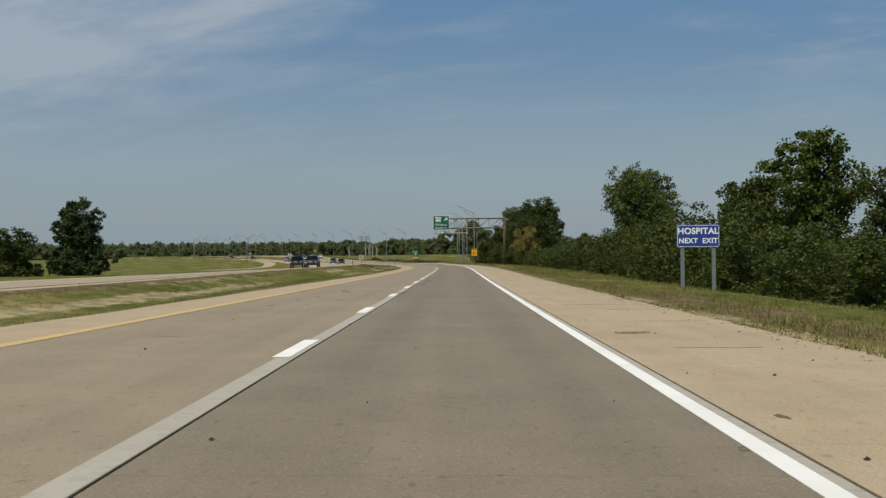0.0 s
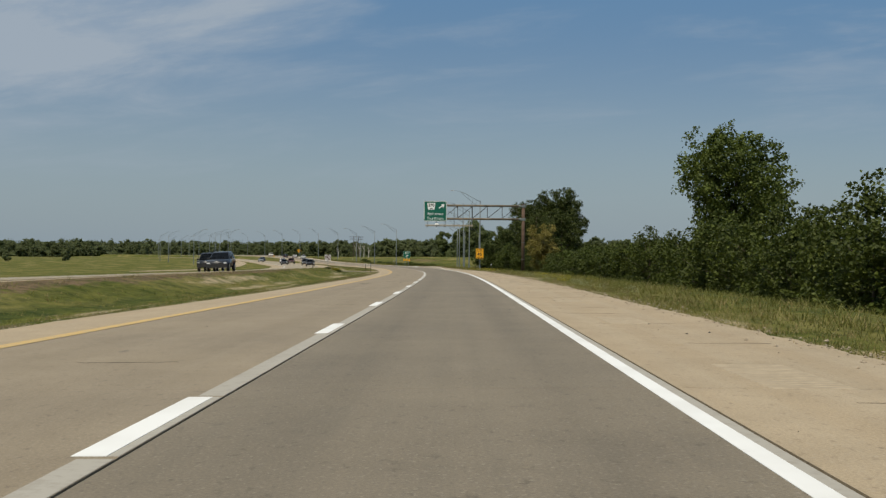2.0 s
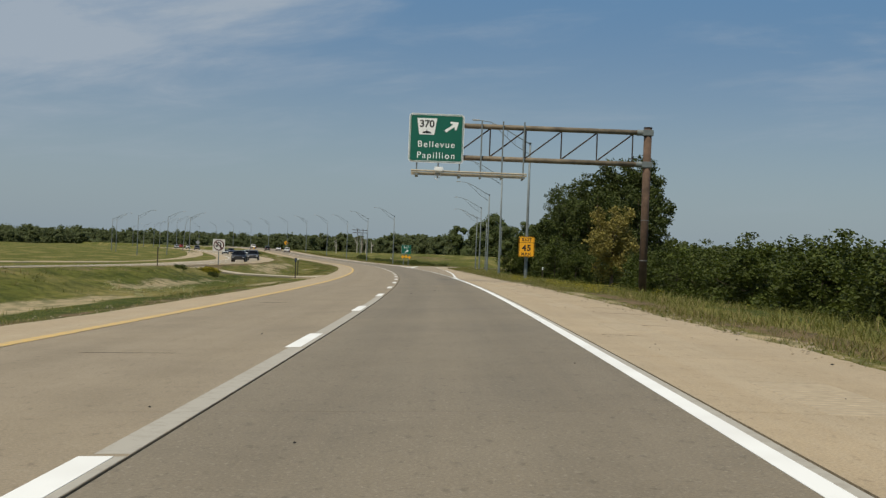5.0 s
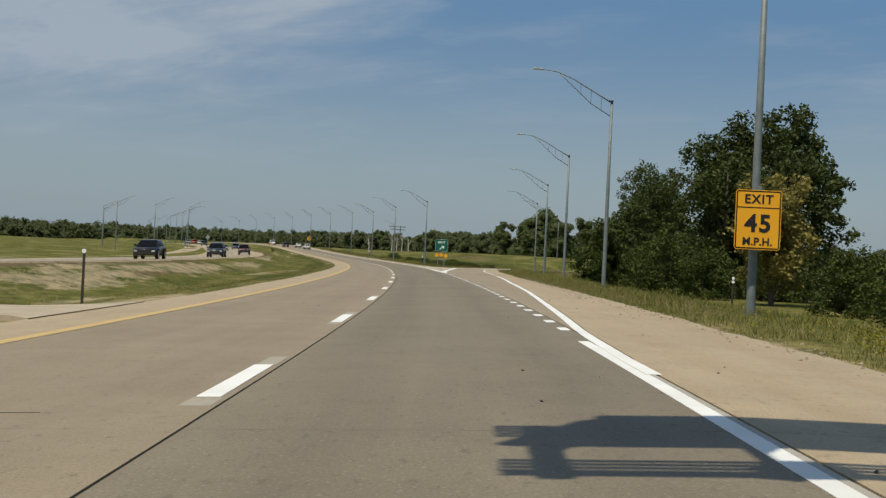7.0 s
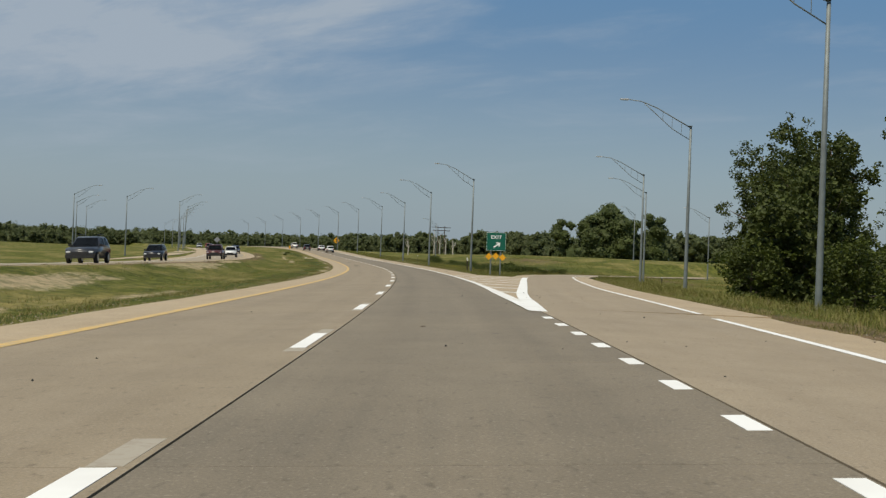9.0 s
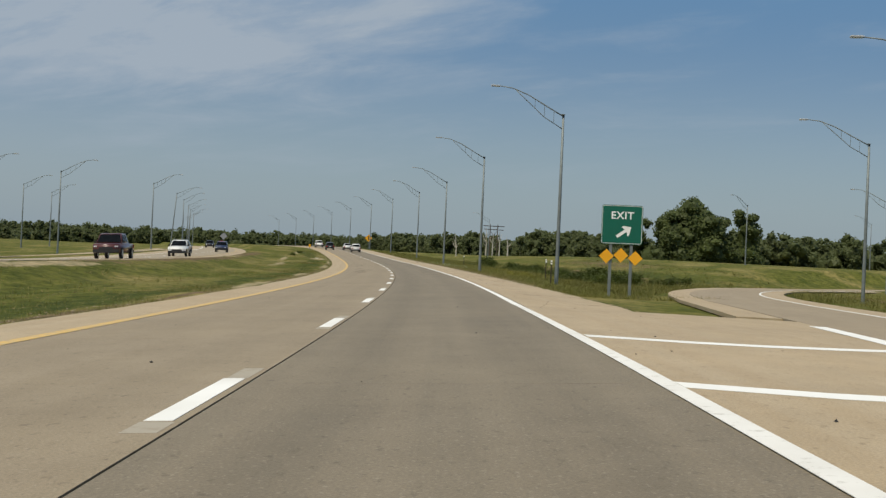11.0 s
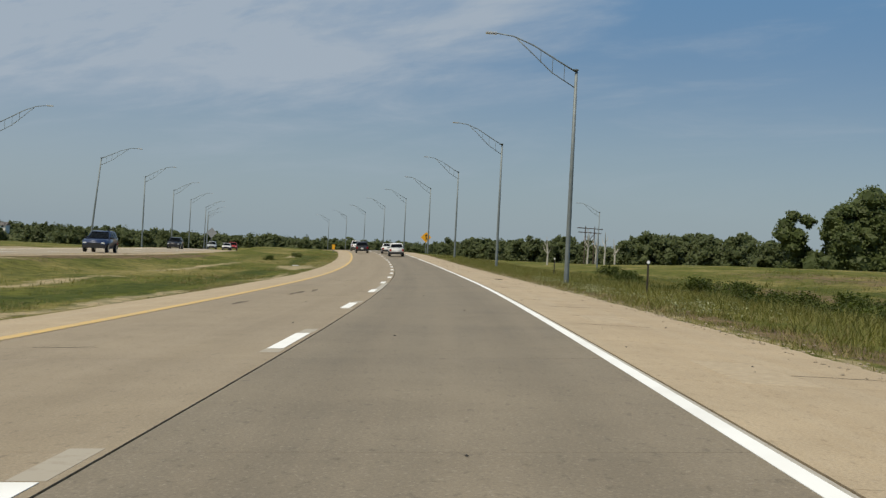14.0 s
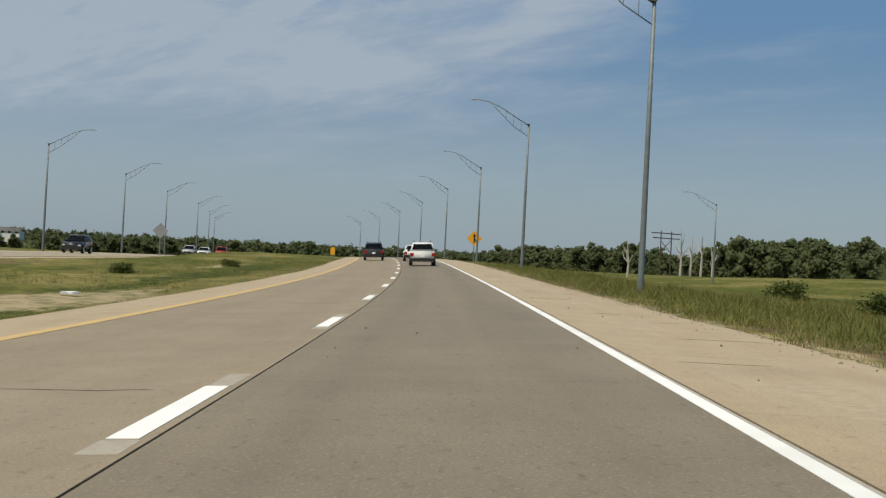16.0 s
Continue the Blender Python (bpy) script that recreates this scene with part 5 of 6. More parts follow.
def diamond_sign(s, u, r, cz, label, glyph="merge", facing=0, field="yellow_sign"):
    top = thing("warning_sign", stand(s, u, 0, facing), label, "road sign")
    bm = bmesh.new()
    box(bm, (-0.05, 0.0, -0.4), (0.05, 0.06, cz + r * 0.8), 0.008)
    part("post", bm, M["steel"], top)
    bm = bmesh.new()
    poly_plate(bm, [(r, cz), (0, cz + r), (-r, cz), (0, cz - r)], 0.008, -0.02)
    board = part("sign_board", bm, M[field], top, "diamond board")
    if glyph == "merge":
        bm = bmesh.new()
        k = r / 0.85
        poly_plate(bm, [(-0.07 * k, cz - 0.5 * k), (0.07 * k, cz - 0.5 * k), (0.07 * k, cz + 0.2 * k), (0.2 * k, cz + 0.2 * k), (0, cz + 0.52 * k), (-0.2 * k, cz + 0.2 * k), (-0.07 * k, cz + 0.2 * k)], 0.003, -0.025)
        poly_plate(bm, [(0.2 * k, cz - 0.42 * k), (0.33 * k, cz - 0.36 * k), (0.08 * k, cz + 0.04 * k), (0.07 * k, cz - 0.14 * k)], 0.003, -0.025)
        part("arrow", bm, M["black_sign"], board)
    return top


diamond_sign(700, 8.3, 0.95, 2.9, "yellow diamond merge sign on a metal post")
diamond_sign(690, -28.5, 0.9, 3.0, "back of a grey diamond sign beside the opposing road", "", 0, "sign_back")
top = thing("work_sign", stand(672, -8.3), "small orange sign at the edge of the median", "road sign")
bm = bmesh.new()
box(bm, (-0.04, 0, -0.3), (0.04, 0.05, 1.0), 0.005)
part("post", bm, M["steel"], top)
bm = bmesh.new()
plate(bm, 0.45, 0.75, 0.01, 0.04, -0.02, 0, 0.85)
part("sign_board", bm, M["yellow_sign"], top, "orange upright board")


def delineator(s, u, heads=2, height=1.35, mat="dark_steel"):
    top = thing("delineator_post", stand(s, u), "slim dark marker post with white reflectors in the grass", "marker post", "marker posts along the verge")
    bm = bmesh.new()
    box(bm, (-0.035, -0.02, -0.3), (0.035, 0.02, height), 0.006)
    part("post", bm, M[mat], top)
    for k in range(heads):
        bm = bmesh.new()
        z = height - 0.05 - k * 0.15
        tube(bm, [(0, -0.035, z), (0, -0.021, z)], 0.062, 12)
        part("reflector", bm, M["white_sign"], top, "round white reflector")
    return top


delineator(464.0, 9.3, 2, 1.55)
delineator(452.4, 8.18, 2, 1.55)
delineator(522, 8.0, 1)
delineator(287, 12.0, 2)
post = delineator(255.4, -8.8, 0, 1.45)
tagged(post, "slim dark post with a small blue plate by the crossover", "marker post", "marker posts along the verge")
bm = bmesh.new()
plate(bm, 0.12, 0.28, 0.008, 0.02, -0.035, 0, 1.28)
part("marker_plate", bm, plain("navy_plate", (0.012, 0.028, 0.085), 0.5, 0, 0.1, 4), post, "small dark blue plate")
delineator(270.3, -9.7, 1, 1.45)
delineator(249.5, -17.0, 0, 1.3)
delineator(244.0, -21.5 - 7, 0, 1.4)
delineator(410, 21.0, 1, 1.0)
delineator(565, 9.6, 1)


def no_turn_sign(s, u):
    """A square white board with a crossed-out bent arrow."""
    top = thing("no_turn_sign", stand(s, u, 0, -2), "white square board with a crossed-out bent arrow in the median", "road sign")
    g = float(ground_level(np.array([s]), np.array([u]))[0])
    cz = 1.72 - g
    bm = bmesh.new()
    box(bm, (-0.035, 0.0, -0.4), (0.035, 0.05, cz + 0.3), 0.006)
    part("post", bm, M["steel"], top)
    bm = bmesh.new()
    plate(bm, 0.92, 0.92, 0.008, 0.06, -0.02, 0, cz)
    board = part("sign_board", bm, plain("dulled_white_sheeting", (0.6, 0.6, 0.58), 0.6, 0, 0.12, 2), top, "dulled white square board")
    bm = bmesh.new()
    ring = [(0.2 * math.cos(q), cz + 0.06 + 0.2 * math.sin(q)) for q in np.linspace(0, math.pi, 9)]
    ring = [(0.15 * a / 0.2, cz + 0.06 + (b - cz - 0.06) * 0.75) for a, b in ring]
    for (a, b), (c, d) in zip(ring, ring[1:]):
        n = Vector((d - b, 0, a - c)).normalized() * 0.045
        poly_plate(bm, [(a + n.x, b + n.z), (c + n.x, d + n.z), (c - n.x, d - n.z), (a - n.x, b - n.z)], 0.003, -0.025)
    poly_plate(bm, [(0.105, cz - 0.25), (0.195, cz - 0.25), (0.195, cz + 0.06), (0.105, cz + 0.06)], 0.003, -0.025)
    poly_plate(bm, [(-0.15, cz - 0.2), (-0.03, cz + 0.02), (-0.27, cz + 0.02)], 0.003, -0.025)
    part("arrow", bm, M["black_sign"], board)
    bm = bmesh.new()
    n = 28
    for k in range(n):
        a, b = 2 * math.pi * k / n, 2 * math.pi * (k + 1) / n
        poly_plate(bm, [(r * math.cos(q), cz + r * math.sin(q)) for r, q in ((0.33, a), (0.41, a), (0.41, b), (0.33, b))], 0.003, -0.029)
    poly_plate(bm, [(-0.27, cz + 0.21), (-0.21, cz + 0.27), (0.27, cz - 0.21), (0.21, cz - 0.27)], 0.003, -0.030)
    part("red_ring", bm, M["red_sign"], board, "red ring with a slash")


M["red_sign"] = plain("red_sign_sheeting", (0.075, 0.014, 0.014), 0.5, 0, 0.05, 2)
no_turn_sign(266.5, -15.5)


def power_frame(s, u, height):
    """A two-legged timber power frame."""
    top = thing("power_pole", stand(s, u, 0, 20), "grey two-legged timber power pole above the trees", "power pole")
    for x in (-2.2, 2.2):
        bm = bmesh.new()
        tube(bm, [(x, 0, -1), (x, 0, height)], [0.24, 0.16], 8)
        part("pole", bm, M["bark"], top)
    for z, w in ((height - 0.8, 6.2), (height - 2.4, 5.6)):
        bm = bmesh.new()
        box(bm, (-w, -0.14, z - 0.16), (w, 0.14, z + 0.16), 0.02)
        part("crossarm", bm, M["bark"], top)
    bm = bmesh.new()
    tube(bm, [(-2.2, 0.2, height - 7), (2.2, 0.2, height - 3)], 0.1, 6)
    tube(bm, [(2.2, 0.3, height - 7), (-2.2, 0.3, height - 3)], 0.1, 6)
    part("brace", bm, M["bark"], top)


power_frame(940, 108, 15.0)


def dead_tree(s, u, height, seed):
    rng = np.random.default_rng(seed)
    top = thing("dead_tree", stand(s, u), "bare dead tree with bleached pale limbs", "tree", "bare trees at the wood")
    bm = bmesh.new()
    tube(bm, [(0, 0, -0.5), (0.1, 0, height * 0.4), (0.5 * rng.normal(), 0, height)], [0.28, 0.2, 0.04], 7)
    part("trunk", bm, M["pale_bark"], top)
    for k in range(6):
        a, z = rng.uniform(0, 6.28), height * rng.uniform(0.3, 0.7)
        bm = bmesh.new()
        r = height * rng.uniform(0.12, 0.25)
        tube(bm, [(0.05, 0, z), (r * 0.6 * math.cos(a), r * 0.6 * math.sin(a), z + r * 0.5), (r * math.cos(a), r * math.sin(a), z + r * 1.3)], [0.11, 0.08, 0.03], 5)
        part("limb", bm, M["pale_bark"], top)


M["pale_bark"] = plain("bleached_wood", (0.45, 0.42, 0.36), 0.9, 0, 0.2, 3)
for k, (s, u, h) in enumerate(((790, 60, 9.5), (793, 63, 8.0), (797, 66.5, 8.5), (800, 52, 7.5), (806, 72, 7.0))):
    dead_tree(s, u, h, 300 + k)


def far_house(x, y, z, w, turn_deg, label):
    top = thing("house", Matrix.Translation((x, y, z)) @ pose(0, 0, 0, 0, 0, turn_deg), label, "house", "houses among the far trees")
    bm = bmesh.new()
    box(bm, (-w / 2, -4, -5), (w / 2, 4, 2.6))
    wall = part("wall", bm, M["house_wall"], top)
    bm = bmesh.new()
    for q in (-1, 1):
        quad = [bm.verts.new(c) for c in ((-w / 2 - 0.5, q * 4.6, 2.4), (w / 2 + 0.5, q * 4.6, 2.4), (w / 2 + 0.5, 0, 4.6), (-w / 2 - 0.5, 0, 4.6))]
        bm.faces.new(quad)
    bmesh.ops.solidify(bm, geom=bm.faces[:], thickness=0.25)
    part("roof", bm, M["house_roof"], top, "grey pitched roof")
    for k in range(int(w // 4)):
        bm = bmesh.new()
        box(bm, (-w / 2 + 1.4 + 4 * k, -4.06, 1.2), (-w / 2 + 2.8 + 4 * k, -3.98, 2.7))
        part("window", bm, M["black_sign"], top)


M["house_wall"] = plain("pale_siding", (0.7, 0.69, 0.65), 0.8, 0, 0.1, 1)
M["house_roof"] = plain("grey_shingles", (0.22, 0.21, 0.2), 0.9, 0, 0.2, 1)
for x, y, z, w, turn_deg in ((-452, 1195, 8.0, 12, 12), (-560, 1160, 9.5, 14, 5)):
    far_house(x, y, z, w, turn_deg, "pale house with a grey roof among trees")


# ---- vehicles ----
M["glass"] = plain("tinted_glass", (0.012, 0.014, 0.016), 0.06, 0, 0.1, 1)
M["glass"].node_tree.nodes["Principled BSDF"].inputs["Specular IOR Level"].default_value = 0.28
M["tyre"] = plain("tyre_rubber", (0.02, 0.02, 0.02), 0.85, 0, 0.2, 8)
M["rim"] = plain("alloy_rim", (0.45, 0.46, 0.47), 0.3, 0.8, 0.1, 8)
M["trim"] = plain("black_plastic_trim", (0.018, 0.018, 0.019), 0.6, 0, 0.2, 6)
M["tail"] = plain("red_lamp_glass", (0.32, 0.012, 0.01), 0.2, 0, 0.1, 6)
M["head"] = plain("clear_lamp_glass", (0.75, 0.77, 0.78), 0.12, 0.1, 0.05, 6)


def car_paint(name, colour):
    m, nt, bsdf = node_mat(name)
    pos = nt.nodes.new("ShaderNodeTexCoord").outputs["Object"]
    dust = ranged(nt, noise_of(nt, pos, 2.2, 4), 0.5, 0.8, 0, 0.08)
    nt.links.new(blended(nt, dust, colour, (0.3, 0.26, 0.2)), bsdf.inputs["Base Color"])
    bsdf.inputs["Roughness"].default_value = 0.32
    bsdf.inputs["Coat Weight"].default_value, bsdf.inputs["Coat Roughness"].default_value = 0.6, 0.06
    return m


PAINT = {k: car_paint(k + "_car_paint", c) for k, c in {"charcoal": (0.035, 0.037, 0.042), "white": (0.78, 0.78, 0.76), "black": (0.012, 0.012, 0.014), "silver": (0.42, 0.44, 0.45), "navy": (0.02, 0.035, 0.09), "maroon": (0.085, 0.022, 0.018), "red": (0.42, 0.028, 0.02), "grey": (0.12, 0.125, 0.13)}.items()}


def loft(bm, profile, width):
    """A closed side outline (y, z) given breadth by width(y, z)."""
    sides = [[bm.verts.new((q * width(y, z) / 2, y, z)) for y, z in profile] for q in (-1, 1)]
    bm.faces.new(sides[0])
    bm.faces.new(sides[1][::-1])
    n = len(profile)
    for k in range(n):
        bm.faces.new((sides[0][k], sides[1][k], sides[1][(k + 1) % n], sides[0][(k + 1) % n]))
    return bm


SHAPES = {
    # length, breadth, body outline, cabin outline
    "suv": (4.6, 1.9, [(-2.3, 0.42), (-2.3, 0.98), (-2.22, 1.06), (0.85, 1.04), (2.02, 0.93), (2.25, 0.78), (2.3, 0.42), (2.15, 0.3), (-2.15, 0.3)], [(-2.22, 1.02), (-1.86, 1.58), (-1.65, 1.66), (-0.9, 1.7), (-0.1, 1.67), (0.1, 1.61), (0.98, 1.0)]),
    "car": (4.6, 1.8, [(-2.3, 0.42), (-2.3, 0.9), (-2.2, 0.98), (0.9, 0.92), (2.1, 0.8), (2.28, 0.66), (2.3, 0.36), (2.1, 0.26), (-2.1, 0.26)], [(-1.95, 0.95), (-1.25, 1.4), (-1.0, 1.45), (0.2, 1.45), (0.45, 1.4), (1.25, 0.9)]),
    "pickup": (5.6, 2.0, [(-2.8, 0.55), (-2.8, 1.12), (-0.6, 1.12), (1.3, 1.14), (2.6, 1.08), (2.78, 0.95), (2.8, 0.5), (2.6, 0.4), (-2.7, 0.45)], [(-0.75, 1.1), (-0.62, 1.78), (-0.5, 1.84), (0.95, 1.84), (1.15, 1.78), (1.75, 1.12)]),
}


def wheel(parent, x, y, r):
    bm = bmesh.new()
    tube(bm, [(-0.11, 0, 0), (-0.1, 0, 0), (0.1, 0, 0), (0.11, 0, 0)], [r * 0.86, r, r, r * 0.86], 20)
    tyre = part("tyre", bm, M["tyre"], parent, smooth=False)
    tyre.matrix_basis = pose(x, y, r)
    bm = bmesh.new()
    tube(bm, [(-0.118, 0, 0), (0.118, 0, 0)], r * 0.62, 14)
    part("rim", bm, M["rim"], tyre)


def vehicle(kind, paint, m, label, category="car", group=""):
    """A road vehicle facing +y."""
    length, wide, body, cabin = SHAPES[kind]
    top = thing("pickup_truck" if kind == "pickup" else kind if kind == "suv" else "car", m, label, category, group)
    half = length / 2
    bm = bmesh.new()
    loft(bm, body, lambda y, z: wide - 0.16 * max(0, abs(y) / half - 0.8) / 0.2 - (0.1 if z < 0.5 else 0.0))
    bmesh.ops.recalc_face_normals(bm, faces=bm.faces)
    bmesh.ops.bevel(bm, geom=bm.edges[:], offset=0.05, segments=2, affect="EDGES", clamp_overlap=True)
    shell = part("body", bm, PAINT[paint], top, smooth=True)
    low, high = min(z for _, z in cabin), max(z for _, z in cabin)
    narrow = lambda y, z: wide - 0.12 - 0.42 * (z - low) / (high - low)
    bm = bmesh.new()
    loft(bm, cabin, narrow)
    bmesh.ops.recalc_face_normals(bm, faces=bm.faces)
    bmesh.ops.bevel(bm, geom=bm.edges[:], offset=0.035, segments=2, affect="EDGES", clamp_overlap=True)
    part("cabin", bm, PAINT[paint], top, smooth=True)
    (y0, z0), (y1, z1) = cabin[0], cabin[1]
    (y5, z5), (y4, z4) = cabin[-1], cabin[-2]

    def pane(name, ya, za, yb, zb, inset, push):
        n = Vector((0, za - zb, yb - ya)).normalized() * push
        bm = bmesh.new()
        q = []
        for (yy, zz), f in (((ya, za), 0.08), ((yb, zb), 0.08)):
            wq = narrow(yy, zz) / 2 - inset
            q.append([bm.verts.new((-wq, yy + n.y, zz + n.z)), bm.verts.new((wq, yy + n.y, zz + n.z))])
        bm.faces.new((q[0][0], q[0][1], q[1][1], q[1][0]))
        bmesh.ops.solidify(bm, geom=bm.faces[:], thickness=0.01)
        part(name, bm, M["glass"], top)

    mix_at = lambda a, b, k: a + (b - a) * k
    pane("rear_window", mix_at(y0, y1, 0.2), mix_at(z0, z1, 0.2), mix_at(y0, y1, 0.92), mix_at(z0, z1, 0.92), 0.1, 0.022)
    pane("windscreen", mix_at(y5, y4, 0.1), mix_at(z5, z4, 0.1), mix_at(y5, y4, 0.94), mix_at(z5, z4, 0.94), 0.08, -0.022)
    for side in (-1, 1):
        for ya, yb in ((0.06, 0.46), (0.5, 0.94)):
            bm = bmesh.new()
            ring = []
            za, zb = mix_at(low, high, 0.16), mix_at(low, high, 0.86)
            rear_lo, rear_hi = mix_at(y0, y1, 0.2) + 0.14, mix_at(y0, y1, 0.9) + 0.16
            fore_lo, fore_hi = mix_at(y5, y4, 0.2) - 0.16, mix_at(y5, y4, 0.9) - 0.14
            for yl, yh in ((ya, ya), (yb, yb)):
                for zz, lo_y, hi_y in ((za, rear_lo, fore_lo), (zb, rear_hi, fore_hi)):
                    ring.append(bm.verts.new((side * (narrow(0, zz) / 2 + 0.006), mix_at(lo_y, hi_y, yl), zz)))
            bm.faces.new((ring[0], ring[2], ring[3], ring[1]))
            bmesh.ops.solidify(bm, geom=bm.faces[:], thickness=0.008)
            part("side_window", bm, M["glass"], top)
        bm = bmesh.new()
        box(bm, (side * (wide / 2 + 0.02) - 0.1, y5 - 0.35, low + 0.05), (side * (wide / 2 + 0.02) + 0.1, y5 - 0.2, low + 0.2), 0.03)
        part("mirror", bm, M["trim"], top)
        zt = body[1][1]
        bm = bmesh.new()
        box(bm, (side * (wide / 2 - 0.2) - 0.13, -half - 0.012, zt - 0.34), (side * (wide / 2 - 0.2) + 0.13, -half + 0.2, zt - 0.06), 0.02)
        part("tail_lamp", bm, M["tail"], top, "red tail lamp")
        zf = body[5][1]
        bm = bmesh.new()
        box(bm, (side * (wide / 2 - 0.26) - 0.14, half - 0.25, zf - 0.14), (side * (wide / 2 - 0.26) + 0.14, half + 0.008, zf - 0.03), 0.03)
        part("headlamp", bm, M["head"], top, "clear headlamp")
    zb0 = body[0][1]
    for y, yy, name in ((-half - 0.03, -half + 0.2, "rear_bumper"), (half - 0.2, half + 0.03, "front_bumper")):
        bm = bmesh.new()
        box(bm, (-wide / 2 + 0.08, y, zb0 - 0.12), (wide / 2 - 0.08, yy, zb0 + 0.12), 0.03)
        part(name, bm, M["trim"], top)
    bm = bmesh.new()
    plate(bm, 0.32, 0.16, 0.006, 0, -half - 0.04, 0, zb0 + 0.25 if kind != "pickup" else zb0 + 0.05)
    part("number_plate", bm, M["white_sign"], top, "plain white number plate")
    bm = bmesh.new()
    box(bm, (-0.5, half - 0.05, zb0 + 0.1), (0.5, half + 0.016, zb0 + 0.28), 0.01)
    part("grille", bm, M["trim"], top)
    r = 0.36 if kind != "pickup" else 0.4
    for x in (-wide / 2 + 0.12, wide / 2 - 0.12):
        for y in (-half * 0.62, half * 0.64):
            wheel(top, x, y, r)
    if kind == "suv":
        for x in (-0.6, 0.6):
            bm = bmesh.new()
            tube(bm, [(x, -1.7, 1.75), (x, -1.6, 1.8), (x, 0.0, 1.8), (x, 0.1, 1.75)], 0.022, 6)
            part("roof_rail", bm, M["trim"], top)
    return top


def on_lane(s, u):
    """On the driven carriageway, heading along it."""
    return Matrix.Translation(at(s, u, float(lane_z(s, u)) + 0.0)) @ pose(0, 0, 0, 0, -math.degrees(math.atan(float(bank(s)))), yaw_at(s))


def oncoming(s, lane):
    """On the opposing carriageway, heading back. lane: 0 by the median, 1 outside."""
    u = float(opposing_u(s)) + (1.85 if lane == 0 else -1.85)
    lean = math.degrees(math.atan(float(opp_tilt(s))))
    return Matrix.Translation(at(s, u, float(opp_z(s, u)))) @ pose(0, 0, 0, 0, lean, yaw_at(s) + 180)


AHEAD, TOWARDS = "traffic ahead on the highway", "traffic on the opposing carriageway"
vehicle("suv", "charcoal", on_lane(664, -4.1), "dark grey SUV in the passing lane seen from behind", "car", AHEAD)
vehicle("suv", "white", on_lane(636, -0.25), "white SUV in the driving lane with a dark rear window", "car", AHEAD)
vehicle("car", "white", on_lane(659, -0.5), "white car ahead of a white SUV in the driving lane", "car", AHEAD)
vehicle("pickup", "white", on_lane(712, -3.5), "white pickup truck far ahead in the passing lane", "truck", AHEAD)
for s, lane, kind, paint, label, cat in (
    (177, 0, "suv", "charcoal", "dark grey SUV coming towards us beyond the median", "car"),
    (194, 1, "pickup", "black", "black pickup truck coming towards us beyond the median", "truck"),
    (332, 0, "car", "black", "black car coming towards us beyond the median", "car"),
    (384, 0, "suv", "charcoal", "dark SUV coming towards us beyond the median", "car"),
    (436, 1, "suv", "black", "black SUV coming towards us beyond the median", "car"),
    (466, 0, "pickup", "maroon", "dark red van-like truck coming towards us", "truck"),
    (503, 0, "suv", "white", "white SUV with a black grille coming towards us", "car"),
    (546, 1, "car", "silver", "silver car coming towards us beyond the median", "car"),
    (574, 0, "suv", "navy", "dark blue SUV coming towards us beyond the median", "car"),
    (660, 1, "suv", "black", "black SUV far off on the opposing carriageway", "car"),
    (735, 0, "car", "white", "white car far off on the opposing carriageway", "car"),
    (748, 1, "suv", "silver", "silver SUV far off on the opposing carriageway", "car"),
    (765, 0, "pickup", "red", "bright red truck far off on the opposing carriageway", "truck"),
):
    vehicle(kind, paint, oncoming(s, lane), label, cat, TOWARDS)


# ---- grass, weeds and litter ----
def tufts(name, n, s_range, u_of, tall, material, label, seed, blades=5, category="grass"):
    rng = np.random.default_rng(seed)
    s = rng.uniform(*s_range, n)
    u = u_of(rng, n, s)
    keep = worn_at("bare", s, u) < 0.35 + 0.5 * rng.uniform(size=n) ** 4
    keep &= ~((u < -7) & (u > -16.5) & (np.abs(s - crossover_s(u)) < 3.4 + 3 * (u > -9)))
    keep &= np.hypot(s[:, None] - RAMP[None, :, 0], u[:, None] - RAMP[None, :, 1]).min(1) > np.where(s > 425, 4.4, 0.0)
    s, u = s[keep], u[keep]
    n = len(s)
    x, y, z, h = centre(s)
    g = ground_level(s, u)
    base = np.column_stack([x + u * np.cos(h), y + u * np.sin(h), z + g - 0.03])
    size = tall(rng, n, s, u)[:, None, None]
    size = size * np.array([0.35 + 0.65 * max(0.0, min(1.4, 0.75 + 1.3 * noise.noise((a * 0.35, b * 0.6, 5.0)))) for a, b in zip(s, u)])[:, None, None]
    lean = rng.normal(size=(n, blades, 3)) * (0.75, 0.75, 0.0)
    foot = base[:, None, :] + rng.normal(size=(n, blades, 3)) * (0.09, 0.09, 0)
    tip = foot + (lean + (0, 0, 1)) * size * rng.uniform(0.6, 1.15, (n, blades, 1))
    wide = np.cross(lean + (0.01, 0, 0), (0, 0, 1))
    wide /= np.linalg.norm(wide, axis=2, keepdims=True) + 1e-9
    w = size * 0.018 + 0.006
    verts = np.stack([foot - wide * w, foot + wide * w, tip], 2).reshape(-1, 3)
    i = np.arange(len(verts) // 3) * 3
    ob = new(name, data_of(name, verts, np.column_stack([i, i + 1, i + 2]), material))
    return tagged(ob, label, category, kind="stuff")


M["field_grass"] = leafy("field_grass_blades", (0.26, 0.235, 0.062), (0.105, 0.112, 0.025), 0.35, 0.85)
M["yellow_leaf"] = leafy("yellow_weed_heads", (0.46, 0.38, 0.028), (0.2, 0.19, 0.02), 0.3, 0.8)
M["white_weed"] = leafy("pale_weed_heads", (0.48, 0.48, 0.27), (0.26, 0.28, 0.14), 0.3, 0.9)


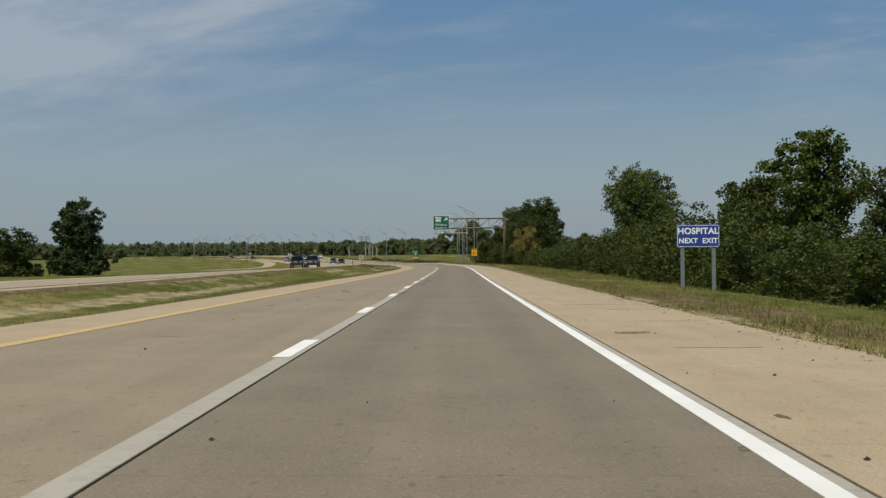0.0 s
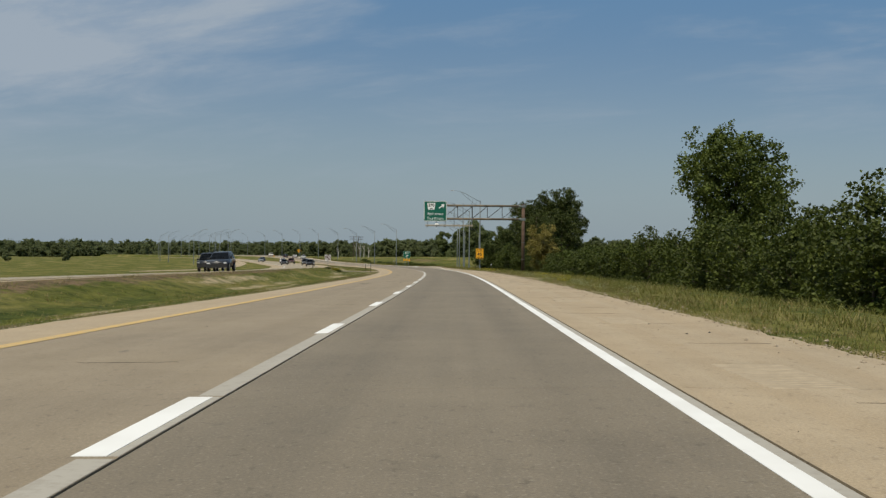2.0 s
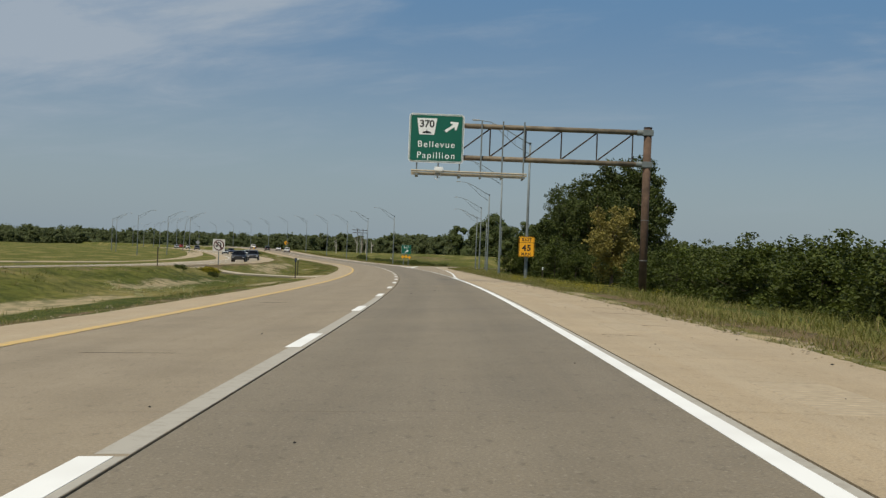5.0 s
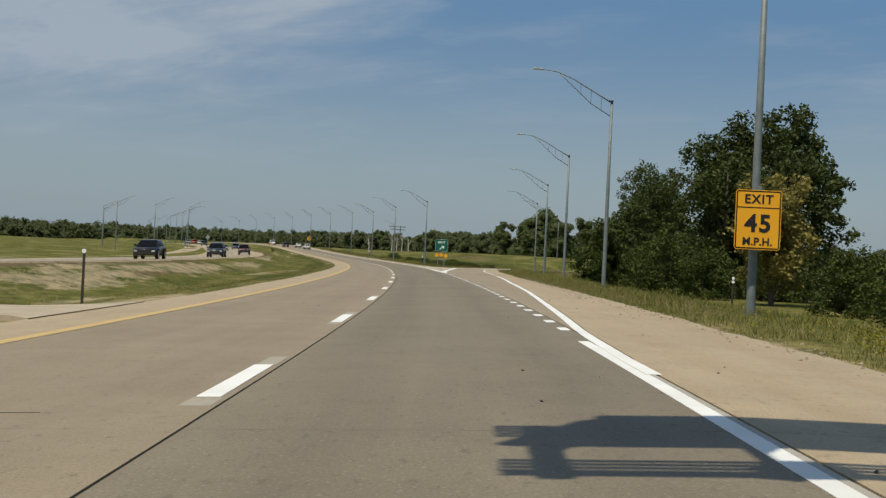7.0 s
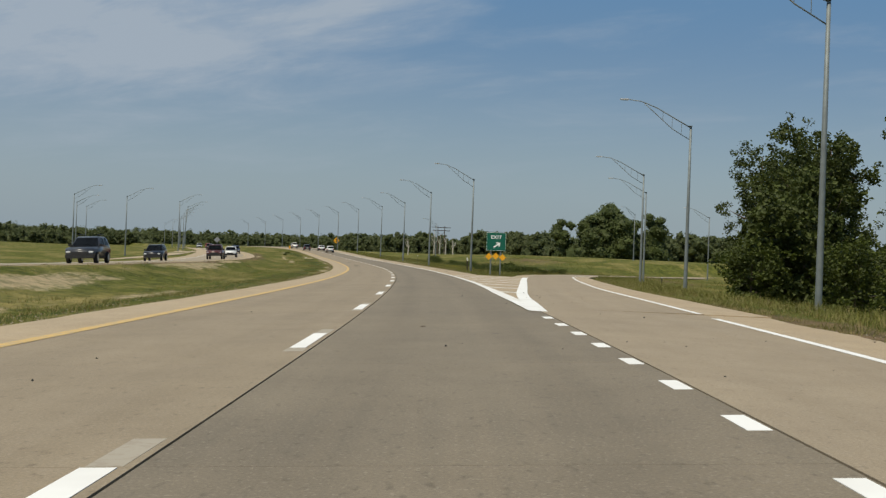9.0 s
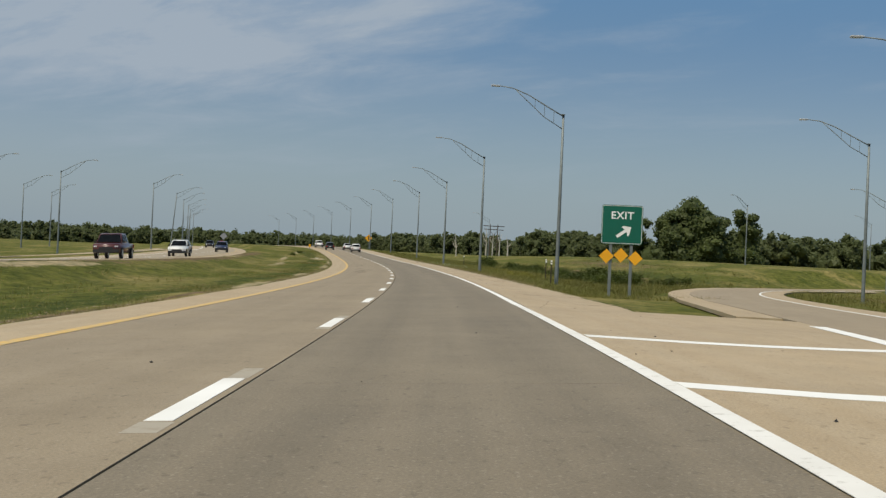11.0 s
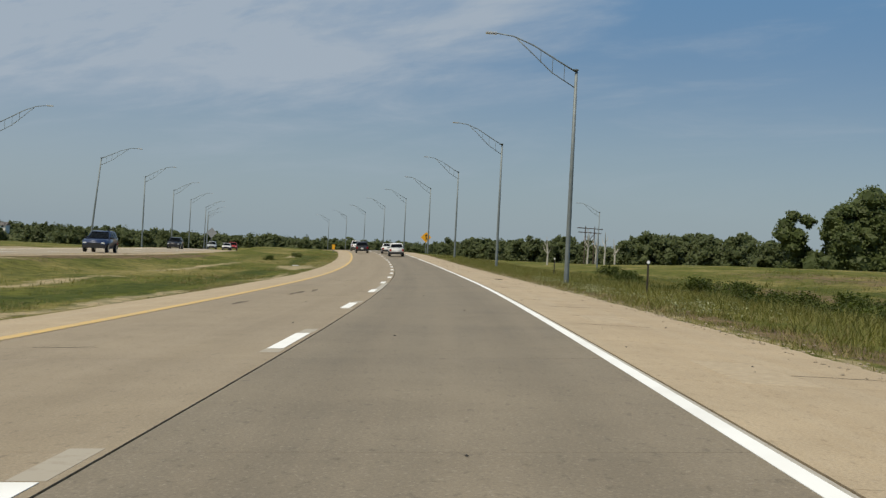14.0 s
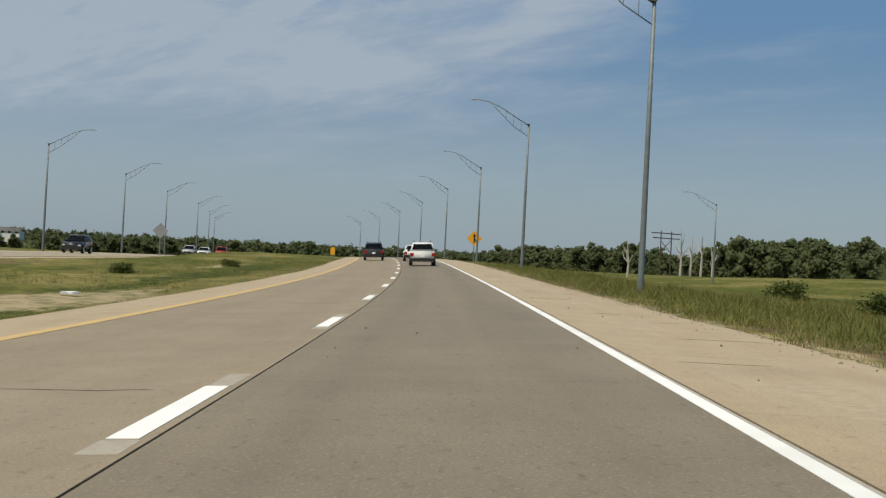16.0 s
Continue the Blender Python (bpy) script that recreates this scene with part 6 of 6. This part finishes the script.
def clear_of_ramp(u, s):
    edge = np.where(s < 330, np.maximum(EDGE_R, np.interp(s, RAMP_S, RAMP_R) * (s > 250) + 1.6), EDGE_R)
    edge = np.where((s >= 330) & (s < 428), np.interp(s, RAMP_S, RAMP_R) + 1.7, edge)
    return np.maximum(edge + 0.02, EDGE_R)


def right_verge(spread):
    return lambda rng, n, s: clear_of_ramp(0, s) + rng.exponential(spread, n)


def left_verge(rng, n, s):
    return np.maximum(EDGE_L - 0.02 - rng.exponential(2.8, n), opposing_u(s) + 5.5 + rng.uniform(0, 1.5, n))


verge_tall = lambda r, n, s, u: r.uniform(0.06, 0.14, n) + (0.08 + 0.22 * np.clip((s - 50) / 60, 0, 1)) * np.clip((u - clear_of_ramp(0, s) - 0.3) / 2.5, 0, 1) * r.uniform(0.3, 1, n)
low_grass = lambda r, n, s, u: r.uniform(0.04, 0.12, n) + 0.09 * np.clip((np.abs(u) - 7) / 6, 0, 1)
tufts("verge_grass", 34000, (-4, 430), right_verge(3.2), verge_tall, M["grass"], "short green grass along the outer verge", 71)
tufts("verge_grass", 36000, (425, 660), right_verge(5.5), verge_tall, M["grass"], "knee-high green grass on the outer verge", 72, 5)
tufts("dry_grass", 5000, (425, 660), right_verge(6.0), lambda r, n, s, u: r.uniform(0.1, 0.3, n), M["straw"], "straw-coloured seed heads among the verge grass", 78)
tufts("dry_grass", 9000, (-4, 425), right_verge(1.6), verge_tall, M["straw"], "straw-coloured dry grass on the outer verge", 73)
tufts("field_grass", 30000, (440, 640), lambda r, n, s: 9.5 + np.minimum(r.exponential(9, n), 40), lambda r, n, s, u: r.uniform(0.25, 0.65, n), M["field_grass"], "tall rough grass in the field beyond the verge", 70, 6)
tufts("median_grass", 26000, (5, 660), left_verge, low_grass, M["grass"], "rough green grass in the median", 74)
tufts("dry_grass", 13000, (5, 660), left_verge, low_grass, M["straw"], "straw-coloured dry grass in the median", 75)


def weed_heads(name, n, s_range, u_of, tall, material, label, seed, heads=26, patches=0):
    """Clumps of small flower heads standing in the grass."""
    rng = np.random.default_rng(seed)
    s = rng.uniform(*s_range, n)
    if patches:
        s = rng.uniform(*s_range, patches)[rng.integers(0, patches, n)] + rng.normal(0, 1.2, n)
    u = u_of(rng, n, s)
    x, y, z, h = centre(s)
    base = np.column_stack([x + u * np.cos(h), y + u * np.sin(h), z + ground_level(s, u)])
    c = base[:, None, :] + rng.normal(size=(n, heads, 3)) * (0.16, 0.16, 0) + rng.uniform(0.3, 1.0, (n, heads, 1)) * tall * np.array((0, 0, 1.0))
    ob = new(name, leaves_mesh(name, c.reshape(-1, 3), 0.022, rng, material))
    return tagged(ob, label, "weeds", kind="stuff")


beside = lambda near, spread: (lambda r, n, s: clear_of_ramp(0, s) + near + r.exponential(spread, n))
weed_heads("yellow_weeds", 46, (112, 160), beside(0.8, 0.8), 0.42, M["yellow_leaf"], "yellow flowering weeds in the verge grass", 76, patches=9)
weed_heads("yellow_weeds", 90, (215, 262), beside(1.0, 1.2), 0.42, M["yellow_leaf"], "yellow flowering weeds in the verge grass", 77, patches=9)
weed_heads("yellow_weeds", 60, (448, 490), beside(2.5, 2.0), 0.45, M["yellow_leaf"], "yellow flowering weeds in the verge grass", 86, patches=8)
weed_heads("white_weeds", 44, (500, 545), beside(0.5, 0.8), 0.35, M["white_weed"], "pale flowering weeds beside the shoulder", 79, patches=9)
weed_heads("white_weeds", 26, (110, 160), beside(0.5, 0.6), 0.35, M["white_weed"], "pale flowering weeds beside the shoulder", 87, patches=8)
weed_heads("white_weeds", 34, (205, 250), lambda r, n, s: -9.5 - r.exponential(1.5, n), 0.3, M["white_weed"], "pale flowering weeds in the median", 80, patches=8)

# low bushes in the field and the median
bush = tree_thing(512, 15.5, 1.1, 2.2, "low dark green bush in the rough grass", "bush", "bush", "leaf_shrub", 2600, 0.06, 0.0, 90, n_blobs=9, girth=0.03)
bush["group"] = "low bushes in the grass"
for k, (s, u, sc) in enumerate(((514, 18.8, 1.16), (515, 20.6, 1.26), (507, 19.4, 0.98), (508, 21.3, 1.93), (507, 21.6, 1.31), (511, 23.9, 1.04), (507, 23.7, 1.37), (505, 23.8, 1.42), (527, 18.6, 0.94), (544, 20.4, 1.23), (568, 20.8, 1.52), (559, 20.7, 1.30), (521, 18.7, 0.64), (500, 17.5, 1.0), (504, 18.6, 1.2), (509, 17.2, 0.9), (520, 15.2, 0.7), (528, 13.8, 0.9), (536, 22, 1.1), (545, 24, 1.3), (553, 19, 0.9), (566, 14, 0.8), (575, 26, 1.3), (590, 20, 1.2), (610, 24, 1.4), (478, 21, 0.9), (640, 28, 1.6), (247.5, -13.2, 0.3), (244, -14.6, 0.3), (520, 28, 1.2), (496, 27, 1.1), (598, -13.5, 0.5), (620, -12.0, 0.5), (472, 13.5, 1.2), (476, 12.5, 0.8), (480, 14.5, 1.3), (484, 13.2, 1.0), (487, 16, 1.3), (491, 14.0, 1.1), (495, 13.0, 0.8), (499, 14.5, 1.1), (503, 13.4, 0.8), (515, 14.0, 1.0), (524, 15.6, 1.0), (532, 16.5, 1.0), (540, 15.0, 0.8), (548, 14.2, 0.9), (468, 15.5, 1.5), (464, 13.8, 1.2), (482, 18, 1.2), (557, 15.6, 0.8), (580, 15.0, 0.8), (572, 17.0, 1.0), (476, 17.5, 1.1), (508, 20.5, 0.9), (460, 12.6, 1.0))):
    g = float(ground_level(np.array([s]), np.array([u]))[0])
    ob = copy_thing(bush, Matrix.Translation(at(s, u, g)) @ pose(0, 0, 0, 0, 0, k * 77))
    ob.scale = (sc * 1.2, sc, sc * 0.8)
weed = tree_thing(250, -14.0, 0.5, 1.5, "low bush of yellow flowering weeds in the median", "bush", "bush", "yellow_leaf", 2200, 0.07, 0.0, 91, n_blobs=9, girth=0.02)
weed.scale = (1.0, 1.0, 0.45)


def scatter_stones(name, n, s_range, u_of, size, material, label, seed, zf):
    rng = np.random.default_rng(seed)
    s = rng.uniform(*s_range, n)
    u = u_of(rng, n, s)
    x, y, z, h = centre(s)
    c = np.column_stack([x + u * np.cos(h), y + u * np.sin(h), z + zf(s, u)])
    corners = np.array([(1, 0, 0), (0, 1, 0), (-1, 0, 0), (0, -1, 0), (0, 0, 0.7), (0, 0, -0.3)])
    r = size * rng.uniform(0.4, 1.6, (n, 1, 1)) * rng.uniform(0.6, 1.3, (n, 6, 1))
    verts = (c[:, None, :] + corners[None] * r).reshape(-1, 3)
    f = np.array([(0, 1, 4), (1, 2, 4), (2, 3, 4), (3, 0, 4), (1, 0, 5), (2, 1, 5), (3, 2, 5), (0, 3, 5)])
    faces = (np.arange(n)[:, None, None] * 6 + f[None]).reshape(-1, 3)
    ob = new(name, data_of(name, verts, faces, material))
    return tagged(ob, label, "gravel" if "gravel" in name else "litter", kind="stuff")


M["stone"] = plain("pale_gravel", (0.32, 0.265, 0.19), 0.9, 0, 0.3, 12)
M["crumb"] = plain("rubber_crumbs", (0.03, 0.028, 0.026), 0.9, 0, 0.3, 12)
scatter_stones("edge_gravel", 5000, (-4, 640), lambda r, n, s: clear_of_ramp(0, s) + r.normal(0, 0.25, n), 0.022, M["stone"], "pale gravel crumbling along the shoulder edge", 81, lambda s, u: np.maximum(ground_level(s, u), np.where((s < 326) | (s > 430), shoulder_z(s, u), -9)) + 0.005)
scatter_stones("edge_gravel", 3500, (0, 640), lambda r, n, s: EDGE_L - 0.1 - np.abs(r.normal(0, 0.5, n)), 0.022, M["stone"], "pale gravel along the median edge", 82, lambda s, u: ground_level(s, u) + 0.01)
scatter_stones("road_litter", 520, (5, 600), lambda r, n, s: np.where(r.uniform(size=n) < 0.6, r.uniform(2.1, 4.6, n), r.uniform(-5.3, 1.8, n)), 0.015, M["crumb"], "dark rubber crumbs and grit on the paving", 83, lambda s, u: np.where(u > LANE_R, shoulder_z(s, u), lane_z(s, u)) + 0.006)


def flat_piece(name, s, u, length, width, material, label, category, seed, zf=lane_z, lift=0.004, n=14, thick=0.003):
    """A thin uneven piece lying on the paving."""
    rng = np.random.default_rng(seed)
    bm = bmesh.new()
    ring = []
    ph = rng.uniform(0, 6.28, 4)
    for k in range(n):
        a = 2 * math.pi * k / n
        q = 0.75 + 0.16 * math.sin(2 * a + ph[0]) + 0.13 * math.sin(3 * a + ph[1]) + 0.1 * math.sin(5 * a + ph[2]) + rng.uniform(-0.06, 0.06)
        ss, uu = s + math.cos(a) * length / 2 * q, u + math.sin(a) * width / 2 * q
        ring.append(bm.verts.new(at(ss, uu, float(zf(ss, uu)) + lift)))
    bm.faces.new(ring)
    low = [bm.verts.new(v.co - Vector((0, 0, thick))) for v in ring]
    for k in range(n):
        bm.faces.new((ring[k], low[k], low[(k + 1) % n], ring[(k + 1) % n]))
    ob = new(name, mesh_of(bm, name, material))
    return tagged(ob, label, category)


M["tar"] = plain("old_tar", (0.15, 0.125, 0.092), 0.85, 0, 0.35, 5)
M["tar"].node_tree.nodes["Principled BSDF"].inputs["Specular IOR Level"].default_value = 0.1
for k, (s, u, l, w) in enumerate(((46.5, -4.0, 2.6, 0.25), (44.2, -3.7, 1.2, 0.2), (136, -4.6, 1.6, 0.8))):
    flat_piece("tar_stain", s, u, l, w, M["tar"], "dark tar stain on the concrete", "stain", 200 + k, n=26)
for k, (s, u, l, w) in enumerate(((470.0, -4.15, 2.4, 0.34), (469.3, -3.95, 1.4, 0.3), (471.0, -4.4, 1.8, 0.2), (473.2, -4.5, 1.3, 0.9), (473.6, -4.1, 1.0, 0.5), (475.0, -4.6, 1.3, 0.16), (478.4, -4.35, 2.6, 0.5), (480.4, -4.1, 3.0, 0.26), (482.6, -3.6, 2.6, 0.7), (505.2, -4.75, 3.2, 0.2), (513.4, -4.2, 4.6, 0.3), (516, -3.9, 3.0, 0.2), (35.8, -4.4, 1.1, 0.1), (39.4, -4.2, 1.4, 0.09), (31.2, -4.5, 1.2, 0.09), (8.8, 2.26, 0.3, 0.1), (7.3, 1.66, 0.25, 0.09), (222.5, 0.02, 0.55, 0.16), (216.6, -0.1, 0.7, 0.14), (232.4, 1.35, 0.9, 0.25), (214.8, 1.7, 0.6, 0.16), (324, -0.45, 0.4, 0.12), (438.5, -0.05, 0.5, 0.13))):
    flat_piece("tar_stain", s, u, l, w, M["tar"], "dark patch on the passing lane", "stain", 220 + k, n=30)


def oil_smear(s, u, along, across, n, seed, sweep=0.0):
    """A black smear: many thin uneven flecks strung across the lane."""
    rng = np.random.default_rng(seed)
    bm = bmesh.new()
    for k in range(n):
        q = rng.normal() * 0.45
        cu, cs = u + q * across / 2, s + q * sweep + rng.normal() * along * 0.22
        half_u, half_s = across * rng.uniform(0.03, 0.13), along * rng.uniform(0.03, 0.1)
        ring = []
        for j in range(9):
            a = 2 * math.pi * j / 9
            r = rng.uniform(0.55, 1.15)
            uu, ss = cu + math.cos(a) * half_u * r, cs + math.sin(a) * half_s * r + math.cos(a) * half_u * 0.25 * sweep
            ring.append(bm.verts.new(at(ss, uu, float(lane_z(ss, uu)) + 0.004 + 0.0002 * k)))
        bm.faces.new(ring)
        low = [bm.verts.new(v.co - Vector((0, 0, 0.003))) for v in ring]
        for j in range(9):
            bm.faces.new((ring[j], low[j], low[(j + 1) % 9], ring[(j + 1) % 9]))
    return tagged(new("oil_stain", mesh_of(bm, "oil_stain", M["oil"])), "black oily smear on the concrete beside the lane line", "stain")


M["oil"] = plain("oily_smear", (0.055, 0.048, 0.036), 0.6, 0, 0.4, 14)
for k, (s, u, along, across, n, sweep) in enumerate(((57.85, -1.5, 0.55, 0.75, 34, 0.35), (58.0, -2.1, 0.2, 0.3, 7, 0.1), (66.5, -1.35, 0.9, 0.5, 24, 0.4), (69.5, -1.55, 1.2, 0.45, 20, 0.4), (73.0, -1.5, 1.4, 0.4, 16, 0.3))):
    oil_smear(s, u, along, across, n, 240 + k, sweep)
M["blue_panel"] = car_paint("blue_panel_paint", (0.03, 0.075, 0.2))
M["olive_panel"] = plain("scraped_panel", (0.11, 0.105, 0.085), 0.5, 0.2, 0.35, 9)
panel = thing("broken_panel", on_lane(42.2, -1.72), "broken blue body panel lying across the lane line", "debris")
for name, pts, mat, lift in (("scraped_end", ((-0.36, 0.05), (-0.1, -0.22), (0.06, -0.2), (0.1, 0.2), (-0.14, 0.26), (-0.3, 0.2)), "olive_panel", 0.012), ("painted_end", ((-0.08, -0.19), (0.2, -0.2), (0.44, 0.0), (0.46, 0.08), (0.3, 0.17), (0.04, 0.21)), "blue_panel", 0.02)):
    bm = bmesh.new()
    ring = [bm.verts.new((0.8 * x, 0.8 * y, lift + 0.035 * max(0.0, x) + 0.01 * (y > 0))) for x, y in pts]
    bm.faces.new(ring)
    bmesh.ops.solidify(bm, geom=bm.faces[:], thickness=0.014)
    part(name, bm, M[mat], panel)
flat_piece("rubber_scrap", 537.1, 3.48, 0.22, 0.42, M["crumb"], "curled scrap of black tyre rubber on the shoulder", "debris", 232, shoulder_z, 0.04, 9, 0.03)
flat_piece("rubber_scrap", 18.7, 2.6, 0.15, 0.7, M["stone"], "thin stick lying on the shoulder", "debris", 233, shoulder_z, 0.03, 8, 0.025)
flat_piece("white_litter", 576, -9.6, 0.9, 0.5, M["white_sign"], "scrap of white litter on bare median soil", "debris", 234, lambda s, u: ground_level(np.array([s]), np.array([u]))[0], 0.12, 8, 0.05)

# rumble grooves on the shoulder
bm = bmesh.new()
for k in range(0, 58):
    s0 = 2.0 + k * 11.0
    if 236 < s0 < 410:
        continue
    for j in range(15):
        s = s0 + j * 0.17
        q = [bm.verts.new(at(ss, uu, float(shoulder_z(ss, uu)) + 0.009)) for ss, uu in ((s, 2.75), (s + 0.06, 2.75), (s + 0.06, 3.45), (s, 3.45))]
        low = [bm.verts.new(at(ss, uu, float(shoulder_z(ss, uu)) - 0.004)) for ss, uu in ((s - 0.04, 2.72), (s + 0.1, 2.72), (s + 0.1, 3.48), (s - 0.04, 3.48))]
        bm.faces.new(q)
        for i in range(4):
            bm.faces.new((q[i], q[(i + 1) % 4], low[(i + 1) % 4], low[i]))
rumble = part("rumble_ridges", bm, plain("rumble_concrete", (0.37, 0.3, 0.205), 0.8, 0, 0.12, 9), road)
rumble["kind"] = "stuff"


# cracks across the shoulder slabs and a few across the lanes
rng = np.random.default_rng(95)
for k in range(150):
    s0 = 3.0 + k * 4.1 + rng.uniform(-1.2, 1.2)
    if 246 < s0 < 402:
        continue
    if k % 5 == 4:
        u0, span, zf = rng.uniform(-5.0, -3.4), rng.uniform(0.7, 1.5), lane_z
    else:
        u0, span, zf = rng.uniform(2.15, 3.6), rng.uniform(0.5, 1.9), shoulder_z
    n = 7
    uu = np.linspace(u0, min(u0 + span, 4.5) if u0 > 0 else u0 + span, n)
    ss = s0 + np.cumsum(rng.normal(0, 0.035, n))
    w = rng.uniform(0.006, 0.016) * np.array([0.3, 1, 1, 1.2, 1, 0.8, 0.3])
    bm = bmesh.new()
    rows = [[bm.verts.new(at(a + q * b, c, float(zf(a, c)) + lift)) for q, lift in ((-1, 0.001), (0, 0.003), (1, 0.001))] for a, b, c in zip(ss, w, uu)]
    for a, b in zip(rows, rows[1:]):
        for i in (0, 1):
            bm.faces.new((a[i], a[i + 1], b[i + 1], b[i]))
    part("crack", bm, M["joint"], road)
